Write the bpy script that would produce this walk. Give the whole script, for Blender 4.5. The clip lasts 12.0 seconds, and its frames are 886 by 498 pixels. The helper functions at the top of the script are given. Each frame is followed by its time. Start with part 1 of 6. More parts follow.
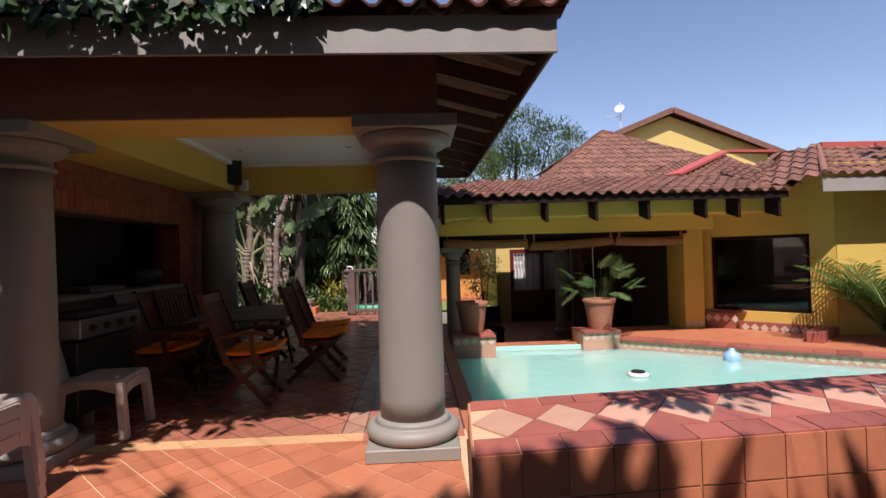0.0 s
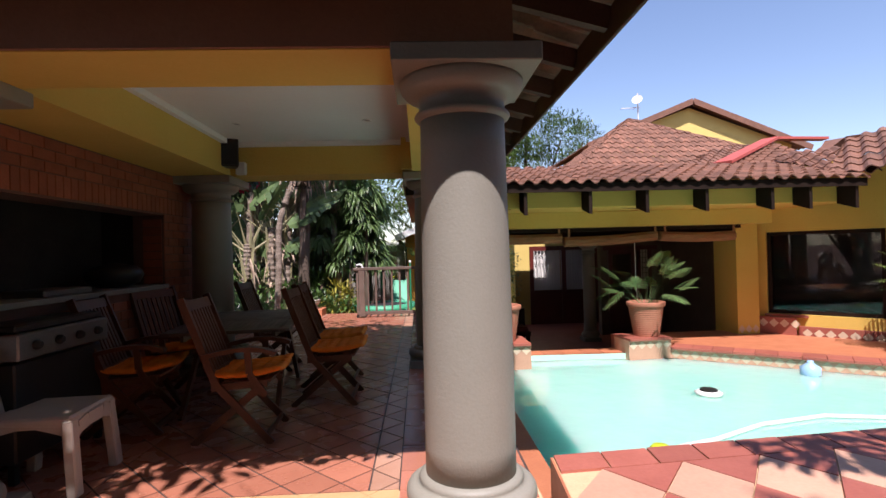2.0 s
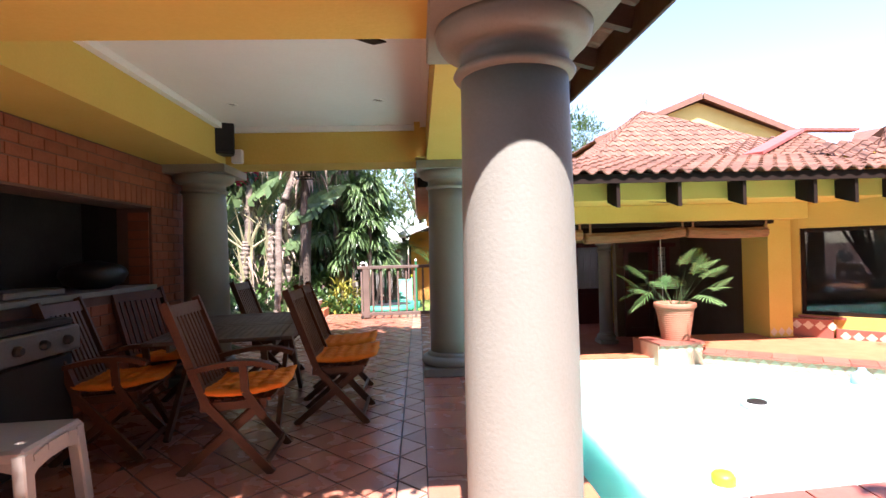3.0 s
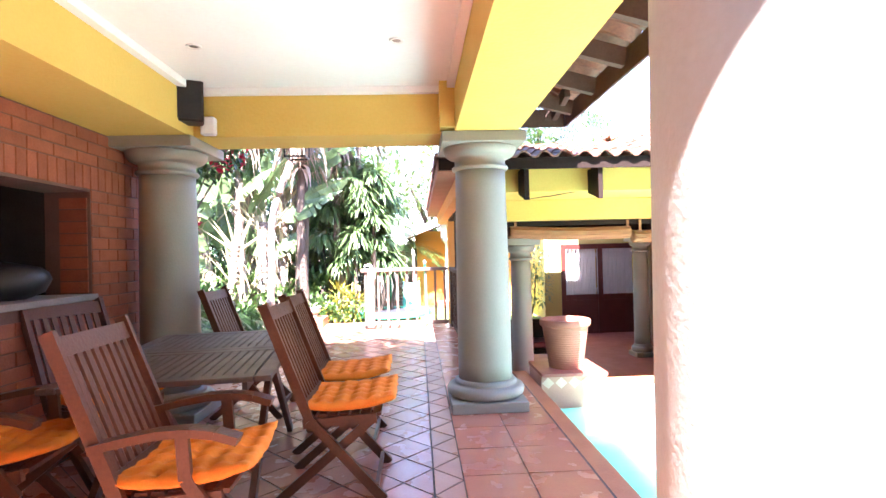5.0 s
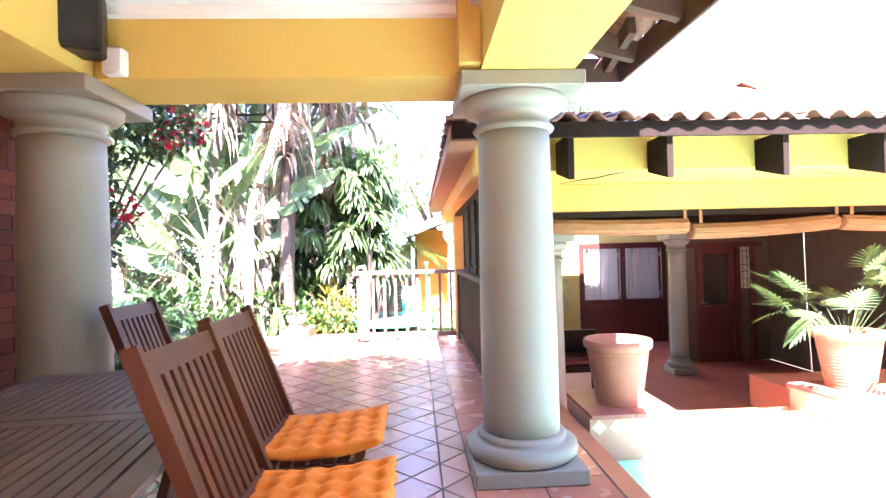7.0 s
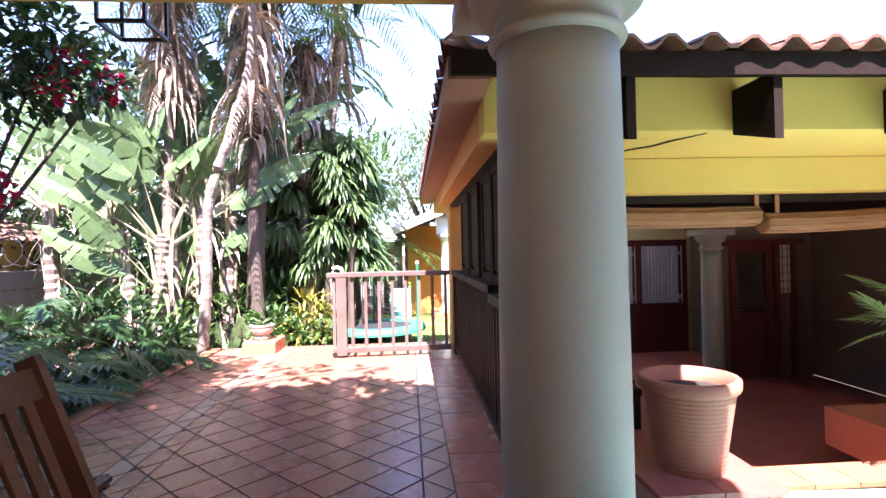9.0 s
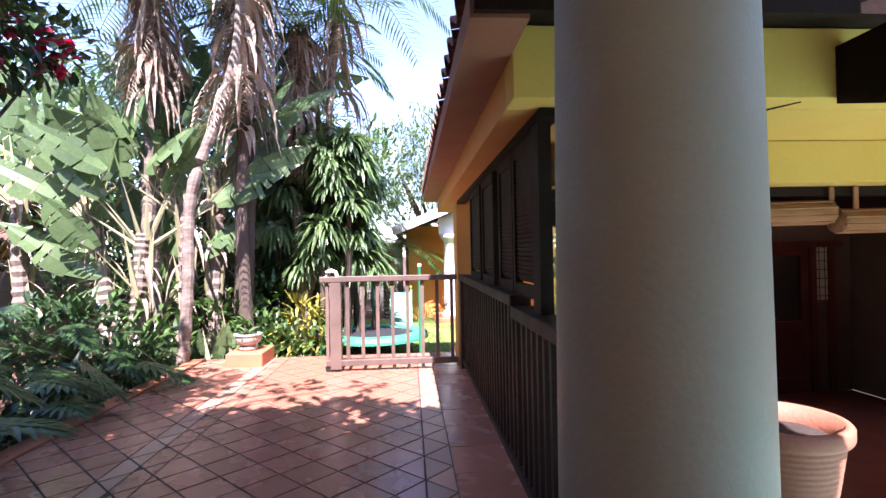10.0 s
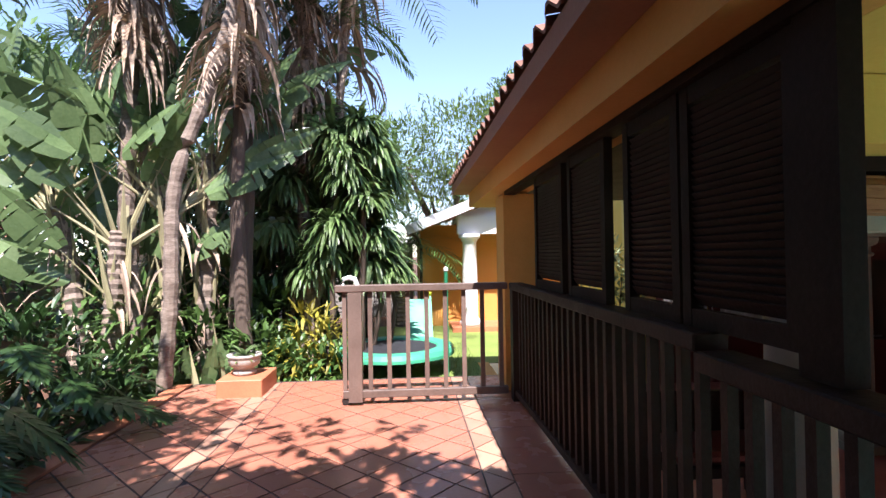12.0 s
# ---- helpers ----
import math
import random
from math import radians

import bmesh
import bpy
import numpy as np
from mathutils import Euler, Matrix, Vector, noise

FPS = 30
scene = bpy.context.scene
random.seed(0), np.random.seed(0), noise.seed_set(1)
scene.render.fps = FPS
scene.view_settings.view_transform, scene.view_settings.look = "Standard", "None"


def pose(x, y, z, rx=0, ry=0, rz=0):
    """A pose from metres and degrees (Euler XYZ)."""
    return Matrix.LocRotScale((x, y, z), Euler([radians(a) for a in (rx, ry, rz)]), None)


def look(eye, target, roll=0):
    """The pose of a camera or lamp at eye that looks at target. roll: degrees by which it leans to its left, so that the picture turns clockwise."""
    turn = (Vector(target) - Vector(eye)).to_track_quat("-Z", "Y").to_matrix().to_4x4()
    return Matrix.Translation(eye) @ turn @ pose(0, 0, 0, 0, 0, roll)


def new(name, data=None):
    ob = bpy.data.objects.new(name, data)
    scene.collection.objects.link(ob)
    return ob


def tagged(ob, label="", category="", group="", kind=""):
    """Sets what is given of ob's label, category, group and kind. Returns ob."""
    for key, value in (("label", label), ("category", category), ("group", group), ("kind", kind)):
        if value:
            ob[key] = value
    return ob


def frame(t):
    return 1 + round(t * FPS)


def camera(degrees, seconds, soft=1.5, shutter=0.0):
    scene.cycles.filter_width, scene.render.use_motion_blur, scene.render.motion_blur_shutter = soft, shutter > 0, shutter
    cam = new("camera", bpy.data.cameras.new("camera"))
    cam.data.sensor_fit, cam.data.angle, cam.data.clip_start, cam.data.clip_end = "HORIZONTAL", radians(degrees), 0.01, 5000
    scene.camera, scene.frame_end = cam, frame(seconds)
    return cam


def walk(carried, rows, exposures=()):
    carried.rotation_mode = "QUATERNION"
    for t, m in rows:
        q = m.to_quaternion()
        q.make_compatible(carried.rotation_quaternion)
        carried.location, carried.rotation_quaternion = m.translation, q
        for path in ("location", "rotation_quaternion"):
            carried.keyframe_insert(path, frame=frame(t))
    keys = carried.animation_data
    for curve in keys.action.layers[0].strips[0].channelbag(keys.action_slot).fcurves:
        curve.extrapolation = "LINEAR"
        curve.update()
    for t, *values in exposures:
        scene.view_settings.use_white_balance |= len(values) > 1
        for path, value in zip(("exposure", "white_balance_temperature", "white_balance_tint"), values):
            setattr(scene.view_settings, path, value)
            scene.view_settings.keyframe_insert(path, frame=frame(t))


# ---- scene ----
cam = camera(81.6, 12.0)
PATH = [
    (0, (0.32, 0.1, 1.343), (0.421, 2.097, 1.363), -1.6),
    (0.5, (0.241, 0.343, 1.343), (0.341, 2.34, 1.364), -1.6),
    (1, (0.176, 0.595, 1.337), (0.275, 2.592, 1.351), -1.5),
    (1.5, (0.113, 0.871, 1.336), (0.211, 2.868, 1.353), -1.5),
    (2, (0.024, 1.153, 1.325), (0.118, 3.15, 1.338), -1.5),
    (2.5, (-0.063, 1.434, 1.317), (0.03, 3.432, 1.327), -1.5),
    (3, (-0.139, 1.719, 1.314), (-0.043, 3.717, 1.321), -1.5),
    (3.2, (-0.165, 1.838, 1.313), (-0.07, 3.836, 1.319), -1.5),
    (4.8, (-0.333, 2.839, 1.293), (-0.241, 4.837, 1.31), -1.5),
    (5, (-0.346, 2.971, 1.291), (-0.25, 4.969, 1.307), -1.5),
    (5.5, (-0.366, 3.311, 1.284), (-0.274, 5.309, 1.302), -1.5),
    (6, (-0.376, 3.647, 1.272), (-0.28, 5.645, 1.287), -1.5),
    (6.5, (-0.387, 3.974, 1.27), (-0.287, 5.971, 1.287), -1.5),
    (7, (-0.4, 4.297, 1.273), (-0.297, 6.294, 1.294), -1.5),
    (7.2, (-0.4, 4.418, 1.274), (-0.295, 6.416, 1.293), -1.4),
    (9, (-0.337, 5.569, 1.273), (-0.207, 7.565, 1.286), -1.3),
    (9.5, (-0.332, 5.892, 1.28), (-0.2, 7.888, 1.302), -1.2),
    (10, (-0.358, 6.227, 1.28), (-0.229, 8.223, 1.299), -1.1),
    (10.5, (-0.408, 6.532, 1.281), (-0.277, 8.527, 1.294), -1.0),
    (11, (-0.49, 6.833, 1.289), (-0.352, 8.828, 1.309), -1.0),
    (11.5, (-0.594, 7.133, 1.296), (-0.454, 9.128, 1.312), -0.9),
    (12, (-0.71, 7.434, 1.305), (-0.577, 9.43, 1.327), -0.9),
]
EXPOSURES = [(0.0, 0.33, 6450, 25), (1.5, 0.28, 6450, 25), (2.0, 0.72, 6400, 24), (2.5, 1.3, 6300, 23), (3.2, 2.5, 6150, 24), (4.8, 4.1, 6000, 29), (7.2, 4.5, 5950, 31), (8.8, 3.05, 5900, 33), (10.0, 2.3, 5950, 33), (11.0, 1.9, 6000, 30), (12.0, 1.65, 6200, 22)]
walk(cam, [(t, look(eye, target, roll)) for t, eye, target, roll in PATH], EXPOSURES)

# ---- light: clear midday sky, high sun behind the walker ----
SUN_WAY = Vector((0.015, 0.62, -1.0)).normalized()
world = bpy.data.worlds.new("sky")
scene.world = world
world.use_nodes = True
sky = world.node_tree.nodes.new("ShaderNodeTexSky")
sky.sky_type, sky.sun_disc = "NISHITA", False
sky.sun_elevation = math.asin(-SUN_WAY.z)
sky.sun_rotation = math.atan2(-SUN_WAY.x, -SUN_WAY.y)
sky.air_density, sky.dust_density, sky.ozone_density = 1.0, 0.3, 1.3
background = world.node_tree.nodes["Background"]
background.inputs[1].default_value = 0.12
world.node_tree.links.new(sky.outputs[0], background.inputs[0])
sun = new("sun", bpy.data.lights.new("sun", "SUN"))
sun.data.energy, sun.data.angle, sun.data.color = 5.0, radians(0.55), (1.0, 0.965, 0.91)
sun.matrix_world = look((0, 0, 20), Vector((0, 0, 20)) + SUN_WAY)


# ---- materials ----
def material(name, colour, other=None, rough=0.6, scale=8.0, fine=60.0, bump=0.2, metal=0.0, rand=0.0, spread=0.5, island=False, gloss=None, stretch=(1, 1, 1), sub=0.0):
    m = bpy.data.materials.new(name)
    m.use_nodes = True
    nt = m.node_tree
    b = nt.nodes["Principled BSDF"]
    other = other or tuple(c * 0.75 for c in colour)
    co = nt.nodes.new("ShaderNodeTexCoord")
    geo = nt.nodes.new("ShaderNodeNewGeometry")
    mp = nt.nodes.new("ShaderNodeMapping")
    mp.inputs["Scale"].default_value = stretch
    nt.links.new(geo.outputs["Position"], mp.inputs[0])
    n1 = nt.nodes.new("ShaderNodeTexNoise")
    n1.inputs["Scale"].default_value, n1.inputs["Detail"].default_value = scale, 5
    n2 = nt.nodes.new("ShaderNodeTexNoise")
    n2.inputs["Scale"].default_value, n2.inputs["Detail"].default_value = fine, 4
    nt.links.new(mp.outputs[0], n1.inputs["Vector"])
    nt.links.new(mp.outputs[0], n2.inputs["Vector"])
    add = nt.nodes.new("ShaderNodeMath")
    add.operation = "MULTIPLY_ADD"
    add.inputs[1].default_value = 0.45
    nt.links.new(n2.outputs["Fac"], add.inputs[0])
    sc = nt.nodes.new("ShaderNodeMath")
    sc.operation = "MULTIPLY"
    sc.inputs[1].default_value = 0.55
    nt.links.new(n1.outputs["Fac"], sc.inputs[0])
    nt.links.new(sc.outputs[0], add.inputs[2])
    ramp = nt.nodes.new("ShaderNodeMapRange")
    ramp.inputs[1].default_value, ramp.inputs[2].default_value = 0.5 - spread / 2, 0.5 + spread / 2
    nt.links.new(add.outputs[0], ramp.inputs[0])
    mix = nt.nodes.new("ShaderNodeMix")
    mix.data_type = "RGBA"
    mix.inputs[6].default_value, mix.inputs[7].default_value = (*other, 1), (*colour, 1)
    nt.links.new(ramp.outputs[0], mix.inputs[0])
    out = mix.outputs[2]
    if rand:
        if island:
            source = geo.outputs["Random Per Island"]
        else:
            source = nt.nodes.new("ShaderNodeObjectInfo").outputs["Random"]
        mr = nt.nodes.new("ShaderNodeMapRange")
        mr.inputs[3].default_value, mr.inputs[4].default_value = 1 - rand, 1 + rand * 0.6
        nt.links.new(source, mr.inputs[0])
        hs = nt.nodes.new("ShaderNodeHueSaturation")
        nt.links.new(mr.outputs[0], hs.inputs["Value"])
        nt.links.new(out, hs.inputs["Color"])
        out = hs.outputs[0]
    nt.links.new(out, b.inputs["Base Color"])
    rr = nt.nodes.new("ShaderNodeMapRange")
    rr.inputs[3].default_value, rr.inputs[4].default_value = min(1, rough + 0.1), max(0.02, rough - 0.1)
    nt.links.new(n1.outputs["Fac"], rr.inputs[0])
    nt.links.new(rr.outputs[0], b.inputs["Roughness"])
    b.inputs["Metallic"].default_value = metal
    if gloss is not None:
        b.inputs["Specular IOR Level"].default_value = gloss
    if sub:
        tr = nt.nodes.new("ShaderNodeBsdfTranslucent")
        mx = nt.nodes.new("ShaderNodeMixShader")
        mx.inputs[0].default_value = sub
        nt.links.new(out, tr.inputs[0])
        nt.links.new(b.outputs[0], mx.inputs[1])
        nt.links.new(tr.outputs[0], mx.inputs[2])
        nt.links.new(mx.outputs[0], nt.nodes["Material Output"].inputs[0])
    if bump:
        bp = nt.nodes.new("ShaderNodeBump")
        bp.inputs["Strength"].default_value, bp.inputs["Distance"].default_value = bump, 0.006
        nt.links.new(n2.outputs["Fac"], bp.inputs["Height"])
        nt.links.new(bp.outputs[0], b.inputs["Normal"])
    return m


YELLOW = material("yellow plaster", (0.65, 0.45, 0.10), (0.59, 0.395, 0.075), 0.8, 2.5, 45, 0.35)
ORANGE = material("ochre plaster", (0.60, 0.30, 0.07), (0.52, 0.25, 0.05), 0.8, 2.5, 45, 0.35)
BEAM_BROWN = material("red-brown board colour", (0.30, 0.13, 0.07), (0.24, 0.10, 0.055), 0.8, 2.5, 45, 0.3)
PALE_YELLOW = material("pale yellow plaster", (0.66, 0.50, 0.16), (0.60, 0.44, 0.13), 0.8, 2.5, 45, 0.3)
GREY_PAINT = material("grey column paint", (0.275, 0.26, 0.215), (0.23, 0.215, 0.175), 0.55, 3.0, 70, 0.25)
WHITE_PAINT = material("white ceiling paint", (0.80, 0.79, 0.76), (0.74, 0.72, 0.69), 0.8, 2.0, 40, 0.12)
FASCIA = material("grey fascia paint", (0.34, 0.32, 0.28), (0.27, 0.255, 0.22), 0.6, 4.0, 60, 0.2)
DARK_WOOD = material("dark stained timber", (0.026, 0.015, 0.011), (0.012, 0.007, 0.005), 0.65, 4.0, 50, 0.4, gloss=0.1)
EAVE_WOOD = material("brown eave timber", (0.11, 0.064, 0.047), (0.06, 0.034, 0.026), 0.6, 4.0, 50, 0.4, gloss=0.25)
GATE_WOOD = material("bleached brown timber", (0.20, 0.14, 0.11), (0.09, 0.058, 0.043), 0.5, 5.0, 60, 0.4, rand=0.2)
RAIL_WOOD = material("weathered brown timber", (0.045, 0.026, 0.019), (0.02, 0.011, 0.008), 0.6, 5.0, 60, 0.4, rand=0.2, gloss=0.15)
CHAIR_WOOD = material("oiled hardwood", (0.135, 0.048, 0.021), (0.07, 0.025, 0.012), 0.45, 6.0, 80, 0.3, rand=0.12, gloss=0.3)
TABLE_WOOD = material("greyed hardwood slats", (0.12, 0.072, 0.05), (0.062, 0.037, 0.025), 0.5, 6.0, 80, 0.35, rand=0.15)
CUSHION = material("orange cotton", (0.84, 0.25, 0.012), (0.70, 0.165, 0.008), 0.85, 9.0, 160, 0.5)
BRICK_MORTAR = material("brown brick mortar", (0.17, 0.085, 0.06), (0.10, 0.05, 0.038), 0.9, 6.0, 90, 0.4)
GROUT = material("dark mortar", (0.075, 0.05, 0.042), (0.045, 0.03, 0.026), 0.9, 6.0, 90, 0.4)
PALE_GROUT = material("pale mortar", (0.62, 0.44, 0.26), (0.48, 0.32, 0.18), 0.9, 6.0, 90, 0.4)
TERRACOTTA = material("terracotta tile", (0.52, 0.195, 0.095), (0.40, 0.13, 0.062), 0.5, 5.0, 55, 0.2, rand=0.16)
PURPLE_TILE = material("sealed clay tile", (0.48, 0.19, 0.118), (0.37, 0.136, 0.085), 0.26, 5.0, 55, 0.15, rand=0.14)
LEDGE_RED = material("red clay coping tile", (0.40, 0.125, 0.085), (0.29, 0.08, 0.055), 0.5, 5.0, 55, 0.2, rand=0.2)
LEDGE_PALE = material("buff clay tile", (0.62, 0.36, 0.24), (0.50, 0.27, 0.18), 0.5, 5.0, 55, 0.2, rand=0.15)
BRICK = material("red clay brick", (0.34, 0.096, 0.043), (0.22, 0.058, 0.028), 0.75, 9.0, 70, 0.5, rand=0.22)
SOOT = material("sooty brick", (0.035, 0.026, 0.022), (0.015, 0.011, 0.01), 0.9, 5.0, 60, 0.5)
ROOF_TILE = material("weathered roof tile", (0.30, 0.128, 0.075), (0.13, 0.068, 0.046), 0.75, 5.0, 40, 0.5, rand=0.3, island=True)
ROOF_RED = material("red flashing paint", (0.50, 0.10, 0.075), (0.40, 0.075, 0.055), 0.6, 5.0, 40, 0.3)
POT_CLAY = material("terracotta pot clay", (0.40, 0.155, 0.09), (0.30, 0.105, 0.06), 0.7, 5.0, 60, 0.4)
SOIL = material("potting soil", (0.045, 0.03, 0.02), (0.02, 0.014, 0.01), 0.95, 12.0, 60, 0.9)
PLASTIC = material("off-white plastic", (0.52, 0.45, 0.38), (0.44, 0.37, 0.31), 0.4, 3.0, 50, 0.05)
BLACK = material("black plastic", (0.02, 0.018, 0.017), (0.012, 0.011, 0.01), 0.45, 4.0, 60, 0.1)
STEEL = material("brushed steel", (0.34, 0.33, 0.31), (0.24, 0.23, 0.22), 0.4, 4.0, 80, 0.1, metal=0.9)
DOOR_RED = material("red-brown door paint", (0.14, 0.022, 0.016), (0.09, 0.015, 0.011), 0.4, 4.0, 60, 0.2)
BLIND = material("rolled reed blind", (0.38, 0.175, 0.07), (0.19, 0.085, 0.036), 0.75, 6.0, 60, 0.5, stretch=(1, 8, 8))
WHITE_METAL = material("white painted metal", (0.78, 0.77, 0.74), (0.68, 0.66, 0.63), 0.4, 4.0, 60, 0.1)
GREEN_METAL = material("green padding", (0.018, 0.20, 0.09), (0.012, 0.15, 0.065), 0.5, 4.0, 60, 0.2)
GREEN_PALE = material("pale green vinyl", (0.06, 0.38, 0.22), (0.04, 0.29, 0.16), 0.5, 4.0, 60, 0.2)
YELLOW_PLASTIC = material("lime plastic", (0.55, 0.62, 0.03), (0.45, 0.52, 0.02), 0.4, 4.0, 60, 0.1)
BLUE_PLASTIC = material("pale blue plastic", (0.35, 0.55, 0.75), (0.28, 0.46, 0.66), 0.3, 4.0, 60, 0.1)
CONCRETE = material("grey concrete panel", (0.27, 0.25, 0.22), (0.18, 0.165, 0.145), 0.85, 4.0, 50, 0.5)
EARTH = material("red garden earth", (0.16, 0.075, 0.04), (0.07, 0.035, 0.02), 0.95, 3.0, 40, 0.9)
LAWN = material("lawn grass", (0.21, 0.27, 0.055), (0.11, 0.17, 0.03), 0.9, 2.0, 60, 0.9)
POOL_SHELL = material("pale green pool plaster", (0.46, 0.74, 0.62), (0.38, 0.66, 0.56), 0.7, 3.0, 30, 0.2)
GUTTER = material("dark gutter metal", (0.03, 0.02, 0.018), (0.02, 0.013, 0.012), 0.5, 4.0, 40, 0.2)
MOSAIC_PALE = material("cream mosaic tile", (0.66, 0.55, 0.40), (0.55, 0.43, 0.30), 0.35, 8.0, 70, 0.2, rand=0.1)
DARK_ROOM = material("room dimness colour", (0.10, 0.075, 0.06), (0.07, 0.05, 0.04), 0.9, 3.0, 40, 0.2)
RUBBER = material("black net fabric", (0.02, 0.02, 0.022), (0.01, 0.01, 0.012), 0.8, 8.0, 90, 0.3)


def glass(name, colour=(1, 1, 1), rough=0.0, ior=1.45):
    m = bpy.data.materials.new(name)
    m.use_nodes = True
    b = m.node_tree.nodes["Principled BSDF"]
    b.inputs["Base Color"].default_value = (*colour, 1)
    b.inputs["Transmission Weight"].default_value, b.inputs["Roughness"].default_value, b.inputs["IOR"].default_value = 1.0, rough, ior
    return m


WINDOW_GLASS = glass("window glass", (0.75, 0.8, 0.8), 0.01)


# ---- mesh helpers ----
def link(name, bm, mat, parent=None, label="", smooth=False, bevel=0.0):
    if bevel:
        bmesh.ops.bevel(bm, geom=bm.edges[:], offset=bevel, segments=1, affect="EDGES", profile=0.5)
    me = bpy.data.meshes.new(name)
    bmesh.ops.recalc_face_normals(bm, faces=bm.faces[:])
    bm.to_mesh(me)
    bm.free()
    for mm in (mat if isinstance(mat, (list, tuple)) else [mat]):
        me.materials.append(mm)
    if smooth:
        for p in me.polygons:
            p.use_smooth = True
    ob = new(name, me)
    if parent:
        ob.parent = parent
    if label:
        ob["label"] = label
    return ob


def part(name, bm, mat, parent, label="", smooth=False, bevel=0.0):
    return link(name, bm, mat, parent, label, smooth, bevel)


def thing(name, label, category, group="", at=None, kind=""):
    ob = new(name)
    if at is not None:
        ob.matrix_basis = at
    return tagged(ob, label, category, group, kind)


def box(bm, x0, x1, y0, y1, z0, z1, m=None):
    r = bmesh.ops.create_cube(bm, size=1)
    vs = r["verts"]
    for v in vs:
        v.co = Vector((x0 if v.co.x < 0 else x1, y0 if v.co.y < 0 else y1, z0 if v.co.z < 0 else z1))
        if m is not None:
            v.co = m @ v.co
    return vs


def boxed(name, x0, x1, y0, y1, z0, z1, mat, parent=None, label="", bevel=0.0, m=None):
    bm = bmesh.new()
    box(bm, x0, x1, y0, y1, z0, z1, m)
    return link(name, bm, mat, parent, label, False, bevel)


def bar(bm, a, b, w, h, up=(0, 0, 1)):
    """A square bar from a to b, w wide and h high."""
    a, b = Vector(a), Vector(b)
    d = (b - a).normalized()
    side = d.cross(Vector(up))
    if side.length < 1e-4:
        side = d.cross(Vector((0, 1, 0)))
    side.normalize()
    top = side.cross(d).normalized()
    vs = [bm.verts.new(p + side * (w / 2 * s) + top * (h / 2 * t)) for p in (a, b) for s, t in ((-1, -1), (1, -1), (1, 1), (-1, 1))]
    for f in ((0, 1, 2, 3), (7, 6, 5, 4), (0, 4, 5, 1), (1, 5, 6, 2), (2, 6, 7, 3), (3, 7, 4, 0)):
        bm.faces.new([vs[i] for i in f])


def prism(bm, pts, z0, z1):
    """An upright prism on the polygon pts."""
    lo = [bm.verts.new((x, y, z0)) for x, y in pts]
    hi = [bm.verts.new((x, y, z1)) for x, y in pts]
    n = len(pts)
    bm.faces.new(hi)
    bm.faces.new(lo[::-1])
    for i in range(n):
        bm.faces.new((lo[i], lo[(i + 1) % n], hi[(i + 1) % n], hi[i]))


def lathe(bm, profile, segs=32, at=(0, 0, 0), closed=True):
    """A turned shape from (radius, z) pairs."""
    rings = []
    for r, z in profile:
        rings.append([bm.verts.new((at[0] + r * math.cos(2 * math.pi * i / segs), at[1] + r * math.sin(2 * math.pi * i / segs), at[2] + z)) for i in range(segs)])
    for a, b in zip(rings, rings[1:]):
        for i in range(segs):
            bm.faces.new((a[i], a[(i + 1) % segs], b[(i + 1) % segs], b[i]))
    if closed:
        bm.faces.new(rings[0][::-1])
        bm.faces.new(rings[-1])


def tube(bm, pts, radii, segs=8):
    """A bent round bar through pts."""
    rings = []
    for i, p in enumerate(pts):
        p = Vector(p)
        d = (Vector(pts[min(i + 1, len(pts) - 1)]) - Vector(pts[max(i - 1, 0)])).normalized()
        s = d.cross(Vector((0.13, 0.21, 1)) if abs(d.z) < 0.95 else Vector((1, 0.2, 0))).normalized()
        t = s.cross(d)
        r = radii[i] if isinstance(radii, (list, tuple)) else radii
        rings.append([bm.verts.new(p + (s * math.cos(2 * math.pi * k / segs) + t * math.sin(2 * math.pi * k / segs)) * r) for k in range(segs)])
    for a, b in zip(rings, rings[1:]):
        for k in range(segs):
            bm.faces.new((a[k], a[(k + 1) % segs], b[(k + 1) % segs], b[k]))
    bm.faces.new(rings[0][::-1])
    bm.faces.new(rings[-1])


def clip_poly(pts, x0, x1, y0, y1):
    for axis, lim, sign in ((0, x0, 1), (0, x1, -1), (1, y0, 1), (1, y1, -1)):
        out = []
        for i, p in enumerate(pts):
            q = pts[(i + 1) % len(pts)]
            a, b = (p[axis] - lim) * sign, (q[axis] - lim) * sign
            if a >= 0:
                out.append(p)
            if a * b < 0:
                k = a / (a - b)
                out.append((p[0] + k * (q[0] - p[0]), p[1] + k * (q[1] - p[1])))
        pts = out
        if len(pts) < 3:
            return []
    return pts


def area(pts):
    return abs(sum(p[0] * q[1] - q[0] * p[1] for p, q in zip(pts, pts[1:] + pts[:1]))) / 2


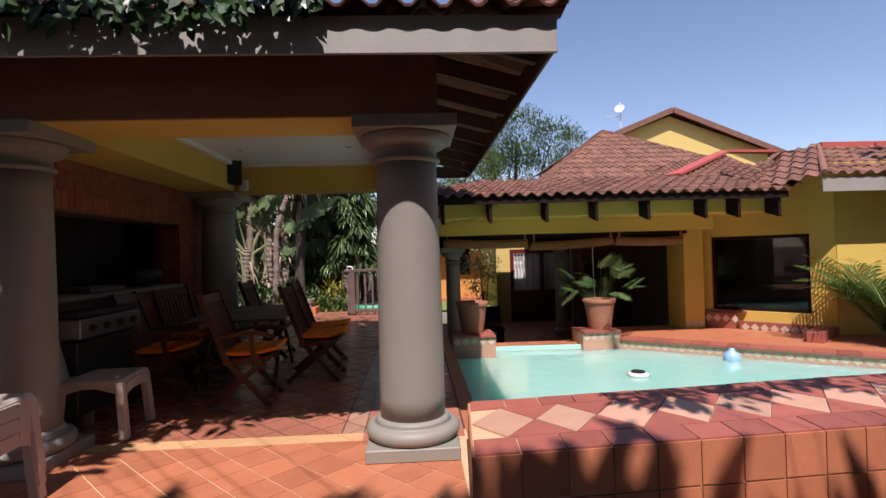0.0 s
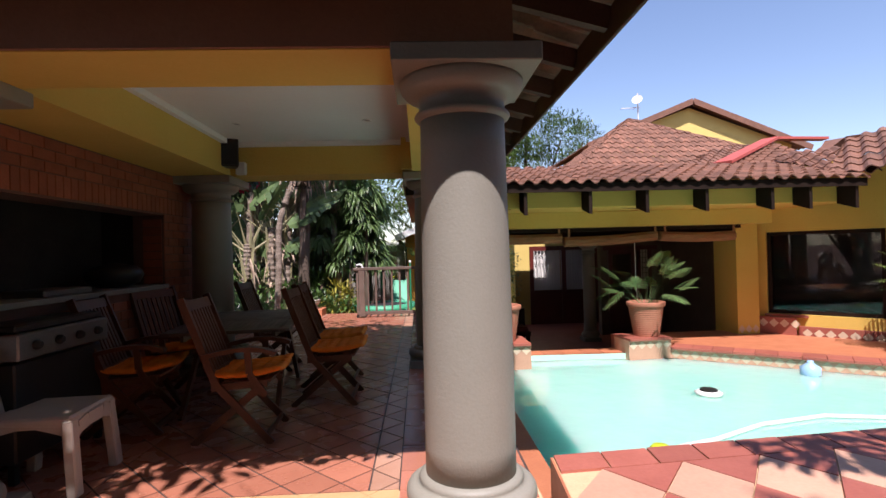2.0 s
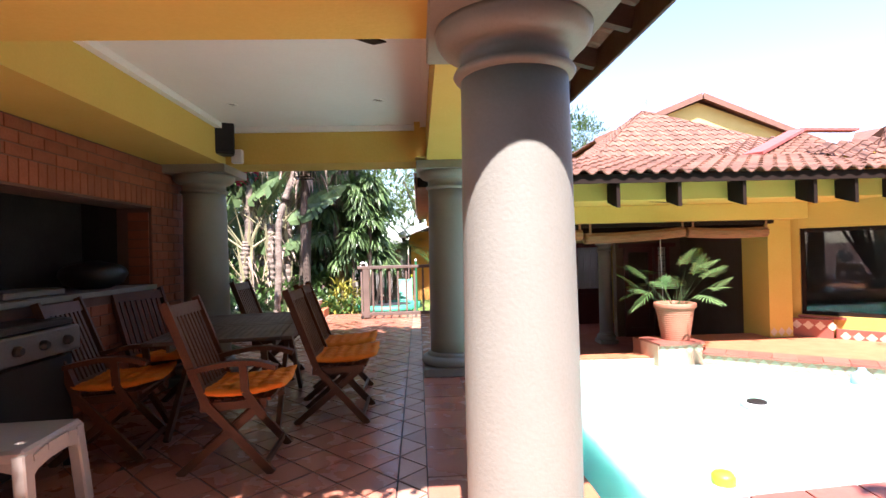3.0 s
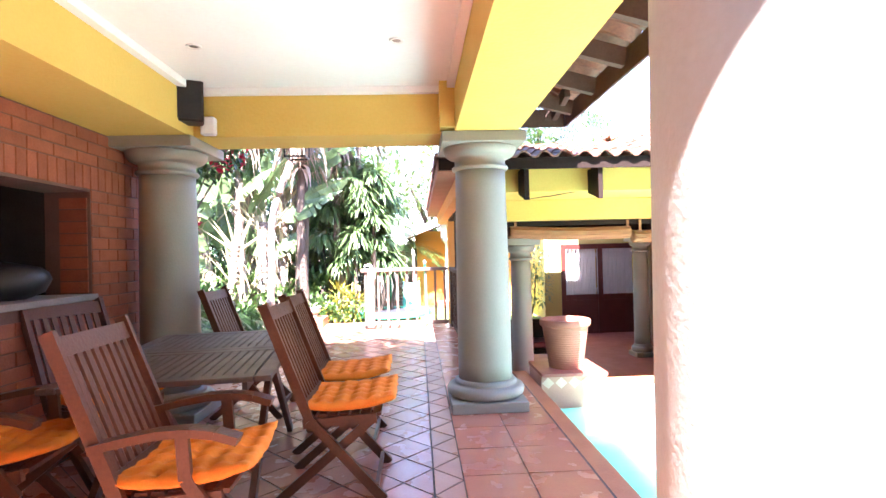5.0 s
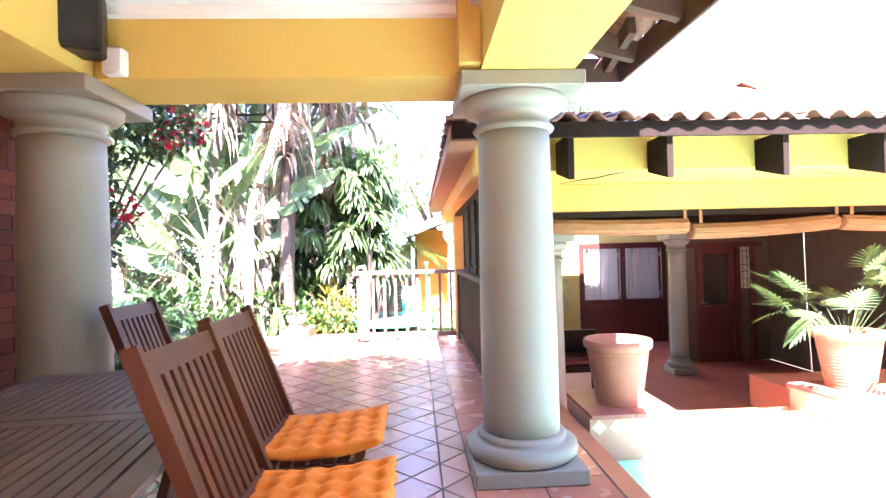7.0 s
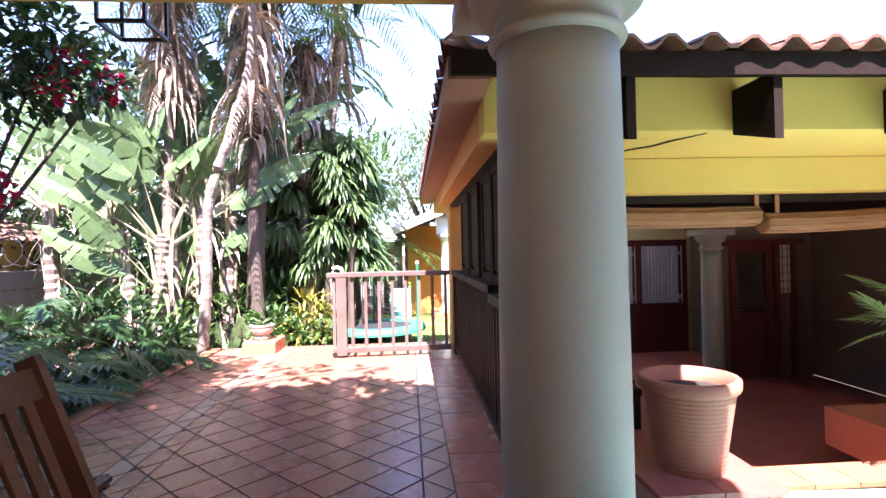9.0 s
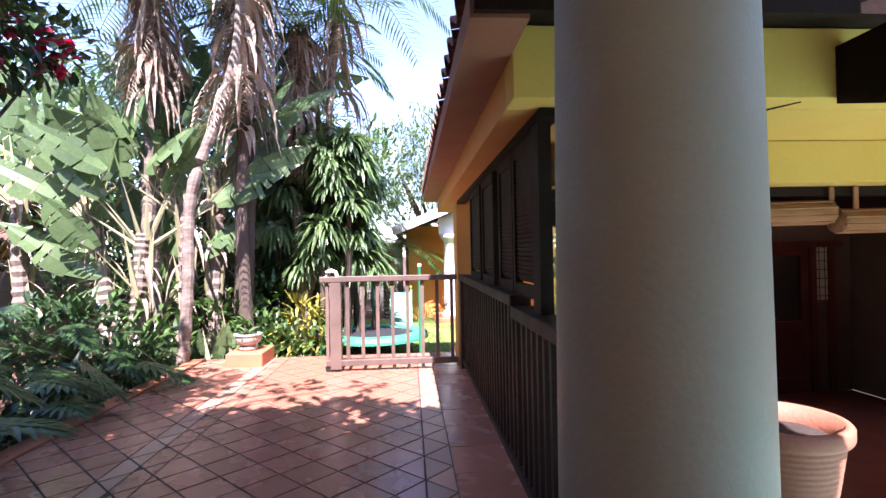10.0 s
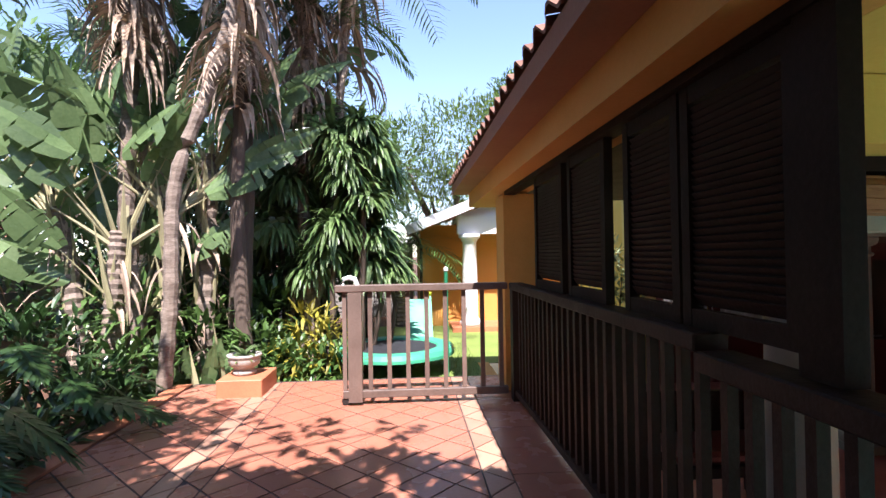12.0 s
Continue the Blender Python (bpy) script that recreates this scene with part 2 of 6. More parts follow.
def column(name, x, y, z0, z1, r, label, wide=0.31):
    """A plastered Tuscan column: square plinth, torus base, tapered shaft, moulded capital, square abacus."""
    ob = thing(name, label, "column", "veranda columns", pose(x, y, z0))
    h = z1 - z0
    boxed("plinth", -wide, wide, -wide, wide, 0, 0.085, GREY_PAINT, ob, bevel=0.006)
    bm = bmesh.new()
    k = r / 0.225
    prof = [(r * 1.22, 0.085)] + [(r + 0.055 * k + 0.045 * k * math.cos(a), 0.135 + 0.05 * math.sin(a)) for a in np.linspace(-1.5, 1.5, 9)]
    prof += [(r + 0.03 * k, 0.187), (r + 0.035 * k, 0.2), (r + 0.028 * k, 0.218), (r + 0.006, 0.228)]
    lathe(bm, prof, 40)
    part("base_moulding", bm, GREY_PAINT, ob, smooth=True)
    bm = bmesh.new()
    prof = []
    for i in range(13):
        f = i / 12
        prof.append((r * (1 - 0.10 * max(0, f - 0.25) ** 1.3), 0.22 + f * (h - 0.49)))
    lathe(bm, prof, 40)
    part("shaft", bm, GREY_PAINT, ob, smooth=True)
    rt, zt = prof[-1][0], prof[-1][1]
    bm = bmesh.new()
    prof = [(rt, zt - 0.01), (rt + 0.022, zt), (rt + 0.03, zt + 0.014), (rt + 0.022, zt + 0.028), (rt + 0.004, zt + 0.034), (rt + 0.004, zt + 0.09), (rt + 0.02, zt + 0.098)]
    prof += [(rt + 0.02 + 0.075 * k * math.sin(a), zt + 0.10 + 0.07 * (1 - math.cos(a))) for a in np.linspace(0.2, 1.57, 7)]
    prof += [(rt + 0.098 * k, zt + 0.185)]
    lathe(bm, prof, 40)
    part("capital", bm, GREY_PAINT, ob, smooth=True)
    boxed("abacus", -wide - 0.03, wide + 0.03, -wide - 0.03, wide + 0.03, zt + 0.185, h, GREY_PAINT, ob, bevel=0.006)
    return ob


def roof_slope(name, eave_a, eave_b, ridge_a, ridge_b, mat, cover=0.2, course=0.34, parent=None, amp=0.035, seg=6):
    """Barrel tiles laid in courses over the quad from the eave to the ridge: each tile is a curved piece of its own."""
    bm = bmesh.new()
    ea, eb, ra, rb = (Vector(p) for p in (eave_a, eave_b, ridge_a, ridge_b))
    up = (ra + rb - ea - eb) / 2
    rows = max(1, round(up.length / course))
    along = (eb - ea).normalized()
    normal = along.cross(up).normalized()
    if normal.z < 0:
        normal = -normal
    wide = (eb - ea).length
    slope = up - along * up.dot(along)
    for j in range(rows):
        f0, f1 = j / rows, min(1, (j + 1.12) / rows)
        lo = [(ea.lerp(ra, f) - ea).dot(along) for f in (f0, f1)]
        hi = [(eb.lerp(rb, f) - ea).dot(along) for f in (f0, f1)]
        n = int(wide / cover) + 1
        for i in range(-2, n + 2):
            s0, s1 = i * cover, (i + 1) * cover
            if s1 <= min(lo[0], lo[1]) + 0.02 or s0 >= max(hi) - 0.02:
                continue
            if (s0 + s1) / 2 < lo[0] - cover * 0.3 or (s0 + s1) / 2 > hi[0] + cover * 0.3:
                continue
            jig = random.uniform(-0.006, 0.006)
            rings = []
            for f, lift in ((f0, 0.024 + jig), (f1, 0.0)):
                base = ea + slope * f
                ring = []
                lim0, lim1 = (ea.lerp(ra, f) - ea).dot(along), (eb.lerp(rb, f) - ea).dot(along)
                for k in range(seg + 1):
                    u = k / seg
                    s = min(max(s0 + u * cover * 1.04, lim0), max(lim1, lim0 + 0.01))
                    ring.append(bm.verts.new(base + along * s + normal * (lift + amp * math.sin(u * 2 * math.pi) * 0.9)))
                rings.append(ring)
            low = [bm.verts.new(v.co - normal * 0.016) for v in rings[0]]
            for k in range(seg):
                bm.faces.new((rings[0][k], rings[0][k + 1], rings[1][k + 1], rings[1][k]))
                bm.faces.new((low[k], low[k + 1], rings[0][k + 1], rings[0][k]))
    ob = link(name, bm, mat, parent, smooth=False)
    ob["kind"] = "stuff"
    return ob


# ---- veranda ----
X1, X3, YF, YB = 0.23, -2.42, 3.75, 7.36
CAP = 2.26
for n, (cx, cy) in enumerate(((X1 + 0.03, YF), (X1 - 0.03, YB), (X3, YB), (X3, YF))):
    column("column", cx, cy, 0, CAP, 0.228, "grey painted round column on a square plinth beside the tiled veranda floor")


def structure(ob, label="", category=""):
    return tagged(ob, label, category, "", "structure")


structure(boxed("beam_pool_side", X1 - 0.26, X1 + 0.25, YF - 0.25, YB + 0.25, CAP, 2.82, YELLOW), "yellow plastered beam over the pool side columns", "beam")
structure(boxed("beam_front", -3.05, X1 - 0.263, YF - 0.25, YF + 0.25, CAP, 2.82, YELLOW), "yellow plastered beam over the front columns", "beam")
# added thin board: the outer face's shade is put into its brown
structure(boxed("beam_shade_face", -3.05, X1 + 0.25, YF - 0.274, YF - 0.253, CAP + 0.004, 2.82, BEAM_BROWN), "dark red-brown board that puts shade on the front beam's outer face", "beam")
structure(boxed("beam_back", -3.05, X1 - 0.263, YB - 0.22, YB + 0.25, CAP + 0.003, 2.82, YELLOW), "yellow plastered beam over the back columns", "beam")
structure(boxed("beam_wall_side", -3.05, -2.11, YF + 0.253, YB - 0.223, CAP, 2.82, YELLOW), "yellow plastered beam over the brick wall", "beam")
structure(boxed("beam_corner_block", -0.15, -0.033, 6.97, 7.137, CAP + 0.02, 2.66, YELLOW), "small yellow plaster block in the beam corner", "beam")
structure(boxed("ceiling", -2.15, 0.0, YF + 0.2, YB - 0.2, 2.64, 2.70, WHITE_PAINT), "smooth white painted veranda ceiling", "ceiling")
bm = bmesh.new()
for x0, x1, y0, y1 in ((-2.108, -2.05, 4.003, 7.137), (-0.09, -0.032, 4.003, 7.137)):
    box(bm, x0, x1, y0, y1, 2.585, 2.638)
for y0, y1 in ((4.003, 4.06), (7.08, 7.137)):
    box(bm, -2.048, -0.092, y0, y1, 2.588, 2.638)
structure(link("cornice", bm, WHITE_PAINT), "white moulded plaster cornice round the ceiling", "cornice")

# roof over the veranda: eaves at 2.5 m
EX0, EX1, EY0, EY1, EZ = -3.55, 1.17, 3.06, 8.05, 2.58
rise = 0.42
cx, cy0, cy1 = (EX0 + EX1) / 2, EY0 + (EX1 - EX0) / 2, EY1 - (EX1 - EX0) / 2
RZ = EZ + 0.14 + rise * (EX1 - EX0) / 2
roof = thing("veranda_roof", "weathered brown clay tile roof with dark timber rafters over the veranda", "roof", kind="structure")
za = EZ + 0.17
k, ke = 0.10, 0.05
pk0, pk1 = (cx, (EY0 + EY1) / 2 - 0.15, RZ + 0.03), (cx, (EY0 + EY1) / 2 + 0.15, RZ + 0.03)
for a, b, c, d in (((EX0 - k, EY0 - k, za), (EX1 + ke, EY0 - k, za), pk0, pk0), ((EX1 + ke, EY0 - k, za), (EX1 + ke, EY1 + k, za), pk0, pk1),
                   ((EX1 + ke, EY1 + k, za), (EX0 - k, EY1 + k, za), pk1, pk1), ((EX0 - k, EY1 + k, za), (EX0 - k, EY0 - k, za), pk1, pk0)):
    roof_slope("roof_tiles", a, b, c, d, ROOF_TILE, parent=roof)
for x in np.arange(EX0 + 0.25, EX1, 0.62):
    for y0, y1 in ((EY0 + 0.03, YF - 0.2), (EY1 - 0.03, YB + 0.2)):
        bm = bmesh.new()
        bar(bm, (x, y0, EZ + 0.06), (x, y1, EZ + 0.06 + rise * 0.5 * abs(y1 - y0)), 0.05, 0.12)
        part("rafter", bm, EAVE_WOOD, roof)
for y in np.arange(EY0 + 0.35, EY1, 0.62):
    bm = bmesh.new()
    bar(bm, (EX1 - 0.03, y, EZ + 0.05), (X1 + 0.2, y, EZ + 0.05 + 0.25 * (EX1 - X1 - 0.2)), 0.06, 0.13)
    part("rafter", bm, EAVE_WOOD, roof)
structure(boxed("fascia_front", EX0, EX1, EY0 - 0.025, EY0, 2.50, 2.72, FASCIA, bevel=0.004), "grey painted fascia board at the front eave", "fascia")
structure(boxed("fascia_pool_side", EX1 - 0.025, EX1, EY0 + 0.003, EY1, 2.52, 2.70, EAVE_WOOD, bevel=0.004), "dark brown fascia board at the pool side eave", "fascia")
structure(boxed("fascia_back", EX0, EX1 - 0.028, EY1 - 0.025, EY1, 2.52, 2.70, EAVE_WOOD, bevel=0.004), "dark brown fascia board at the back eave", "fascia")
bm = bmesh.new()
prism(bm, [(EX0 + 0.1, EY0 + 0.05), (EX1 - 0.05, EY0 + 0.05), (EX1 - 0.05, YF - 0.26), (EX0 + 0.1, YF - 0.26)], 2.70, 2.715)
structure(link("soffit_front", bm, EAVE_WOOD), "dark timber soffit under the front eave", "soffit")

# brick braai wall with its recess
WX = -2.70
NY0, NY1, NZ0, NZ1 = 4.35, 6.80, 1.02, 1.80
wall = structure(new("wall_braai"), "red face brick wall with a dark barbecue recess", "wall")
for y0, y1, z0, z1 in ((YF + 0.255, NY0, 0, CAP - 0.003), (NY1, YB + 0.15, 0, CAP - 0.003), (NY0 + 0.003, NY1 - 0.003, 0, NZ0), (NY0 + 0.003, NY1 - 0.003, NZ1, CAP - 0.003)):
    boxed("brick_backing", WX - 0.33, WX - 0.008, y0, y1, z0, z1, BRICK_MORTAR, wall)
boxed("recess_back", WX - 0.72, WX - 0.66, NY0 - 0.3, NY1 + 0.3, 0, CAP, SOOT, wall)
boxed("recess_side", WX - 0.66, WX - 0.335, NY1 + 0.003, NY1 + 0.1, NZ0, CAP, SOOT, wall)
boxed("recess_side", WX - 0.66, WX - 0.335, NY0 - 0.1, NY0 - 0.003, NZ0, CAP, SOOT, wall)
boxed("hearth", WX - 0.66, WX + 0.04, NY0 + 0.004, NY1 - 0.004, NZ0 + 0.003, NZ0 + 0.045, CONCRETE, wall, "grey stone hearth slab", 0.004)
boxed("recess_top", WX - 0.66, WX - 0.335, NY0 - 0.1, NY1 + 0.1, 1.95, 2.0, SOOT, wall)
brick_mesh = {}
def brick(y0, y1, z0, z1, x=WX, parent=wall):
    key = (round(y1 - y0, 3), round(z1 - z0, 3))
    if key not in brick_mesh:
        bm = bmesh.new()
        box(bm, -0.02, 0.0, 0.004, key[0] - 0.004, 0.004, key[1] - 0.004)
        bmesh.ops.bevel(bm, geom=[e for e in bm.edges if e.verts[0].co.x > -0.01 and e.verts[1].co.x > -0.01], offset=0.003, segments=1, affect="EDGES")
        me = bpy.data.meshes.new("brick")
        bm.to_mesh(me)
        bm.free()
        me.materials.append(BRICK)
        brick_mesh[key] = me
    ob = new("brick", brick_mesh[key])
    ob.parent = parent
    ob.matrix_basis = pose(x, y0, z0)
    return ob
for row in range(26):
    z0 = row * 0.0865
    if row == 21:
        for y in np.arange(YF + 0.28, YB + 0.1, 0.0865):
            brick(y, y + 0.0865, z0, z0 + 0.173)
        continue
    if row == 22:
        continue
    off = 0.115 if row % 2 else 0.0
    y = YF + 0.26 - off
    while y < YB + 0.14:
        a, b = max(y, YF + 0.26), min(y + 0.23, YB + 0.15)
        y += 0.23
        if z0 + 0.08 > NZ0 and z0 < NZ1 - 0.02:
            if a >= NY0 and b <= NY1 or (a < NY1 < b and b - NY1 < 0.03) or (a < NY0 < b and NY0 - a < 0.03):
                continue
            if a < NY0 < b:
                b = NY0
            if a < NY1 < b:
                a = NY1
        if b - a > 0.03:
            brick(a, b, z0, z0 + 0.0865)
# reveal bricks of the recess
for row in range(9):
    z0 = NZ0 + 0.05 + row * 0.0865
    if z0 + 0.08 > NZ1:
        break
    ob = boxed("brick", WX - 0.22, WX - 0.03, NY1 - 0.012, NY1 + 0.0, z0 + 0.004, z0 + 0.082, BRICK, wall)
structure(boxed("wall_garden_side", -3.6, WX - 0.725, YF - 0.3, YB + 0.15, 0, 2.24, ORANGE), "ochre plastered wall behind the brick barbecue", "wall")

# ---- floors ----
FLOOR_Y0, FLOOR_Y1 = -3.0, 12.95
ground_floor = structure(new("floor"), "diagonal clay tile veranda floor with pale tile bands", "floor")
boxed("floor_bed", -2.95, 0.655, FLOOR_Y0, 4.05, -0.35, -0.005, PALE_GROUT, ground_floor)
boxed("floor_bed", -2.95, 0.655, 4.053, 8.0, -0.35, -0.005, GROUT, ground_floor)
boxed("floor_bed", -2.95, 0.30, 8.003, FLOOR_Y1, -0.35, -0.005, GROUT, ground_floor)
boxed("floor_bed", -6.5, -2.953, FLOOR_Y0, 3.9, -0.35, -0.005, PALE_GROUT, ground_floor)
boxed("floor_bed", 0.658, 7.5, FLOOR_Y0, 2.66, -0.35, -0.005, PALE_GROUT, ground_floor)


# ---- ground, pool and the lower patio ----
LOW = -0.70
WATER = -0.28
bm = bmesh.new()
R = 400
for pts in ([(-R, -R), (R, -R), (R, -3.0), (-R, -3.0)], [(-R, -3.0), (-6.5, -3.0), (-6.5, 3.9), (-R, 3.9)], [(-R, 3.9), (-2.953, 3.9), (-2.953, 13.0), (-R, 13.0)],
            [(-R, 13.0), (0.31, 13.0), (0.31, 15.2), (-R, 15.2)], [(-R, 15.2), (R, 15.2), (R, R), (-R, R)], [(5.7, 13.0), (14, 13.0), (14, 15.2), (5.7, 15.2)], [(7.5, -3), (14, -3), (14, 2.68), (7.5, 2.68)], [(14, -3), (R, -3), (R, 15.2), (14, 15.2)]):
    bm.faces.new([bm.verts.new((x, y, -0.36)) for x, y in pts])
bmesh.ops.remove_doubles(bm, verts=bm.verts[:], dist=0.001)
tagged(link("ground", bm, EARTH), "bare reddish garden earth round the house", "ground", kind="structure")

POOL = [(0.80, 3.6), (6.9, 4.1), (6.35, 6.45), (3.68, 8.42), (0.80, 8.55)]
bm = bmesh.new()
lo = [bm.verts.new((x, y, -1.5)) for x, y in POOL]
hi = [bm.verts.new((x, y, -0.2)) for x, y in POOL]
bm.faces.new(lo)
for i in range(5):
    bm.faces.new((lo[i], lo[(i + 1) % 5], hi[(i + 1) % 5], hi[i]))
structure(link("pool_shell", bm, POOL_SHELL), "pale green plastered swimming pool shell", "pool")
WATER_MAT = bpy.data.materials.new("pool water")
WATER_MAT.use_nodes = True
wp = WATER_MAT.node_tree.nodes["Principled BSDF"]
wp.inputs["Base Color"].default_value = (0.31, 0.58, 0.49, 1)
wp.inputs["Roughness"].default_value, wp.inputs["IOR"].default_value = 0.06, 1.33
wp.inputs["Subsurface Weight"].default_value, wp.inputs["Subsurface Scale"].default_value = 1.0, 1.5
wp.inputs["Subsurface Radius"].default_value = (0.5, 1.0, 0.95)
nt = WATER_MAT.node_tree
wn = nt.nodes.new("ShaderNodeTexNoise")
wn.inputs["Scale"].default_value, wn.inputs["Detail"].default_value = 3.0, 3
wb = nt.nodes.new("ShaderNodeBump")
wb.inputs["Strength"].default_value, wb.inputs["Distance"].default_value = 0.25, 0.03
wg = nt.nodes.new("ShaderNodeNewGeometry")
nt.links.new(wg.outputs["Position"], wn.inputs["Vector"])
nt.links.new(wn.outputs["Fac"], wb.inputs["Height"])
nt.links.new(wb.outputs[0], nt.nodes["Principled BSDF"].inputs["Normal"])
bm = bmesh.new()
prism(bm, POOL, -1.46, WATER)
water = tagged(link("water", bm, WATER_MAT), "clear turquoise pool water with small ripples", "water", kind="structure")
structure(boxed("pool_wall_veranda", 0.658, 0.80, 3.6, 8.6, -1.0, -0.03, TERRACOTTA), "red tiled pool edge under the veranda", "pool wall")

# raised tiled ledge between the paving and the pool
LA, LB, LC, LD = (0.58, 2.70), (6.0, 3.07), (6.0, 4.13), (0.65, 3.64)
LEDGE = 0.32
ledge = structure(new("pool_ledge"), "raised ledge clad in red and buff clay tiles beside the pool", "ledge")
bm = bmesh.new()
prism(bm, [LA, LB, LC, LD], -0.6, LEDGE - 0.012)
part("ledge_core", bm, PALE_GROUT, ledge)


def ledge_at(u, v):
    """A point on the ledge's top: u metres along it, v from 0 at the front to 1 at the pool."""
    f = u / 5.43
    a = (LA[0] + (LB[0] - LA[0]) * f, LA[1] + (LB[1] - LA[1]) * f)
    b = (LD[0] + (LC[0] - LD[0]) * f, LD[1] + (LC[1] - LD[1]) * f)
    return a[0] + (b[0] - a[0]) * v, a[1] + (b[1] - a[1]) * v


def shrink(pts, d):
    mx, my = sum(p[0] for p in pts) / len(pts), sum(p[1] for p in pts) / len(pts)
    out = []
    for x, y in pts:
        r = math.hypot(x - mx, y - my)
        k = max(0.1, (r - d) / r)
        out.append((mx + (x - mx) * k, my + (y - my) * k))
    return out


def ledge_tile(uv, mat):
    for piece in [clip_poly(uv, 0.0, 5.4, 0.0, 1.0)]:
        if len(piece) < 3 or area(piece) < 0.003:
            return
        pts = shrink([ledge_at(u, v) for u, v in piece], 0.006)
        bm = bmesh.new()
        prism(bm, pts, LEDGE - 0.012, LEDGE + random.uniform(-0.001, 0.002))
        part("tile", bm, mat, ledge)


W = 0.245
for i in range(23):
    ledge_tile([(i * W, -0.01), ((i + 1) * W, -0.01), ((i + 1) * W, 0.235), (i * W, 0.235)], LEDGE_RED)
    ledge_tile([(i * W, 0.80), ((i + 1) * W, 0.80), ((i + 1) * W, 1.01), (i * W, 1.01)], LEDGE_RED)
V0, V1 = 0.235, 0.80
DU = 0.40
for i in range(15):
    c = 0.2 + i * DU
    vm = (V0 + V1) / 2
    ledge_tile([(c - DU / 2, vm), (c, V0), (c + DU / 2, vm), (c, V1)], LEDGE_PALE)
    ledge_tile([(c, V0), (c + DU, V0), (c + DU / 2, vm)], LEDGE_RED)
    ledge_tile([(c, V1), (c + DU / 2, vm), (c + DU, V1)], LEDGE_RED)
ledge_dir = (Vector((*LB, 0)) - Vector((*LA, 0))).normalized()
yaw = math.degrees(math.atan2(ledge_dir.y, ledge_dir.x))
face_m = pose(LA[0], LA[1], 0, 0, 0, yaw)
bm = bmesh.new()
box(bm, 0.004, W - 0.004, -0.012, 0.0, 0.004, 0.236)
tile_mesh = bpy.data.meshes.new("tile")
bm.to_mesh(tile_mesh)
bm.free()
tile_mesh.materials.append(TERRACOTTA)
for i in range(22):
    for j, z in enumerate((-0.17, 0.075)):
        ob = new("tile", tile_mesh)
        ob.parent = ledge
        ob.matrix_basis = face_m @ pose(i * W, 0, z)
side_dir = Vector((LD[0] - LA[0], LD[1] - LA[1], 0)).normalized()
side_m = pose(LD[0], LD[1], 0, 0, 0, math.degrees(math.atan2(-side_dir.y, -side_dir.x)))
for i in range(4):
    for z in (-0.17, 0.075):
        ob = new("tile", tile_mesh)
        ob.parent = ledge
        ob.matrix_basis = side_m @ pose(i * 0.235, 0, z)


def mosaic_wall(name, a, b, z0, z1, mat_cap, label, cap=0.30, thick=0.25):
    """A low wall faced with a band of cream diamonds on red, under a clay coping."""
    a, b = Vector((*a, 0)), Vector((*b, 0))
    d = (b - a)
    n = d.length
    d.normalize()
    m = Matrix.Translation(a) @ Matrix.Rotation(math.atan2(d.y, d.x), 4, "Z")
    ob = structure(new(name), label, "pool wall")
    boxed("wall_core", 0, n, 0.0, thick, z0 - 0.9, z1 - 0.03, LEDGE_PALE, ob, m=m)
    count = int(n / 0.25)
    step = n / count
    for i in range(count):
        bm = bmesh.new()
        box(bm, i * step + 0.003, (i + 1) * step - 0.003, -0.04, cap, z1 - 0.03, z1, m)
        part("coping_tile", bm, mat_cap, ob)
    size = min(0.12, z1 - 0.035 - z0)
    z0 = z1 - 0.04 - size
    k = max(1, int(n / (size * 1.02)))
    st = n / k
    for i in range(k):
        bm = bmesh.new()
        c = (i + 0.5) * st
        zm = (z0 + z1 - 0.035) / 2
        vs = [bm.verts.new(m @ Vector((c + dx, -0.005, zm + dz))) for dx, dz in ((-st * 0.46, 0), (0, -size * 0.47), (st * 0.46, 0), (0, size * 0.47))]
        bm.faces.new(vs)
        r = bmesh.ops.extrude_face_region(bm, geom=bm.faces[:])
        for v in r["geom"]:
            if isinstance(v, bmesh.types.BMVert):
                v.co += m.to_3x3() @ Vector((0, 0.006, 0))
        part("mosaic_tile", bm, MOSAIC_PALE, ob)
    return ob


mosaic_wall("pool_coping_angled", (3.62, 8.40), (6.3, 6.38), WATER, -0.12, LEDGE_RED, "angled pool edge with cream diamond mosaic and red coping")
mosaic_wall("pool_coping_planter", (2.98, 8.34), (3.62, 8.40), WATER, 0.02, LEDGE_RED, "tiled pool plinth with cream diamond mosaic", 0.5, 0.45)
mosaic_wall("pool_coping_far", (1.52, 8.60), (2.98, 8.60), WATER - 0.1, -0.2, TERRACOTTA, "low far pool edge of red clay tile", 0.25)
mosaic_wall("pot_plinth", (0.84, 8.02), (1.50, 8.02), WATER, 0.07, LEDGE_RED, "tiled plinth with a faded mosaic face beside the pool", 0.6, 0.55)
structure(boxed("patio_low", 0.48, 5.7, 8.63, 15.2, LOW - 0.1, LOW, LEDGE_RED), "red tiled floor of the sunken patio", "floor")
structure(boxed("patio_side", 3.3, 14, 8.9, 9.9, -0.5, -0.165, TERRACOTTA), "red tiled paving between pool and house", "floor")
bm = bmesh.new()
prism(bm, [(3.9, 8.45), (6.35, 6.6), (14, 6.6), (14, 8.897), (3.9, 8.897)], -0.5, -0.16)
structure(link("patio_angled", bm, TERRACOTTA), "red tiled paving behind the pool edge", "floor")
bm = bmesh.new()
prism(bm, [(6.003, 2.68), (14, 2.68), (14, 6.597), (6.36, 6.597), (6.35, 6.45), (6.9, 4.1), (6.003, 4.03)], -0.5, -0.17)
structure(link("paving_far_pool", bm, TERRACOTTA), "red tiled paving beside the pool", "floor")


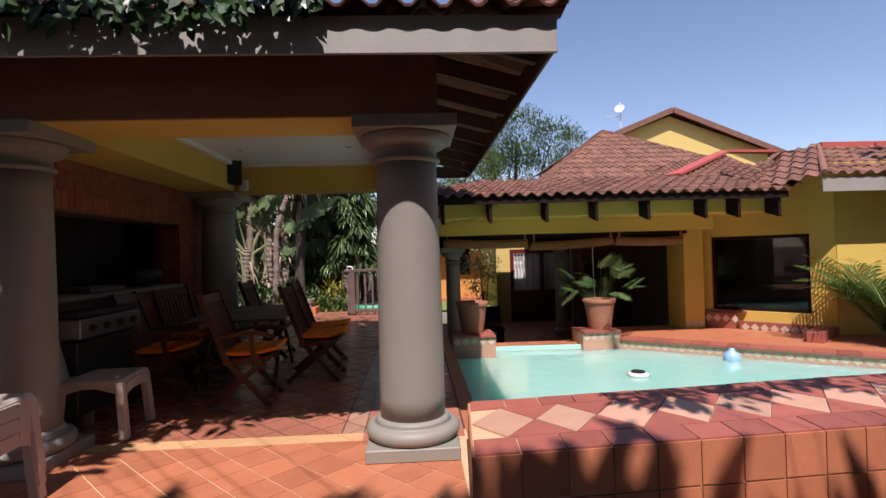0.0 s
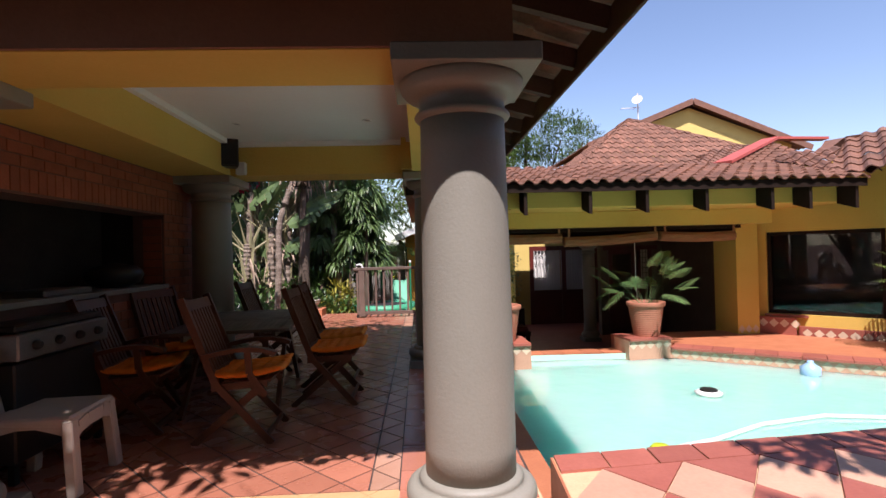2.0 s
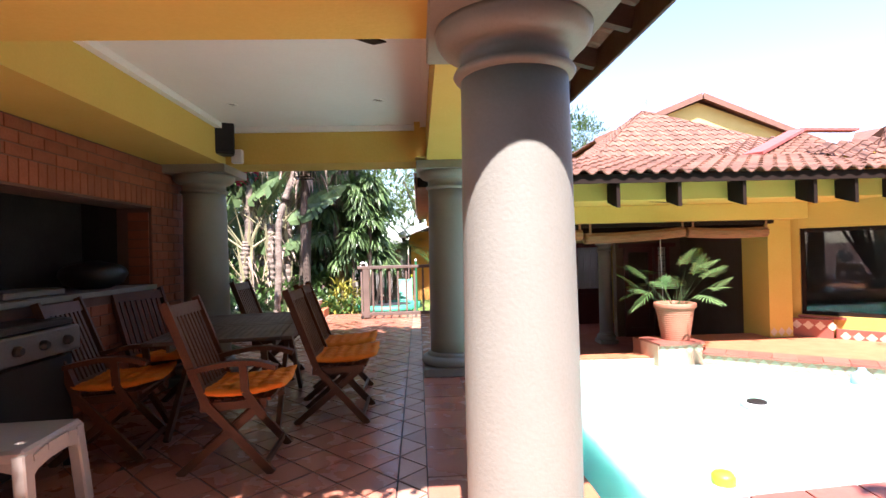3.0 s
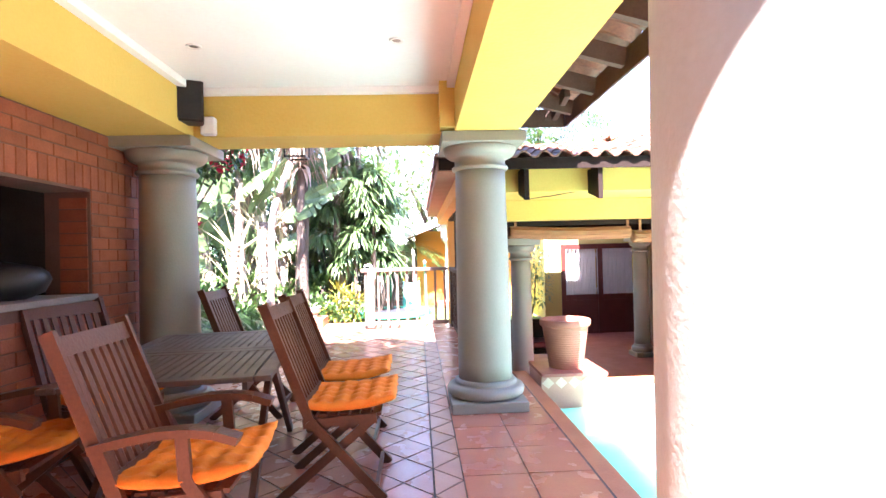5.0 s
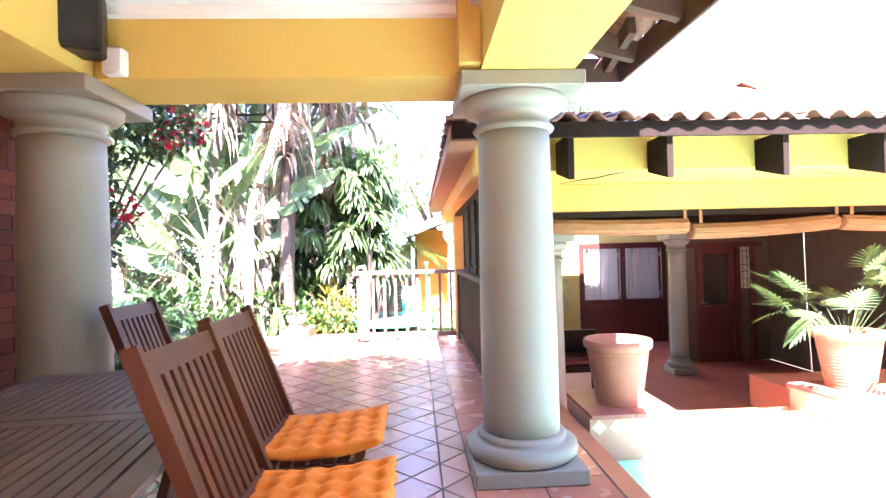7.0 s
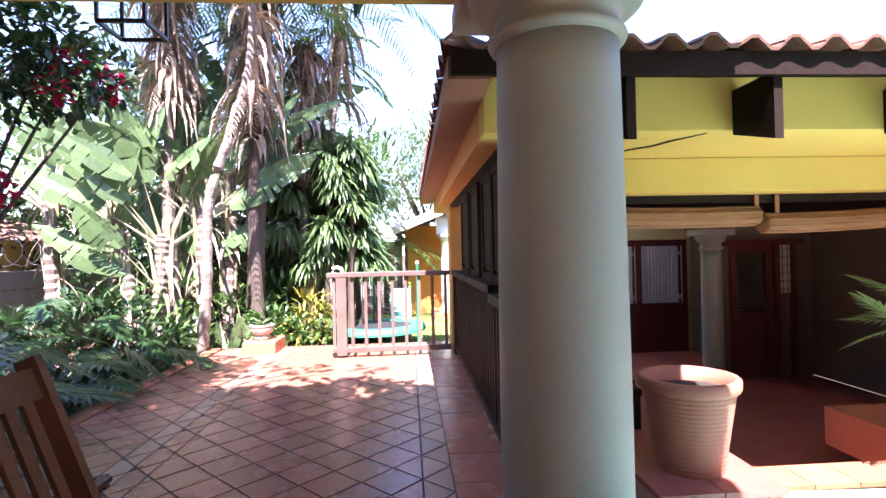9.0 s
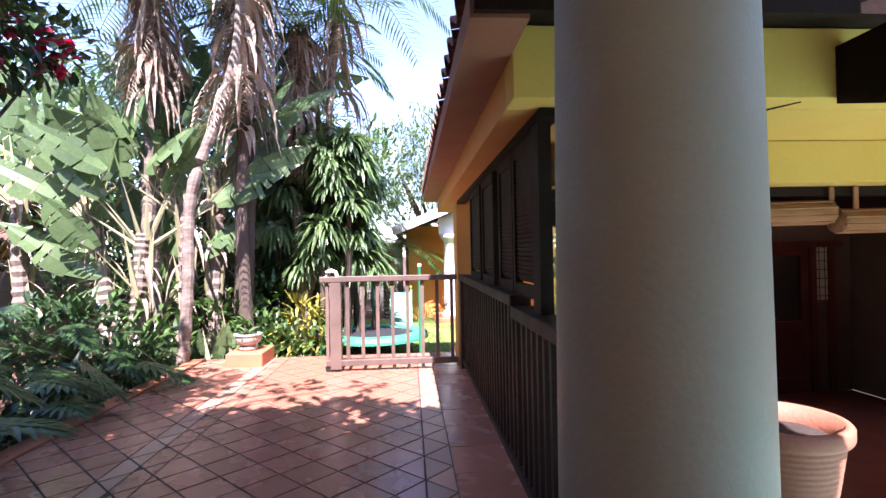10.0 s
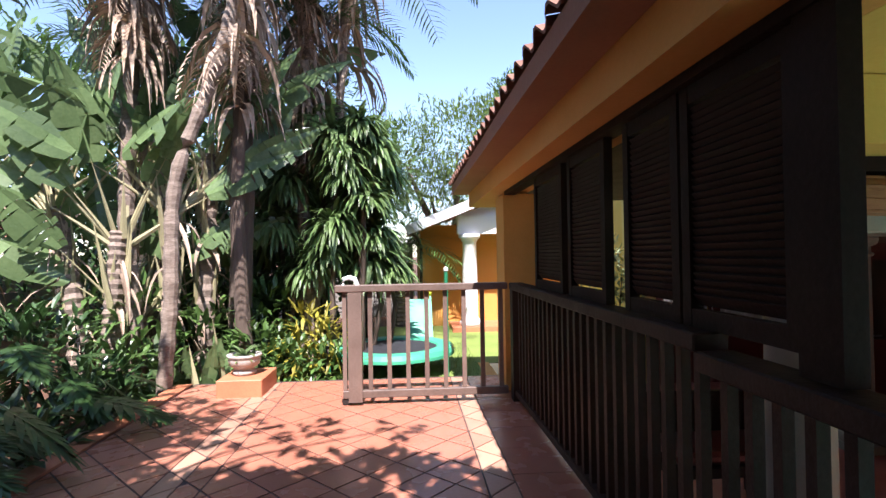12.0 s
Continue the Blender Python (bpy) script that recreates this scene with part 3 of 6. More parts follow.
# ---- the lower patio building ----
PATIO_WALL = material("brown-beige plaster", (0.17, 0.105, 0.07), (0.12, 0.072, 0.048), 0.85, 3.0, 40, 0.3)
LY = 9.08
patio = structure(new("wall_patio_front"), "yellow plastered eave, lintel and pier of the sunken patio", "wall")
boxed("lintel", 0.473, 5.66, LY, LY + 0.42, 1.66, 1.902, YELLOW, patio, bevel=0.004)
boxed("eave_beam", 0.07, 6.25, 8.27, 8.45, 1.905, 2.2, YELLOW, patio, bevel=0.004)
boxed("eave_soffit", 0.473, 6.25, 8.453, LY + 0.42, 1.905, 1.95, YELLOW, patio)
boxed("pier", 5.29, 5.66, 9.45, 10.1, LOW, 1.657, YELLOW, patio)
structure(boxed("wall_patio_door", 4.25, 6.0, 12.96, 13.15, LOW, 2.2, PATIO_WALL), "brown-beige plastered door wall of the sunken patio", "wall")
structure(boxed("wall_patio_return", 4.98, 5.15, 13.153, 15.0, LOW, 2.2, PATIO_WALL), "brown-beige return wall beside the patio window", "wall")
WY = 15.0
court = structure(new("wall_patio_window"), "yellow plastered house wall round the lattice window", "wall")
for x0, x1, z0, z1 in ((2.62, 3.02, LOW, 2.75), (3.023, 4.90, 1.42, 2.75), (4.903, 5.3, LOW, 2.75)):
    boxed("wall_piece", x0, x1, WY, WY + 0.25, z0, z1, PALE_YELLOW, court)
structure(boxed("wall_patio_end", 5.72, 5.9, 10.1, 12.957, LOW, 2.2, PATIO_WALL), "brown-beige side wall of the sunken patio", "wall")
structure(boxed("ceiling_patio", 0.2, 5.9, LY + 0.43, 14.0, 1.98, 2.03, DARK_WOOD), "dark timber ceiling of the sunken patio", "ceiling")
structure(boxed("wall_court", 0.31, 0.47, 12.953, 15.2, LOW, -0.34, ORANGE), "low plastered wall between lawn and court", "wall")
structure(boxed("wall_rail_side", 0.31, 0.47, 8.61, 12.95, LOW, 0.02, ORANGE), "low plastered wall under the balustrade", "wall")
structure(boxed("beam_rail_side", 0.07, 0.47, 8.453, 14.0, 1.905, 2.2, ORANGE), "ochre plastered beam under the side eave", "beam")
structure(boxed("pier_rail_end", 0.2, 0.55, 12.3, 12.72, 0.0, 1.877, ORANGE), "ochre plastered end pier", "wall")

patio_roof = thing("patio_roof", "weathered brown clay tile roof with dark rafter ends over the patio", "roof", kind="structure")
EVZ = 2.21
roof_slope("roof_tiles", (-0.16, 7.86, EVZ), (6.2, 7.86, EVZ), (1.75, 9.8, 2.72), (6.2, 9.8, 2.72), ROOF_TILE, parent=patio_roof, cover=0.2, course=0.3)
roof_slope("roof_tiles", (-0.16, 14.2, EVZ), (-0.16, 7.86, EVZ), (1.75, 12.3, 2.72), (1.75, 9.8, 2.72), ROOF_TILE, parent=patio_roof, cover=0.2, course=0.3)
boxed("roof_deck", 1.6, 6.2, 9.75, 12.4, 2.60, 2.66, ROOF_TILE, patio_roof)
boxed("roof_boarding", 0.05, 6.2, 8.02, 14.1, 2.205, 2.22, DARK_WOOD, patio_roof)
boxed("eave_board", -0.13, 6.2, 7.91, 7.94, 2.09, 2.20, DARK_WOOD, patio_roof, "dark brown eave board")
boxed("eave_lining", -0.14, 0.067, 7.95, 14.1, 2.08, 2.19, BEAM_BROWN, patio_roof, "red-brown painted eave lining")
for x in (0.755, 1.49, 2.37, 3.15, 3.98, 4.90, 5.44, 6.10):
    bm = bmesh.new()
    for v in box(bm, x - 0.045, x, 7.945, 8.268, 1.79, 2.12):
        if v.co.y > 8.1 and v.co.z < 1.9:
            v.co.z += 0.09
    part("rafter_end", bm, DARK_WOOD, patio_roof)

for x, y, name in ((0.97, 9.56, "column"), (3.75, 12.3, "column")):
    column(name, x, y, LOW, 1.45 if y < 10 else 1.5, 0.135, "slim grey round column in the sunken patio", 0.185)
structure(boxed("patio_beam", 0.47, 5.28, 9.51, 9.77, 1.453, 1.7, DARK_WOOD), "dark timber beam on the patio column", "beam")
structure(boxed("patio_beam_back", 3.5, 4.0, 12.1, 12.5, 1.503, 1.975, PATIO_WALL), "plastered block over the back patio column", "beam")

# angled window wall and the wing beyond
A0, A1 = Vector((5.68, 9.75, 0)), Vector((7.15, 8.15, 0))
ad = (A1 - A0)
an = ad.length
wall_m = Matrix.Translation(A0) @ Matrix.Rotation(math.atan2(ad.y, ad.x), 4, "Z")
angled = structure(new("wall_window"), "yellow plastered wall with a wide dark window", "wall")
for u0, u1, z0, z1 in ((0, 0.28, -0.5, 2.3), (1.82, an, -0.5, 2.58), (0.283, 1.817, -0.5, 0.16), (0.283, 1.817, 1.52, 2.58)):
    boxed("wall_piece", u0, u1, 0, 0.25, z0, z1, YELLOW, angled, m=wall_m)
win = structure(new("window_1"), "wide dark timber window reflecting the garden", "window")
for u0, u1, z0, z1 in ((0.283, 0.34, 0.163, 1.517), (1.76, 1.817, 0.163, 1.517), (0.343, 1.757, 0.163, 0.22), (0.343, 1.757, 1.46, 1.517)):
    boxed("window_frame", u0, u1, 0.06, 0.14, z0, z1, DARK_WOOD, win, m=wall_m)
boxed("pane", 0.34, 1.76, 0.095, 0.101, 0.2, 1.48, WINDOW_GLASS, win, m=wall_m)
boxed("window_sill", 0.25, 0.85, -0.06, 0.06, 0.12, 0.158, LEDGE_RED, win, m=wall_m)
# added dark box behind the pane: shuts out sun, its colour holds the dimness
structure(boxed("window_dark_backing", 0.0, an, 1.6, 1.7, -0.5, 2.3, DARK_ROOM, m=wall_m), "added dark backing wall that makes the room behind the window look dim", "wall")
structure(boxed("room_ceiling", 0.0, an, 0.253, 1.597, 2.0, 2.05, DARK_ROOM, m=wall_m), "added dark ceiling that keeps sun out behind the window", "ceiling")
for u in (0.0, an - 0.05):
    structure(boxed("room_side_wall", u, u + 0.05, 0.253, 1.597, -0.5, 1.997, DARK_ROOM, m=wall_m), "added dark side wall that keeps sun out behind the window", "wall")
structure(boxed("wall_wing", 7.17, 14, 8.15, 8.4, -0.5, 2.67, YELLOW), "yellow plastered wall of the wing", "wall")
wing_roof = thing("wing_roof", "brown clay tile roof of the wing with red ridge", "roof", kind="structure")
roof_slope("roof_tiles", (5.9, 8.25, 2.24), (6.55, 7.6, 2.40), (7.25, 9.45, 3.14), (7.85, 9.3, 3.14), ROOF_TILE, parent=wing_roof, cover=0.22)
roof_slope("roof_tiles", (6.55, 7.6, 2.40), (14, 7.6, 2.40), (7.85, 9.3, 3.14), (14, 9.3, 3.14), ROOF_TILE, parent=wing_roof, cover=0.22)
MID = [(5.29, 9.75, 2.70), (6.83, 9.75, 2.68), (7.36, 11.44, 3.46), (8.53, 11.44, 3.44)]
roof_slope("mid_tiles", *MID, ROOF_TILE, parent=wing_roof, cover=0.2, course=0.3)
roof_slope("mid_side_tiles", (4.75, 10.2, 2.70), (5.29, 9.77, 2.70), (6.5, 12.0, 3.36), (7.36, 11.46, 3.46), ROOF_TILE, parent=wing_roof, cover=0.2, course=0.3)
roof_slope("link_tiles", (6.05, 8.2, 2.28), (6.5, 8.0, 2.3), (6.1, 9.9, 2.72), (7.3, 9.5, 3.1), ROOF_TILE, parent=wing_roof, cover=0.2, course=0.3)
bm = bmesh.new()
gv = [bm.verts.new(p) for p in (MID[1], (7.25, 9.45, 3.1), (7.85, 9.3, 3.16), MID[3])]
bm.faces.new((gv[0], gv[1], gv[2], gv[3]))
part("valley_slope", bm, ROOF_TILE, wing_roof)
for a, b, w in ((MID[0], MID[2], 0.30), (MID[2], MID[3], 0.22)):
    bm = bmesh.new()
    bar(bm, Vector(a) + Vector((0, 0, 0.04)), Vector(b) + Vector((0, 0, 0.04)), w, 0.05)
    part("ridge_flashing", bm, ROOF_RED, wing_roof, "red painted ridge and valley flashing")
for a, b in (((6.55, 7.6, 2.43), (7.85, 9.3, 3.17)),):
    bm = bmesh.new()
    tube(bm, [a, b], 0.05, 10)
    part("hip_tile", bm, ROOF_TILE, wing_roof)
boxed("fascia", 6.55, 14, 7.64, 7.67, 2.14, 2.36, FASCIA, wing_roof)
boxed("ridge", 7.85, 14, 9.2, 9.4, 3.12, 3.22, ROOF_RED, wing_roof)

# hipped roof and gabled storey behind
hip = thing("hipped_roof_house", "house with a brown tiled pyramid roof behind the patio", "house")
boxed("wall", 5.31, 9.3, 13.4, 18.5, LOW, 3.0, YELLOW, hip)
boxed("wall", 2.65, 5.3, 15.26, 18.5, LOW, 3.0, YELLOW, hip)
apex = (6.0, 15.3, 4.95)
for a, b in (((3.45, 12.6, 3.0), (9.9, 12.6, 3.0)), ((3.45, 18.5, 3.0), (3.45, 12.6, 3.0)), ((9.9, 12.6, 3.0), (9.9, 18.5, 3.0))):
    roof_slope("roof", a, b, apex, apex, ROOF_TILE, parent=hip, cover=0.2, course=0.29, amp=0.024)
gable = thing("gabled_house", "pale yellow double storey gable with a tiled verge", "house")
bm = bmesh.new()
pts = [(8.6, 0), (17.9, 0), (17.9, 6.05), (12.93, 7.85), (8.6, 6.25)]
fr = [bm.verts.new((x, 24.8, z)) for x, z in pts]
bk = [bm.verts.new((x, 32, z)) for x, z in pts]
bm.faces.new(fr)
bm.faces.new(bk[::-1])
for i in range(5):
    bm.faces.new((fr[i], fr[(i + 1) % 5], bk[(i + 1) % 5], bk[i]))
part("wall", bm, PALE_YELLOW, gable)
roof_slope("roof", (18.6, 24.4, 5.85), (18.6, 33, 5.85), (12.93, 24.4, 8.1), (12.93, 33, 8.1), ROOF_TILE, parent=gable, cover=0.3, course=0.4)
roof_slope("roof", (7.9, 33, 6.1), (7.9, 24.4, 6.1), (12.93, 33, 8.1), (12.93, 24.4, 8.1), ROOF_TILE, parent=gable, cover=0.3, course=0.4)
for a, b in (((18.6, 24.36, 5.8), (12.93, 24.36, 8.05)), ((7.9, 24.36, 6.05), (12.93, 24.36, 8.05))):
    bm = bmesh.new()
    bar(bm, a, b, 0.06, 0.26)
    part("verge_board", bm, ROOF_TILE, gable)

# ---- balustrade, shutters and gate ----
def spindles(parent, a, b, n, w=0.035, z0=0.09, z1=0.98):
    for i in range(n):
        f = (i + 0.5) / n
        x, y = a[0] + (b[0] - a[0]) * f, a[1] + (b[1] - a[1]) * f
        boxed("spindle", x - w / 2, x + w / 2, y - w / 2, y + w / 2, z0, z1, RAIL_WOOD, parent)


RX = 0.24
rail = thing("balustrade", "dark brown timber balustrade beside the sunken patio", "railing", kind="structure")
boxed("handrail", RX - 0.06, RX + 0.06, 9.0, 12.0, 0.985, 1.045, RAIL_WOOD, rail, bevel=0.006)
boxed("handrail", RX - 0.06, RX + 0.07, 7.72, 8.997, 0.925, 0.99, RAIL_WOOD, rail, bevel=0.006)
boxed("bottom_rail", RX - 0.03, RX + 0.03, 7.72, 12.0, 0.05, 0.1, RAIL_WOOD, rail, bevel=0.004)
spindles(rail, (RX, 7.75), (RX, 8.97), 11, z1=0.926)
spindles(rail, (RX, 9.0), (RX, 11.85), 25)
boxed("post", RX - 0.045, RX + 0.045, 11.92, 12.03, 0.0, 0.983, RAIL_WOOD, rail)

gate = thing("sliding_gate", "dark timber slatted gate standing on the tiles", "gate")
GY = 12.0
boxed("top_rail", -1.36, 0.16, GY - 0.055, GY + 0.055, 0.99, 1.05, GATE_WOOD, gate, "sun-bleached top rail", 0.006)
boxed("bottom_rail", -1.30, 0.16, GY - 0.03, GY + 0.03, 0.06, 0.125, GATE_WOOD, gate, bevel=0.004)
boxed("post", -1.25, -1.13, GY - 0.05, GY + 0.05, 0.03, 0.987, GATE_WOOD, gate)
boxed("slat", -1.30, -1.265, GY - 0.02, GY + 0.02, 0.126, 0.987, GATE_WOOD, gate)
for i in range(8):
    x = -1.06 + i * 0.166
    boxed("slat", x - 0.019, x + 0.019, GY - 0.016, GY + 0.016, 0.126, 0.987, GATE_WOOD, gate)
bm = bmesh.new()
lathe(bm, [(0.03, -0.02), (0.035, -0.01), (0.035, 0.01), (0.03, 0.02)], 14)
bmesh.ops.transform(bm, matrix=pose(-1.28, GY, 0.035, 90, 0, 0), verts=bm.verts[:])
part("wheel", bm, BLACK, gate)
bm = bmesh.new()
tube(bm, [(-1.30, GY + 0.02, 1.04), (-1.29, GY + 0.02, 1.10), (-1.24, GY + 0.02, 1.115), (-1.19, GY + 0.02, 1.10), (-1.17, GY + 0.02, 1.04)], 0.022, 8)
part("handle", bm, WHITE_METAL, gate, "pale bent handle")

def shutter(y0, y1, x=RX + 0.02, z0=1.05, z1=1.862):
    ob = thing("louvred_shutter", "dark brown louvred timber shutter above the balustrade", "shutter", "shutters above the balustrade")
    for a, b in ((y0, y0 + 0.05), (y1 - 0.05, y1)):
        boxed("stile", x - 0.022, x + 0.022, a, b, z0, z1, DARK_WOOD, ob)
    for a, b in ((z0, z0 + 0.06), (z1 - 0.06, z1)):
        boxed("rail", x - 0.02, x + 0.02, y0 + 0.052, y1 - 0.052, a, b, DARK_WOOD, ob)
    bm = bmesh.new()
    n = 27
    box(bm, -0.022, 0.022, y0 + 0.053, y1 - 0.053, -0.004, 0.004)
    me = bpy.data.meshes.new("slat")
    bm.to_mesh(me)
    bm.free()
    me.materials.append(DARK_WOOD)
    for i in range(n):
        s = new("slat", me)
        s.parent = ob
        s.matrix_basis = pose(x, 0, z0 + 0.08 + (z1 - z0 - 0.16) * (i + 0.5) / n, 0, 58, 0)
    return ob


for y0, y1 in ((8.62, 9.16), (9.18, 9.64), (9.86, 10.44), (10.56, 11.25)):
    shutter(y0, y1)
structure(boxed("shutter_head", RX - 0.03, RX + 0.07, 8.40, 12.3, 1.865, 1.902, DARK_WOOD), "dark timber head rail over the shutters", "trim")
structure(boxed("shutter_post", RX - 0.02, RX + 0.04, 8.48, 8.61, 1.0, 1.863, DARK_WOOD), "dark timber post beside the shutters", "trim")

# ---- dining furniture ----
def folding_chair(at, arms, label):
    """A slatted folding chair that faces +x: crossed legs, raked slatted back, tufted cushion apart."""
    ob = thing("folding_chair", label, "chair", "chairs round the table", at)
    hw = 0.24
    for s in (-1, 1):
        y = s * hw
        bm = bmesh.new()
        bar(bm, (0.30, y, 0.0), (-0.08, y, 0.43), 0.026, 0.05, (1, 0, 0))
        bar(bm, (-0.0805, y, 0.43), (-0.311, y, 1.045), 0.0255, 0.05, (1, 0, 0))
        part("back_leg", bm, CHAIR_WOOD, ob)
        bm = bmesh.new()
        bar(bm, (-0.26, y * 0.86, 0.0), (0.25, y * 0.86, 0.42), 0.026, 0.048, (1, 0, 0))
        part("front_leg", bm, CHAIR_WOOD, ob)
        bm = bmesh.new()
        bar(bm, (-0.12, y * 0.9, 0.405), (0.27, y * 0.9, 0.425), 0.03, 0.05)
        part("seat_rail", bm, CHAIR_WOOD, ob)
        if arms:
            bm = bmesh.new()
            pts = [(-0.17, y, 0.63), (-0.05, y, 0.655), (0.06, y, 0.672), (0.17, y, 0.675), (0.26, y, 0.662), (0.34, y, 0.635)]
            for p, q in zip(pts, pts[1:]):
                bar(bm, p, q, 0.066, 0.03)
            part("armrest", bm, CHAIR_WOOD, ob)
            bm = bmesh.new()
            bar(bm, (0.14, y, 0.66), (0.15, y, 0.50), 0.024, 0.045, (1, 0, 0))
            bar(bm, (0.15, y, 0.502), (0.26, y, 0.34), 0.0238, 0.045, (1, 0, 0))
            part("arm_support", bm, CHAIR_WOOD, ob)
    for f in (0.02, 0.96):
        bm = bmesh.new()
        p = Vector((-0.0805, 0, 0.43)).lerp(Vector((-0.30, 0, 1.02)), 0.12 if f < 0.5 else 0.945)
        h = 0.05 if f < 0.5 else 0.075
        bar(bm, p + Vector((0.0, -hw + 0.014, 0)), p + Vector((0, hw - 0.014, 0)), 0.02, h, (-0.35, 0, 0.94))
        part("back_rail", bm, CHAIR_WOOD, ob)
    for i in range(8):
        y = -0.182 + i * 0.052
        bm = bmesh.new()
        a, b = Vector((-0.0805, y, 0.43)).lerp(Vector((-0.30, y, 1.02)), 0.15), Vector((-0.0805, y, 0.43)).lerp(Vector((-0.30, y, 1.02)), 0.90)
        bar(bm, a, b, 0.03, 0.012, (1, 0, 0.37))
        part("back_slat", bm, CHAIR_WOOD, ob)
    for i in range(7):
        x = -0.10 + i * 0.058
        boxed("seat_slat", x, x + 0.045, -hw * 0.88, hw * 0.88, 0.432, 0.45, CHAIR_WOOD, ob)
    bm = bmesh.new()
    bar(bm, (0.262, -hw, 0.06), (0.262, hw, 0.06), 0.02, 0.035)
    part("stretcher", bm, CHAIR_WOOD, ob)
    return ob


def cushion(at):
    """A square quilted seat pad with button tufts."""
    bm = bmesh.new()
    n = 40
    grid = {}
    for i in range(n + 1):
        for j in range(n + 1):
            u, v = i / n * 2 - 1, j / n * 2 - 1
            edge = max(0.0, (1 - abs(u) ** 4) * (1 - abs(v) ** 4))
            tuft = 1.0
            for a in range(5):
                for b in range(5):
                    du, dv = u - (-0.74 + a * 0.37), v - (-0.74 + b * 0.37)
                    tuft -= 0.85 * math.exp(-(du * du + dv * dv) / 0.007)
            fold = 0.30 * (abs(math.cos((u + 0.74) / 0.37 * math.pi)) ** 6 + abs(math.cos((v + 0.74) / 0.37 * math.pi)) ** 6)
            seed = at.translation.x * 7
            crease = noise.noise(Vector((u * 3, v * 3, seed))) + 0.8 * noise.noise(Vector((u * 9, v * 9, seed)))
            puff = 0.017 + 0.052 * edge ** 0.5 * max(0.1, tuft - 0.5 * fold) + 0.005 * crease
            lift = 0.030 * abs(u * v) ** 2.5 + 0.008 * (u * u + v * v)
            rim = 1 + 0.035 * noise.noise(Vector((u * 5, v * 5, seed + 3))) * max(abs(u), abs(v)) ** 6 - 0.02 * abs(math.sin((u + v) * 8.5)) * max(abs(u), abs(v)) ** 8
            grid[i, j, 1] = bm.verts.new((u * 0.25 * rim, v * 0.25 * rim, puff + lift))
            grid[i, j, 0] = bm.verts.new((u * 0.25 * rim, v * 0.25 * rim, (0.0 if edge > 0 else 0.012) + lift))
    for i in range(n):
        for j in range(n):
            for s in (0, 1):
                q = [grid[i, j, s], grid[i + 1, j, s], grid[i + 1, j + 1, s], grid[i, j + 1, s]]
                bm.faces.new(q if s else q[::-1])
    for i in range(n):
        for a, b in (((i, 0), (i + 1, 0)), ((i + 1, n), (i, n)), ((0, i + 1), (0, i)), ((n, i), (n, i + 1))):
            bm.faces.new((grid[(*a, 0)], grid[(*b, 0)], grid[(*b, 1)], grid[(*a, 1)]))
    ob = link("seat_cushion", bm, CUSHION, smooth=True)
    ob.matrix_basis = at
    return tagged(ob, "bright orange tufted cushion on a wooden folding chair", "cushion", "chair cushions")


CHAIRS = [(-0.86, 5.95, 0, False, True), (-0.93, 6.60, 0, False, True), (-1.36, 5.10, 2, True, True), (-1.78, 7.40, 0, False, False), (-2.28, 5.35, 6, True, True), (-2.34, 6.25, -22, False, True)]
for x, y, rz, arms, pad in CHAIRS:
    m = pose(x, y, 0.0, 0, 0, rz)
    folding_chair(m, arms, "brown hardwood folding chair with arms beside the dining table" if arms else "brown hardwood slatted folding chair beside the dining table")
    if pad:
        cushion(m @ pose(0.125, 0.0, 0.466, 0, -3.5, rz * 0.5))

table = thing("dining_table", "greyed hardwood slatted dining table on folding legs", "table", at=pose(-1.65, 6.17, 0, 0, 0, 7))
TW, TL, TZ = 0.50, 0.80, 0.735
for i in range(2):
    y0 = -TL + i * (TL + 0.006)
    for j in range(17):
        x = -TW + 0.085 + j * 0.0489
        boxed("slat", x, x + 0.041, y0 + 0.08, y0 + TL - 0.085, TZ - 0.022, TZ - 0.002, TABLE_WOOD, table)
    boxed("end_board", -TW + 0.082, TW - 0.082, y0, y0 + 0.078, TZ - 0.026, TZ, TABLE_WOOD, table, bevel=0.004)
    boxed("end_board", -TW + 0.082, TW - 0.082, y0 + TL - 0.083, y0 + TL - 0.004, TZ - 0.026, TZ, TABLE_WOOD, table, bevel=0.004)
    for s in (-1, 1):
        boxed("side_board", min(s * TW, s * (TW - 0.08)), max(s * TW, s * (TW - 0.08)), y0, y0 + TL - 0.004, TZ - 0.026, TZ, TABLE_WOOD, table, bevel=0.004)
for s in (-1, 1):
    boxed("apron", s * 0.36 - 0.012, s * 0.36 + 0.012, -0.70, 0.70, TZ - 0.09, TZ - 0.028, TABLE_WOOD, table)
    for t in (-1, 1):
        bm = bmesh.new()
        bar(bm, (s * 0.38 + t * 0.018, t * 0.66, 0.0), (s * 0.38 + t * 0.018, t * -0.12, TZ - 0.06), 0.034, 0.06)
        part("leg", bm, CHAIR_WOOD, table)


# ---- planting ----
LEAF = material("glossy green leaf", (0.115, 0.205, 0.05), (0.05, 0.105, 0.024), 0.38, 3.0, 30, 0.1, rand=0.45, island=True, sub=0.25)
LEAF_BIG = material("broad green leaf", (0.20, 0.285, 0.12), (0.09, 0.155, 0.055), 0.28, 3.0, 30, 0.15, rand=0.35, island=True, sub=0.35)
LEAF_DARK = material("dark green leaf", (0.055, 0.115, 0.032), (0.023, 0.055, 0.015), 0.36, 3.0, 30, 0.1, rand=0.5, island=True, sub=0.2)
LEAF_FINE = material("light feathery leaf", (0.16, 0.24, 0.055), (0.09, 0.15, 0.03), 0.6, 3.0, 30, 0.0, rand=0.35, island=True, sub=0.3)
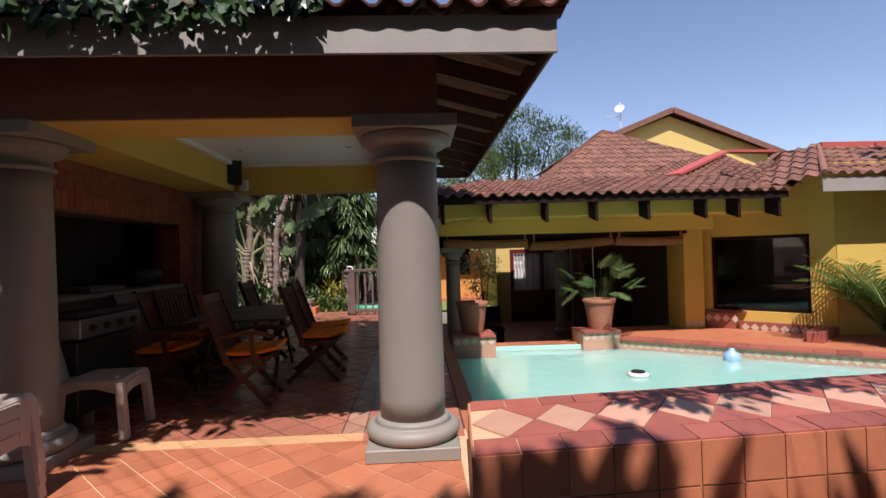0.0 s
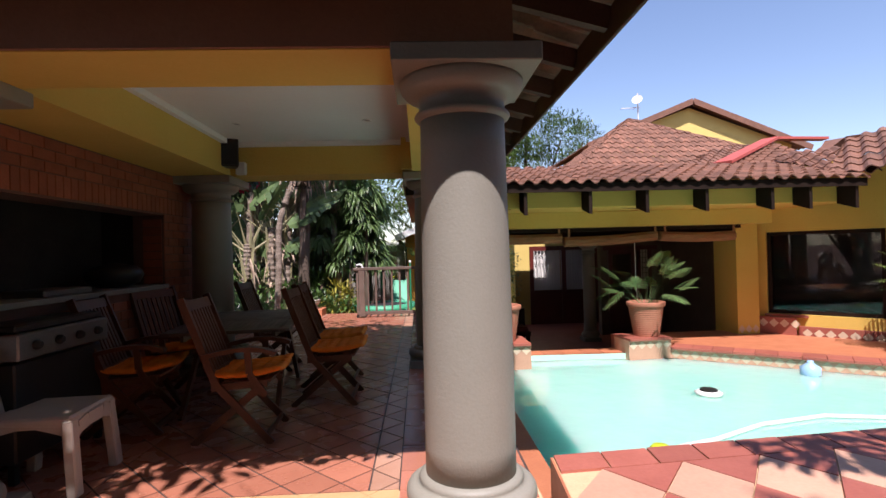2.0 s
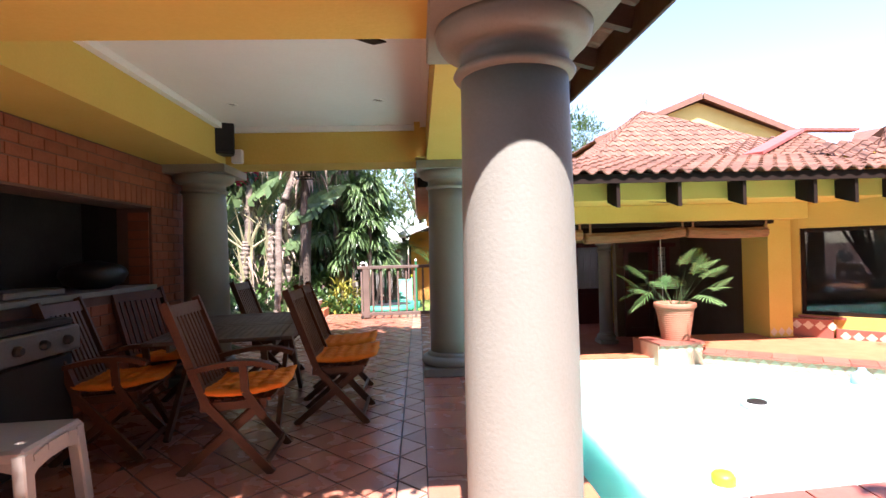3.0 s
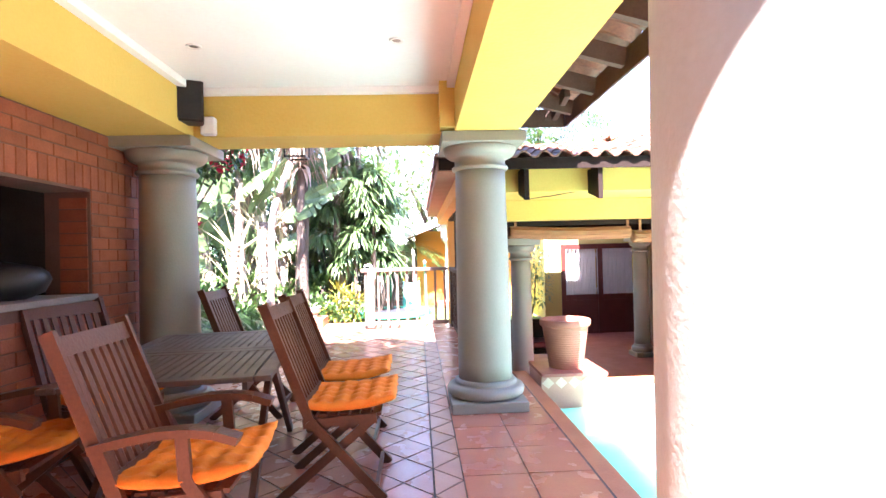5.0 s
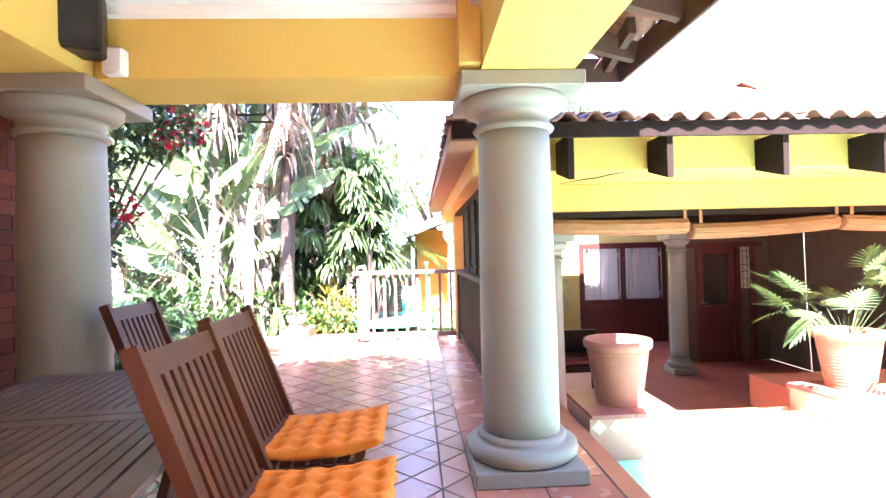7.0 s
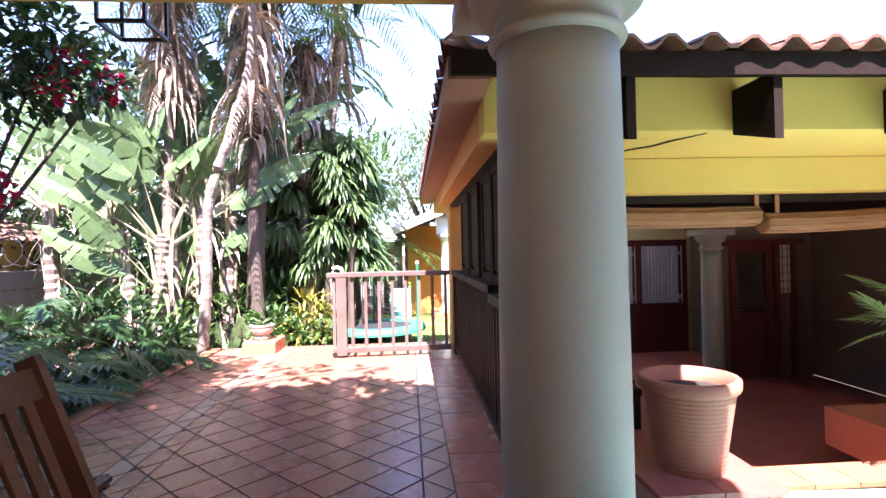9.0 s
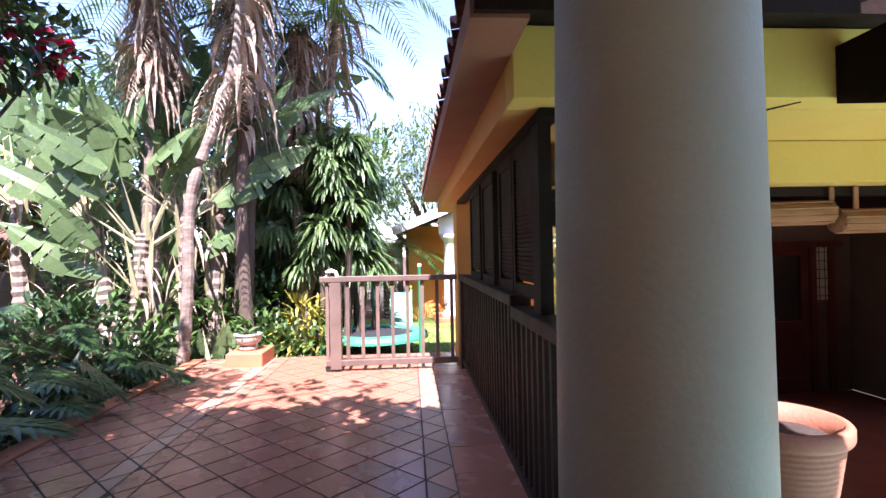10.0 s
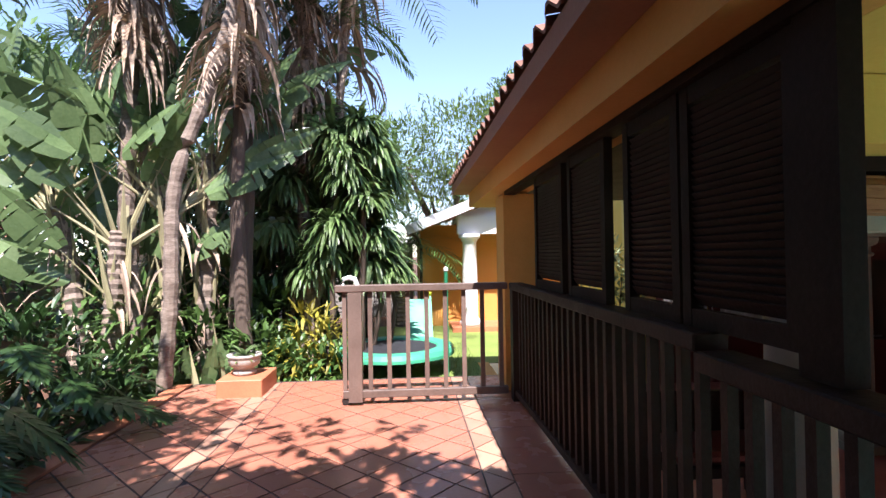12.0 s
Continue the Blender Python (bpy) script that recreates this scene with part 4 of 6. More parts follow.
LEAF_YELLOW = material("variegated yellow leaf", (0.42, 0.34, 0.04), (0.20, 0.20, 0.03), 0.45, 6.0, 30, 0.0, rand=0.4, island=True, sub=0.25)
DRY = material("dry brown leaf", (0.54, 0.415, 0.30), (0.27, 0.18, 0.12), 0.85, 6.0, 50, 0.3, rand=0.4, island=True)
STALK = material("straw-coloured stalk", (0.46, 0.41, 0.23), (0.28, 0.25, 0.12), 0.6, 6.0, 50, 0.3, rand=0.3, island=True)
BARK = material("grey palm bark", (0.30, 0.235, 0.18), (0.12, 0.085, 0.06), 0.85, 9.0, 40, 0.9, spread=0.3, stretch=(1, 1, 3.5))
BARK_DARK = material("brown fibrous bark", (0.15, 0.105, 0.075), (0.065, 0.045, 0.033), 0.9, 6.0, 40, 0.9, stretch=(3, 3, 0.6))
PETAL = material("magenta bract", (0.62, 0.02, 0.075), (0.46, 0.012, 0.05), 0.6, 6.0, 40, 0.0, rand=0.3, island=True, sub=0.3)
rng = random.Random(7)


class Foliage:
    """Gathers many leaves into one mesh."""

    def __init__(self):
        self.v, self.f = [], []

    def blade(self, base, way, up, length, width, droop=0.0, segs=4, fold=0.15, shape=0.75):
        base, way = Vector(base), Vector(way).normalized()
        side = way.cross(Vector(up))
        if side.length < 1e-3:
            side = way.cross(Vector((1, 0.3, 0)))
        side.normalize()
        p, d, n0 = base.copy(), way.copy(), len(self.v)
        step = length / segs
        for i in range(segs + 1):
            t = i / segs
            w = width * 0.5 * max(0.04, math.sin(math.pi * min(0.99, 0.06 + 0.94 * t) ** shape)) if i < segs else width * 0.02
            nrm = side.cross(d).normalized()
            self.v += [tuple(p - side * w + nrm * (w * fold)), tuple(p), tuple(p + side * w + nrm * (w * fold))]
            p = p + d * step
            d = (d + Vector((0, 0, -droop / segs))).normalized()
        for i in range(segs):
            a = n0 + i * 3
            self.f += [(a, a + 1, a + 4, a + 3), (a + 1, a + 2, a + 5, a + 4)]

    def paddle(self, base, way, length, width, droop=0.4, tears=5):
        """A banana-like leaf: torn segments on both sides of a bent midrib."""
        base, d = Vector(base), Vector(way).normalized()
        a = rng.gauss(-math.pi / 2, 0.9)
        side = d.cross(Vector((math.cos(a), math.sin(a), 0.35))).normalized()
        n = 12
        pts, p = [], base.copy()
        for i in range(n + 1):
            pts.append((p.copy(), d.copy()))
            p += d * (length / n)
            d = (d + Vector((0, 0, -droop / n))).normalized()
        for s in (-1, 1):
            i = 0
            while i < n:
                k = min(n - i, rng.randint(1, 3))
                sag = rng.uniform(0.0, 0.9)
                n0 = len(self.v)
                for j in range(k + 1):
                    t = (i + j) / n
                    w = width * 0.5 * max(0.05, math.sin(math.pi * min(0.995, 0.08 + 0.92 * t) ** 0.8))
                    q, dd = pts[i + j]
                    nrm = side.cross(dd).normalized()
                    gap = -0.02 * length if j == k and i + k < n else 0.0
                    self.v += [tuple(q), tuple(q + side * (s * w * 0.55) + nrm * (0.10 * w) + dd * gap), tuple(q + side * (s * w) + nrm * (0.02 * w) + dd * (gap + 0.25 * w) - Vector((0, 0, sag * w)))]
                for j in range(k):
                    a = n0 + j * 3
                    self.f += [(a, a + 1, a + 4, a + 3), (a + 1, a + 2, a + 5, a + 4)]
                i += k

    def frond(self, base, way, length, droop=1.0, leaflet=0.35, n=22, width=0.035, hang=0.5):
        """A feather palm leaf."""
        p, d = Vector(base), Vector(way).normalized()
        for i in range(n):
            side = d.cross(Vector((0, 0, 1)))
            if side.length < 1e-3:
                side = Vector((1, 0, 0))
            side.normalize()
            t = i / n
            ln = leaflet * math.sin(math.pi * (0.15 + 0.8 * t)) + 0.05
            if i > 2:
                for s in (-1, 1):
                    w = (side * s + d * 0.75 + Vector((0, 0, rng.uniform(0.05, 0.3)))).normalized()
                    self.blade(p, w, Vector((0, 0, 1)), ln * rng.uniform(0.85, 1.1), width, hang + rng.uniform(0, 0.5), 2, 0.1)
            q = p + d * (length / n)
            m = len(self.v)
            r = 0.012 * (1 - 0.8 * t)
            self.v += [tuple(p - side * r), tuple(p + side * r), tuple(q + side * r), tuple(q - side * r)]
            self.f.append((m, m + 1, m + 2, m + 3))
            p = q
            d = (d + Vector((0, 0, -droop / n))).normalized()

    def lobed(self, base, way, size, lobes=9, wide=0.062):
        """A deeply cut split-leaf: narrow fingers off a midrib."""
        d = Vector(way).normalized()
        side = d.cross(Vector((0, 0, 1)))
        if side.length < 1e-3:
            side = Vector((1, 0, 0))
        side.normalize()
        base = Vector(base)
        up = side.cross(d)
        for i in range(lobes):
            t = i / (lobes - 1)
            p = base + d * (size * (0.12 + 0.6 * t)) - up * (size * 0.1 * t * t)
            ln = size * (0.48 - 0.22 * abs(t - 0.35))
            for s in (-1, 1):
                w = (side * s * (1.1 - 0.75 * t) + d * (0.25 + 0.9 * t)).normalized()
                self.blade(p, w, up, ln, size * wide, 0.5, 3, 0.1)
        self.blade(base, d, up, size * 1.05, size * 0.10, 0.35, 3, 0.1)

    def out(self, name, mat, parent=None, label=""):
        me = bpy.data.meshes.new(name)
        me.from_pydata(self.v, [], self.f)
        me.materials.append(mat)
        ob = new(name, me)
        if parent:
            ob.parent = parent
        if label:
            ob["label"] = label
        return ob


def ringed_trunk(parent, pts, r0, r1, mat=BARK, rings=True, name="trunk"):
    bm = bmesh.new()
    path, radii = [], []
    n = 40
    cum = len(pts) - 1
    for i in range(n + 1):
        f = i / n * cum
        k = min(int(f), cum - 1)
        a = [Vector(pts[max(0, min(cum, k + o))]) for o in (-1, 0, 1, 2)]
        t = f - k
        q = 0.5 * ((2 * a[1]) + (a[2] - a[0]) * t + (2 * a[0] - 5 * a[1] + 4 * a[2] - a[3]) * t * t + (3 * a[1] - 3 * a[2] + a[3] - a[0]) * t ** 3)
        path.append(q)
        r = r0 + (r1 - r0) * i / n
        radii.append(r * (1.14 if rings and i % 2 else 0.94) * rng.uniform(0.97, 1.03))
    tube(bm, path, radii, 10)
    return part(name, bm, mat, parent)


def sphere_way(lo=-0.2, hi=1.0):
    a, z = rng.uniform(0, 2 * math.pi), rng.uniform(lo, hi)
    r = math.sqrt(max(0, 1 - z * z))
    return Vector((r * math.cos(a), r * math.sin(a), z))


def strelitzia(x, y, stems, label, grow=1.0, lift=1.0):
    """A clump of tree bird-of-paradise: straw stalk fans and torn paddle leaves on long stalks."""
    ob = thing("banana_tree", label, "plant", at=pose(0, 0, 0))
    green, dry, stalks = Foliage(), Foliage(), Foliage()
    for sx, sy, h, lean in stems:
        b = Vector((x + sx, y + sy, -0.36))
        top = b + Vector((lean[0], lean[1], h))
        ringed_trunk(ob, [b, b.lerp(top, 0.5) + Vector((rng.uniform(-.06, .06), 0, 0)), top], 0.11, 0.085)
        fan = rng.uniform(-0.5, 0.5)
        plane = Vector((math.cos(fan), math.sin(fan), 0))
        for i in range(8):
            a = -0.85 + 1.7 * i / 7 + rng.uniform(-0.08, 0.08)
            way = (plane * math.sin(a) + Vector((rng.uniform(-.15, .15), rng.uniform(-.2, .1), math.cos(a)))).normalized()
            ln = rng.uniform(0.8, 1.3) * grow
            stalks.blade(top - Vector((0, 0, 0.25)), way, Vector((0, 1, 0.2)), ln, 0.075, 0.15, 4, 0.5, 0.3)
            tip = top - Vector((0, 0, 0.25)) + way * ln * 0.96
            green.paddle(tip, (way + Vector((0, 0, 0.05 - 0.2 * abs(a)))).normalized(), rng.uniform(0.9, 1.45) * grow, rng.uniform(0.34, 0.52) * grow, rng.uniform(0.1, 0.8))
        for i in range(int(5 + 6 * h)):
            w = sphere_way(-0.9, 0.2)
            f = 1 - 0.75 * rng.random() ** 1.6
            dry.blade(b.lerp(top, f), w, Vector((0, 0, 1)), rng.uniform(0.4, 0.9), rng.uniform(0.03, 0.08), 2.4, 5, 0.5)
        for i in range(int(7 * h)):
            f = rng.uniform(0.3, 0.98)
            w = (sphere_way(-0.1, 0.2) * 0.16 + Vector((0, 0, 1)))
            stalks.blade(b.lerp(top, f) + sphere_way(-.1, .1) * 0.09, w, Vector((0, 1, 0.2)), rng.uniform(0.4, 1.0), 0.09, 0.1, 4, 0.6, 0.3)
    green.out("leaves", LEAF_BIG, ob)
    stalks.out("stalk", STALK, ob)
    dry.out("dead_leaves", DRY, ob)
    return ob


def smooth_line(pts, steps=4):
    """More points along a soft curve through the given ones."""
    ps = [Vector(p) for p in pts]
    ps = [ps[0] * 2 - ps[1]] + ps + [ps[-1] * 2 - ps[-2]]
    line = []
    for a, b, c, d in zip(ps, ps[1:], ps[2:], ps[3:]):
        for k in range(steps):
            t = k / steps
            line.append((2 * b + (c - a) * t + (2 * a - 5 * b + 4 * c - d) * t * t + (3 * b - a - 3 * c + d) * t ** 3) / 2)
    return line + [ps[-2]]


def feather_palm(pts, r0, r1, n, length, label, dead=30, leaf=LEAF, rings=True, bark=BARK):
    ob = thing("palm_tree", label, "palm")
    ringed_trunk(ob, smooth_line(pts), r0, r1, bark, rings)
    top = Vector(pts[-1])
    crown = Foliage()
    for i in range(n):
        a = 2 * math.pi * i / n + rng.uniform(-0.2, 0.2)
        z = rng.uniform(0.1, 1.2)
        crown.frond(top, (math.cos(a), math.sin(a), z), length * rng.uniform(0.85, 1.1), rng.uniform(1.1, 1.9), length * 0.26, 26)
    crown.out("crown", leaf, ob)
    if dead:
        dry = Foliage()
        for i in range(dead):
            a = rng.uniform(0, 2 * math.pi)
            b = top - Vector((0, 0, rng.uniform(0.0, 2.2)))
            dry.blade(b, (math.cos(a), math.sin(a), rng.uniform(-0.6, 0.3)), (0, 0, 1), rng.uniform(0.5, 1.2), 0.09, 4.5, 5, 0.6)
            if i % 3 == 0:
                dry.frond(b, (math.cos(a), math.sin(a), -0.3), rng.uniform(0.7, 1.1), 2.2, 0.22, 14, 0.025, 1.0)
        dry.out("dead_fronds", DRY, ob)
    return ob


STRAP = material("strap leaf", (0.22, 0.33, 0.12), (0.11, 0.19, 0.055), 0.36, 3.0, 30, 0.1, rand=0.45, island=True, sub=0.3)


def dracaena(heads, label, mat=STRAP):
    """A thicket of thin stems that end in drooping strap-leaf rosettes."""
    heads = [(x - 0.35, y, z, r) for x, y, z, r in heads]
    heads += [(rng.uniform(-3.3, -1.1), rng.uniform(15.1, 16.0), rng.uniform(0.9, 3.6), rng.uniform(0.42, 0.55)) for i in range(16)] + [(rng.uniform(-2.7, -1.0), rng.uniform(14.9, 15.3), rng.uniform(0.6, 3.3), rng.uniform(0.42, 0.55)) for i in range(12)] + [(rng.uniform(-2.5, -1.2), rng.uniform(14.5, 14.9), rng.uniform(1.1, 3.2), rng.uniform(0.4, 0.5)) for i in range(11)]
    ob = thing("dracaena_thicket", label, "shrub")
    leaves = Foliage()
    for x, y, z, r in heads:
        for i in range(int(190 * r / 0.5)):
            w = sphere_way(-0.35, 0.95)
            leaves.blade(Vector((x, y, z)) + w * 0.05, w, (0, 0, 1), r * rng.uniform(0.75, 1.3), 0.078, rng.uniform(1.3, 3.2), 4, 0.2)
    leaves.out("leaves", mat, ob)
    for x, y, z, r in heads[::3]:
        bm = bmesh.new()
        tube(bm, [(x * 0.97 - 0.1, y + 0.1, -0.4), (x + rng.uniform(-.15, .15), y, z * 0.5), (x, y, z)], [0.05, 0.04, 0.025], 7)
        part("stem", bm, BARK_DARK, ob)
    return ob


def split_leaf_shrub(x, y, r, n, label, z=-0.36, size=0.52):
    ob = thing("split_leaf_shrub", label, "shrub")
    leaves, stalks = Foliage(), Foliage()
    for i in range(n):
        w = sphere_way(0.15, 1.0)
        b = Vector((x + rng.uniform(-r, r) * 0.35, y + rng.uniform(-r, r) * 0.35, z))
        tip = b + Vector((w.x * r, w.y * r, abs(w.z) * r * 1.1 + 0.15))
        stalks.blade(b, tip - b, (0, 1, 0), (tip - b).length, 0.016, 0.02, 3, 0.5, 0.1)
        leaves.lobed(tip, (w.x, w.y, -0.15 + rng.uniform(-0.3, 0.2)), size * rng.uniform(0.7, 1.15), 8, 0.105)
    leaves.out("leaves", LEAF_DARK, ob)
    stalks.out("stalk", LEAF_BIG, ob)
    return ob


def bush(name, clusters, n, leaf, mat, label, category="bush", trunk=None, trunk_r=0.06, droop=0.4, wide=0.45):
    """Small leaves scattered through uneven clumps, on thin branches."""
    ob = thing(name, label, category)
    leaves = Foliage()
    total = sum(c[3] ** 2 for c in clusters)
    for cx, cy, cz, r in clusters:
        for i in range(int(n * r * r / total)):
            w = sphere_way(-1, 1)
            d = r * rng.uniform(0.35, 1.0) ** 0.5 * (1 + 0.35 * noise.noise(w * 2.3 + Vector((cx, cy, cz))))
            leaves.blade(Vector((cx, cy, cz)) + w * d, (w + sphere_way(-1, 1) * 0.8), (0, 0, 1), leaf * rng.uniform(0.7, 1.3), leaf * wide, droop, 2, 0.2)
    leaves.out("leaves", mat, ob)
    if trunk:
        for cx, cy, cz, r in clusters:
            bm = bmesh.new()
            b = Vector(trunk)
            c = Vector((cx, cy, cz))
            mid = b.lerp(c, 0.45) + Vector((rng.uniform(-.1, .1), rng.uniform(-.1, .1), 0.1 * c.z))
            tube(bm, [b, mid, c], [trunk_r, trunk_r * 0.6, trunk_r * 0.2], 7)
            part("branch", bm, BARK_DARK, ob)
    return ob


strelitzia(-4.1, 13.5, [(0, 0, 2.0, (0.05, 0.1)), (0.45, 0.3, 2.4, (0.1, 0)), (-0.45, 0.2, 2.3, (-0.3, 0.1)), (0.15, 0.8, 3.4, (-0.1, 0.2)), (-0.9, 0.9, 2.7, (-0.4, 0.1)), (0.75, 0.6, 3.0, (0.1, 0.1)), (-0.1, 0.4, 1.1, (0.15, 0)), (0.9, 1.3, 3.9, (0.1, 0))],
           "tall banana-like tree clump with torn green leaves beside the terrace")
strelitzia(-5.6, 13.6, [(0, 0, 2.6, (-0.1, 0))], "banana-like tree clump with broad torn leaves in the garden bed")
strelitzia(-3.0, 13.1, [(0, 0, 0.25, (0.05, 0)), (0.28, 0.15, 0.15, (0.1, 0))], "young banana-like plant with broad leaves beside the low planter", 0.38)
feather_palm([(-3.2, 12.75, -0.36), (-3.12, 12.8, 0.9), (-3.08, 12.85, 2.1), (-2.72, 12.9, 3.2), (-2.5, 12.95, 4.2), (-2.5, 12.95, 5.6)], 0.072, 0.055, 12, 1.8, "slender grey ringed palm with a ragged crown", 20)
feather_palm([(-2.9, 14.2, -0.36), (-2.85, 14.2, 1.5), (-2.75, 14.25, 3.6), (-2.7, 14.3, 6.2)], 0.16, 0.12, 14, 2.2, "thick palm with many dead brown fronds", 50, bark=BARK_DARK, rings=False)
feather_palm([(-2.35, 14.9, -0.36), (-2.05, 14.95, 0.7), (-1.78, 15.0, 2.0), (-1.68, 15.0, 3.6), (-1.5, 15.0, 6.2)], 0.075, 0.055, 16, 2.4, "leaning slender palm with drooping fronds", 30)
feather_palm([(-4.6, 15.4, -0.36), (-4.6, 15.4, 2.0), (-4.5, 15.5, 4.0)], 0.13, 0.1, 18, 2.2, "tall palm with a full feathery crown", 40)
feather_palm([(-0.9, 19.5, -0.4), (-0.9, 19.5, 1.4)], 0.16, 0.14, 22, 2.0, "low palm with arching green fronds near the far house", 0)
feather_palm([(-1.9, 17.8, -0.4), (-1.9, 17.8, 2.3)], 0.14, 0.12, 18, 1.9, "green palm with arching fronds behind the trampoline", 0)
def dead_skirt(palm, x, y, z0, z1, r, n, lean=(0, 0)):
    """Dry fronds that hang round a palm stem."""
    dry = Foliage()
    for i in range(n):
        a, f = rng.uniform(0, 2 * math.pi), rng.random()
        b = Vector((x + lean[0] * f, y + lean[1] * f, z0 + (z1 - z0) * f))
        out = Vector((math.cos(a), math.sin(a), rng.uniform(-0.2, 0.7)))
        dry.blade(b, out, (0, 0, 1), r * rng.uniform(1.0, 2.4), rng.uniform(0.03, 0.11), rng.uniform(3.2, 6.0), 6, 0.5, 0.5)
        if i % 6 == 0:
            dry.frond(b, out, r * rng.uniform(1.4, 2.2), 2.8, 0.24, 16, 0.022, 1.2)
    dry.out("hanging_dead_fronds", DRY, palm, "tan skirt of dry hanging fronds")


for stem, z0, z1, r in (((-3.95, 13.7), 3.6, 5.8, 0.42), ((-2.75, 13.9), 3.1, 6.0, 0.42), ((-2.15, 14.9), 2.8, 5.2, 0.38)):
    palm = feather_palm([(stem[0] + 0.05, stem[1], -0.36), (stem[0] - 0.06, stem[1], 1.8), (stem[0], stem[1], 3.6), (stem[0], stem[1], z1 - 0.5)], 0.10, 0.08, 18, 2.0, "tall palm with a tan skirt of dry hanging fronds", 0, bark=BARK_DARK if stem[0] > -3.4 and stem[0] < -2.5 else BARK, rings=stem[0] < -3.4)
    dead_skirt(palm, stem[0], stem[1], z0, z1, r, 230)
dracaena([(-2.2, 15.9, 2.9, 0.55), (-1.7, 15.8, 2.5, 0.55), (-1.5, 16.0, 3.0, 0.5), (-2.6, 15.9, 2.3, 0.55), (-2.0, 15.7, 1.9, 0.55), (-1.4, 15.9, 1.9, 0.5), (-2.5, 15.7, 1.4, 0.5), (-1.8, 15.6, 1.2, 0.5), (-1.2, 16.2, 2.4, 0.5),
          (-1.25, 16.1, 1.3, 0.45), (-2.9, 16.0, 3.0, 0.55), (-3.2, 15.6, 1.7, 0.5), (-3.7, 15.0, 1.2, 0.5), (-2.3, 16.3, 3.5, 0.5), (-1.7, 16.4, 3.6, 0.5), (-2.7, 15.3, 0.7, 0.5), (-3.3, 15.0, 0.5, 0.5), (-1.9, 15.4, 0.5, 0.45), (-1.6, 15.2, 2.7, 0.5), (-1.1, 15.3, 2.2, 0.5), (-2.1, 15.2, 2.3, 0.5), (-0.9, 15.6, 1.6, 0.5), (-1.4, 15.2, 1.5, 0.45), (-0.75, 15.9, 2.6, 0.5), (-1.2, 15.7, 3.2, 0.5)],
         "dense dark green strap-leaved thicket behind the palms")
for x, y, r, n in ((-3.75, 9.4, 0.8, 26), (-3.65, 10.5, 0.75, 26), (-3.7, 11.5, 0.7, 24), (-4.6, 10.2, 1.1, 30), (-4.7, 11.8, 1.0, 28), (-3.9, 8.6, 0.9, 24)):
    split_leaf_shrub(x, y, r, n, "dark glossy split-leaf shrub beside the tiled terrace")
bush("leafy_shrub", [(-3.45, 10.0, -0.05, 0.42), (-3.4, 11.0, -0.1, 0.4), (-3.35, 11.9, -0.1, 0.4), (-3.6, 12.4, 0.0, 0.4), (-4.4, 12.6, 0.3, 0.6), (-5.2, 11.2, 0.1, 0.5), (-5.6, 13.0, 0.2, 0.5)], 2300, 0.16, LEAF_DARK, "dark green leafy border shrub along the terrace", trunk=(-4.2, 11.3, -0.36), trunk_r=0.03)
bush("croton_bush", [(-2.0, 14.3, 0.35, 0.3), (-1.75, 14.1, 0.2, 0.25), (-2.1, 14.0, 0.1, 0.28)], 230, 0.22, LEAF_YELLOW, "croton bush with yellow-green leaves beside the trampoline", trunk=(-1.95, 14.2, -0.36), trunk_r=0.025, wide=0.25)
bush("green_bush", [(-1.7, 13.9, -0.05, 0.32), (-2.25, 13.7, 0.0, 0.34), (-2.6, 13.9, 0.1, 0.4)], 700, 0.14, LEAF, "low green bush behind the planter", trunk=(-2.2, 13.9, -0.36), trunk_r=0.02)
bush("wall_creeper_bush", [(-5.2, 15.5, 0.9, 0.7), (-6.1, 15.2, 0.7, 0.6), (-4.6, 16.2, 1.4, 0.8), (-6.2, 17.6, 1.6, 1.0)], 1900, 0.14, LEAF_DARK, "dense green shrub against the garden wall", trunk=(-5.4, 15.6, -0.36), trunk_r=0.06)
bush("background_shrubbery", [(x, 17.3 + 0.5 * (i % 2), z, 0.95) for i, x in enumerate(np.arange(-8.5, -1.6, 1.0)) for z in (0.4, 1.7, 2.9)], 7000, 0.22, LEAF_DARK, "dense dark green shrubbery behind the palms", trunk=(-5, 17.5, -0.36), trunk_r=0.05)
bush("fern_undergrowth", [(-3.6, 13.0, 0.1, 0.4), (-3.9, 13.9, 0.5, 0.5), (-3.2, 14.0, 0.3, 0.45), (-2.8, 14.6, 0.5, 0.5), (-4.7, 14.2, 0.7, 0.5), (-3.4, 14.8, 1.2, 0.5), (-2.4, 15.0, 0.2, 0.4)], 1500, 0.24, LEAF, "green undergrowth among the palm trunks", trunk=(-3.5, 13.9, -0.36), trunk_r=0.02, wide=0.3, droop=0.8)
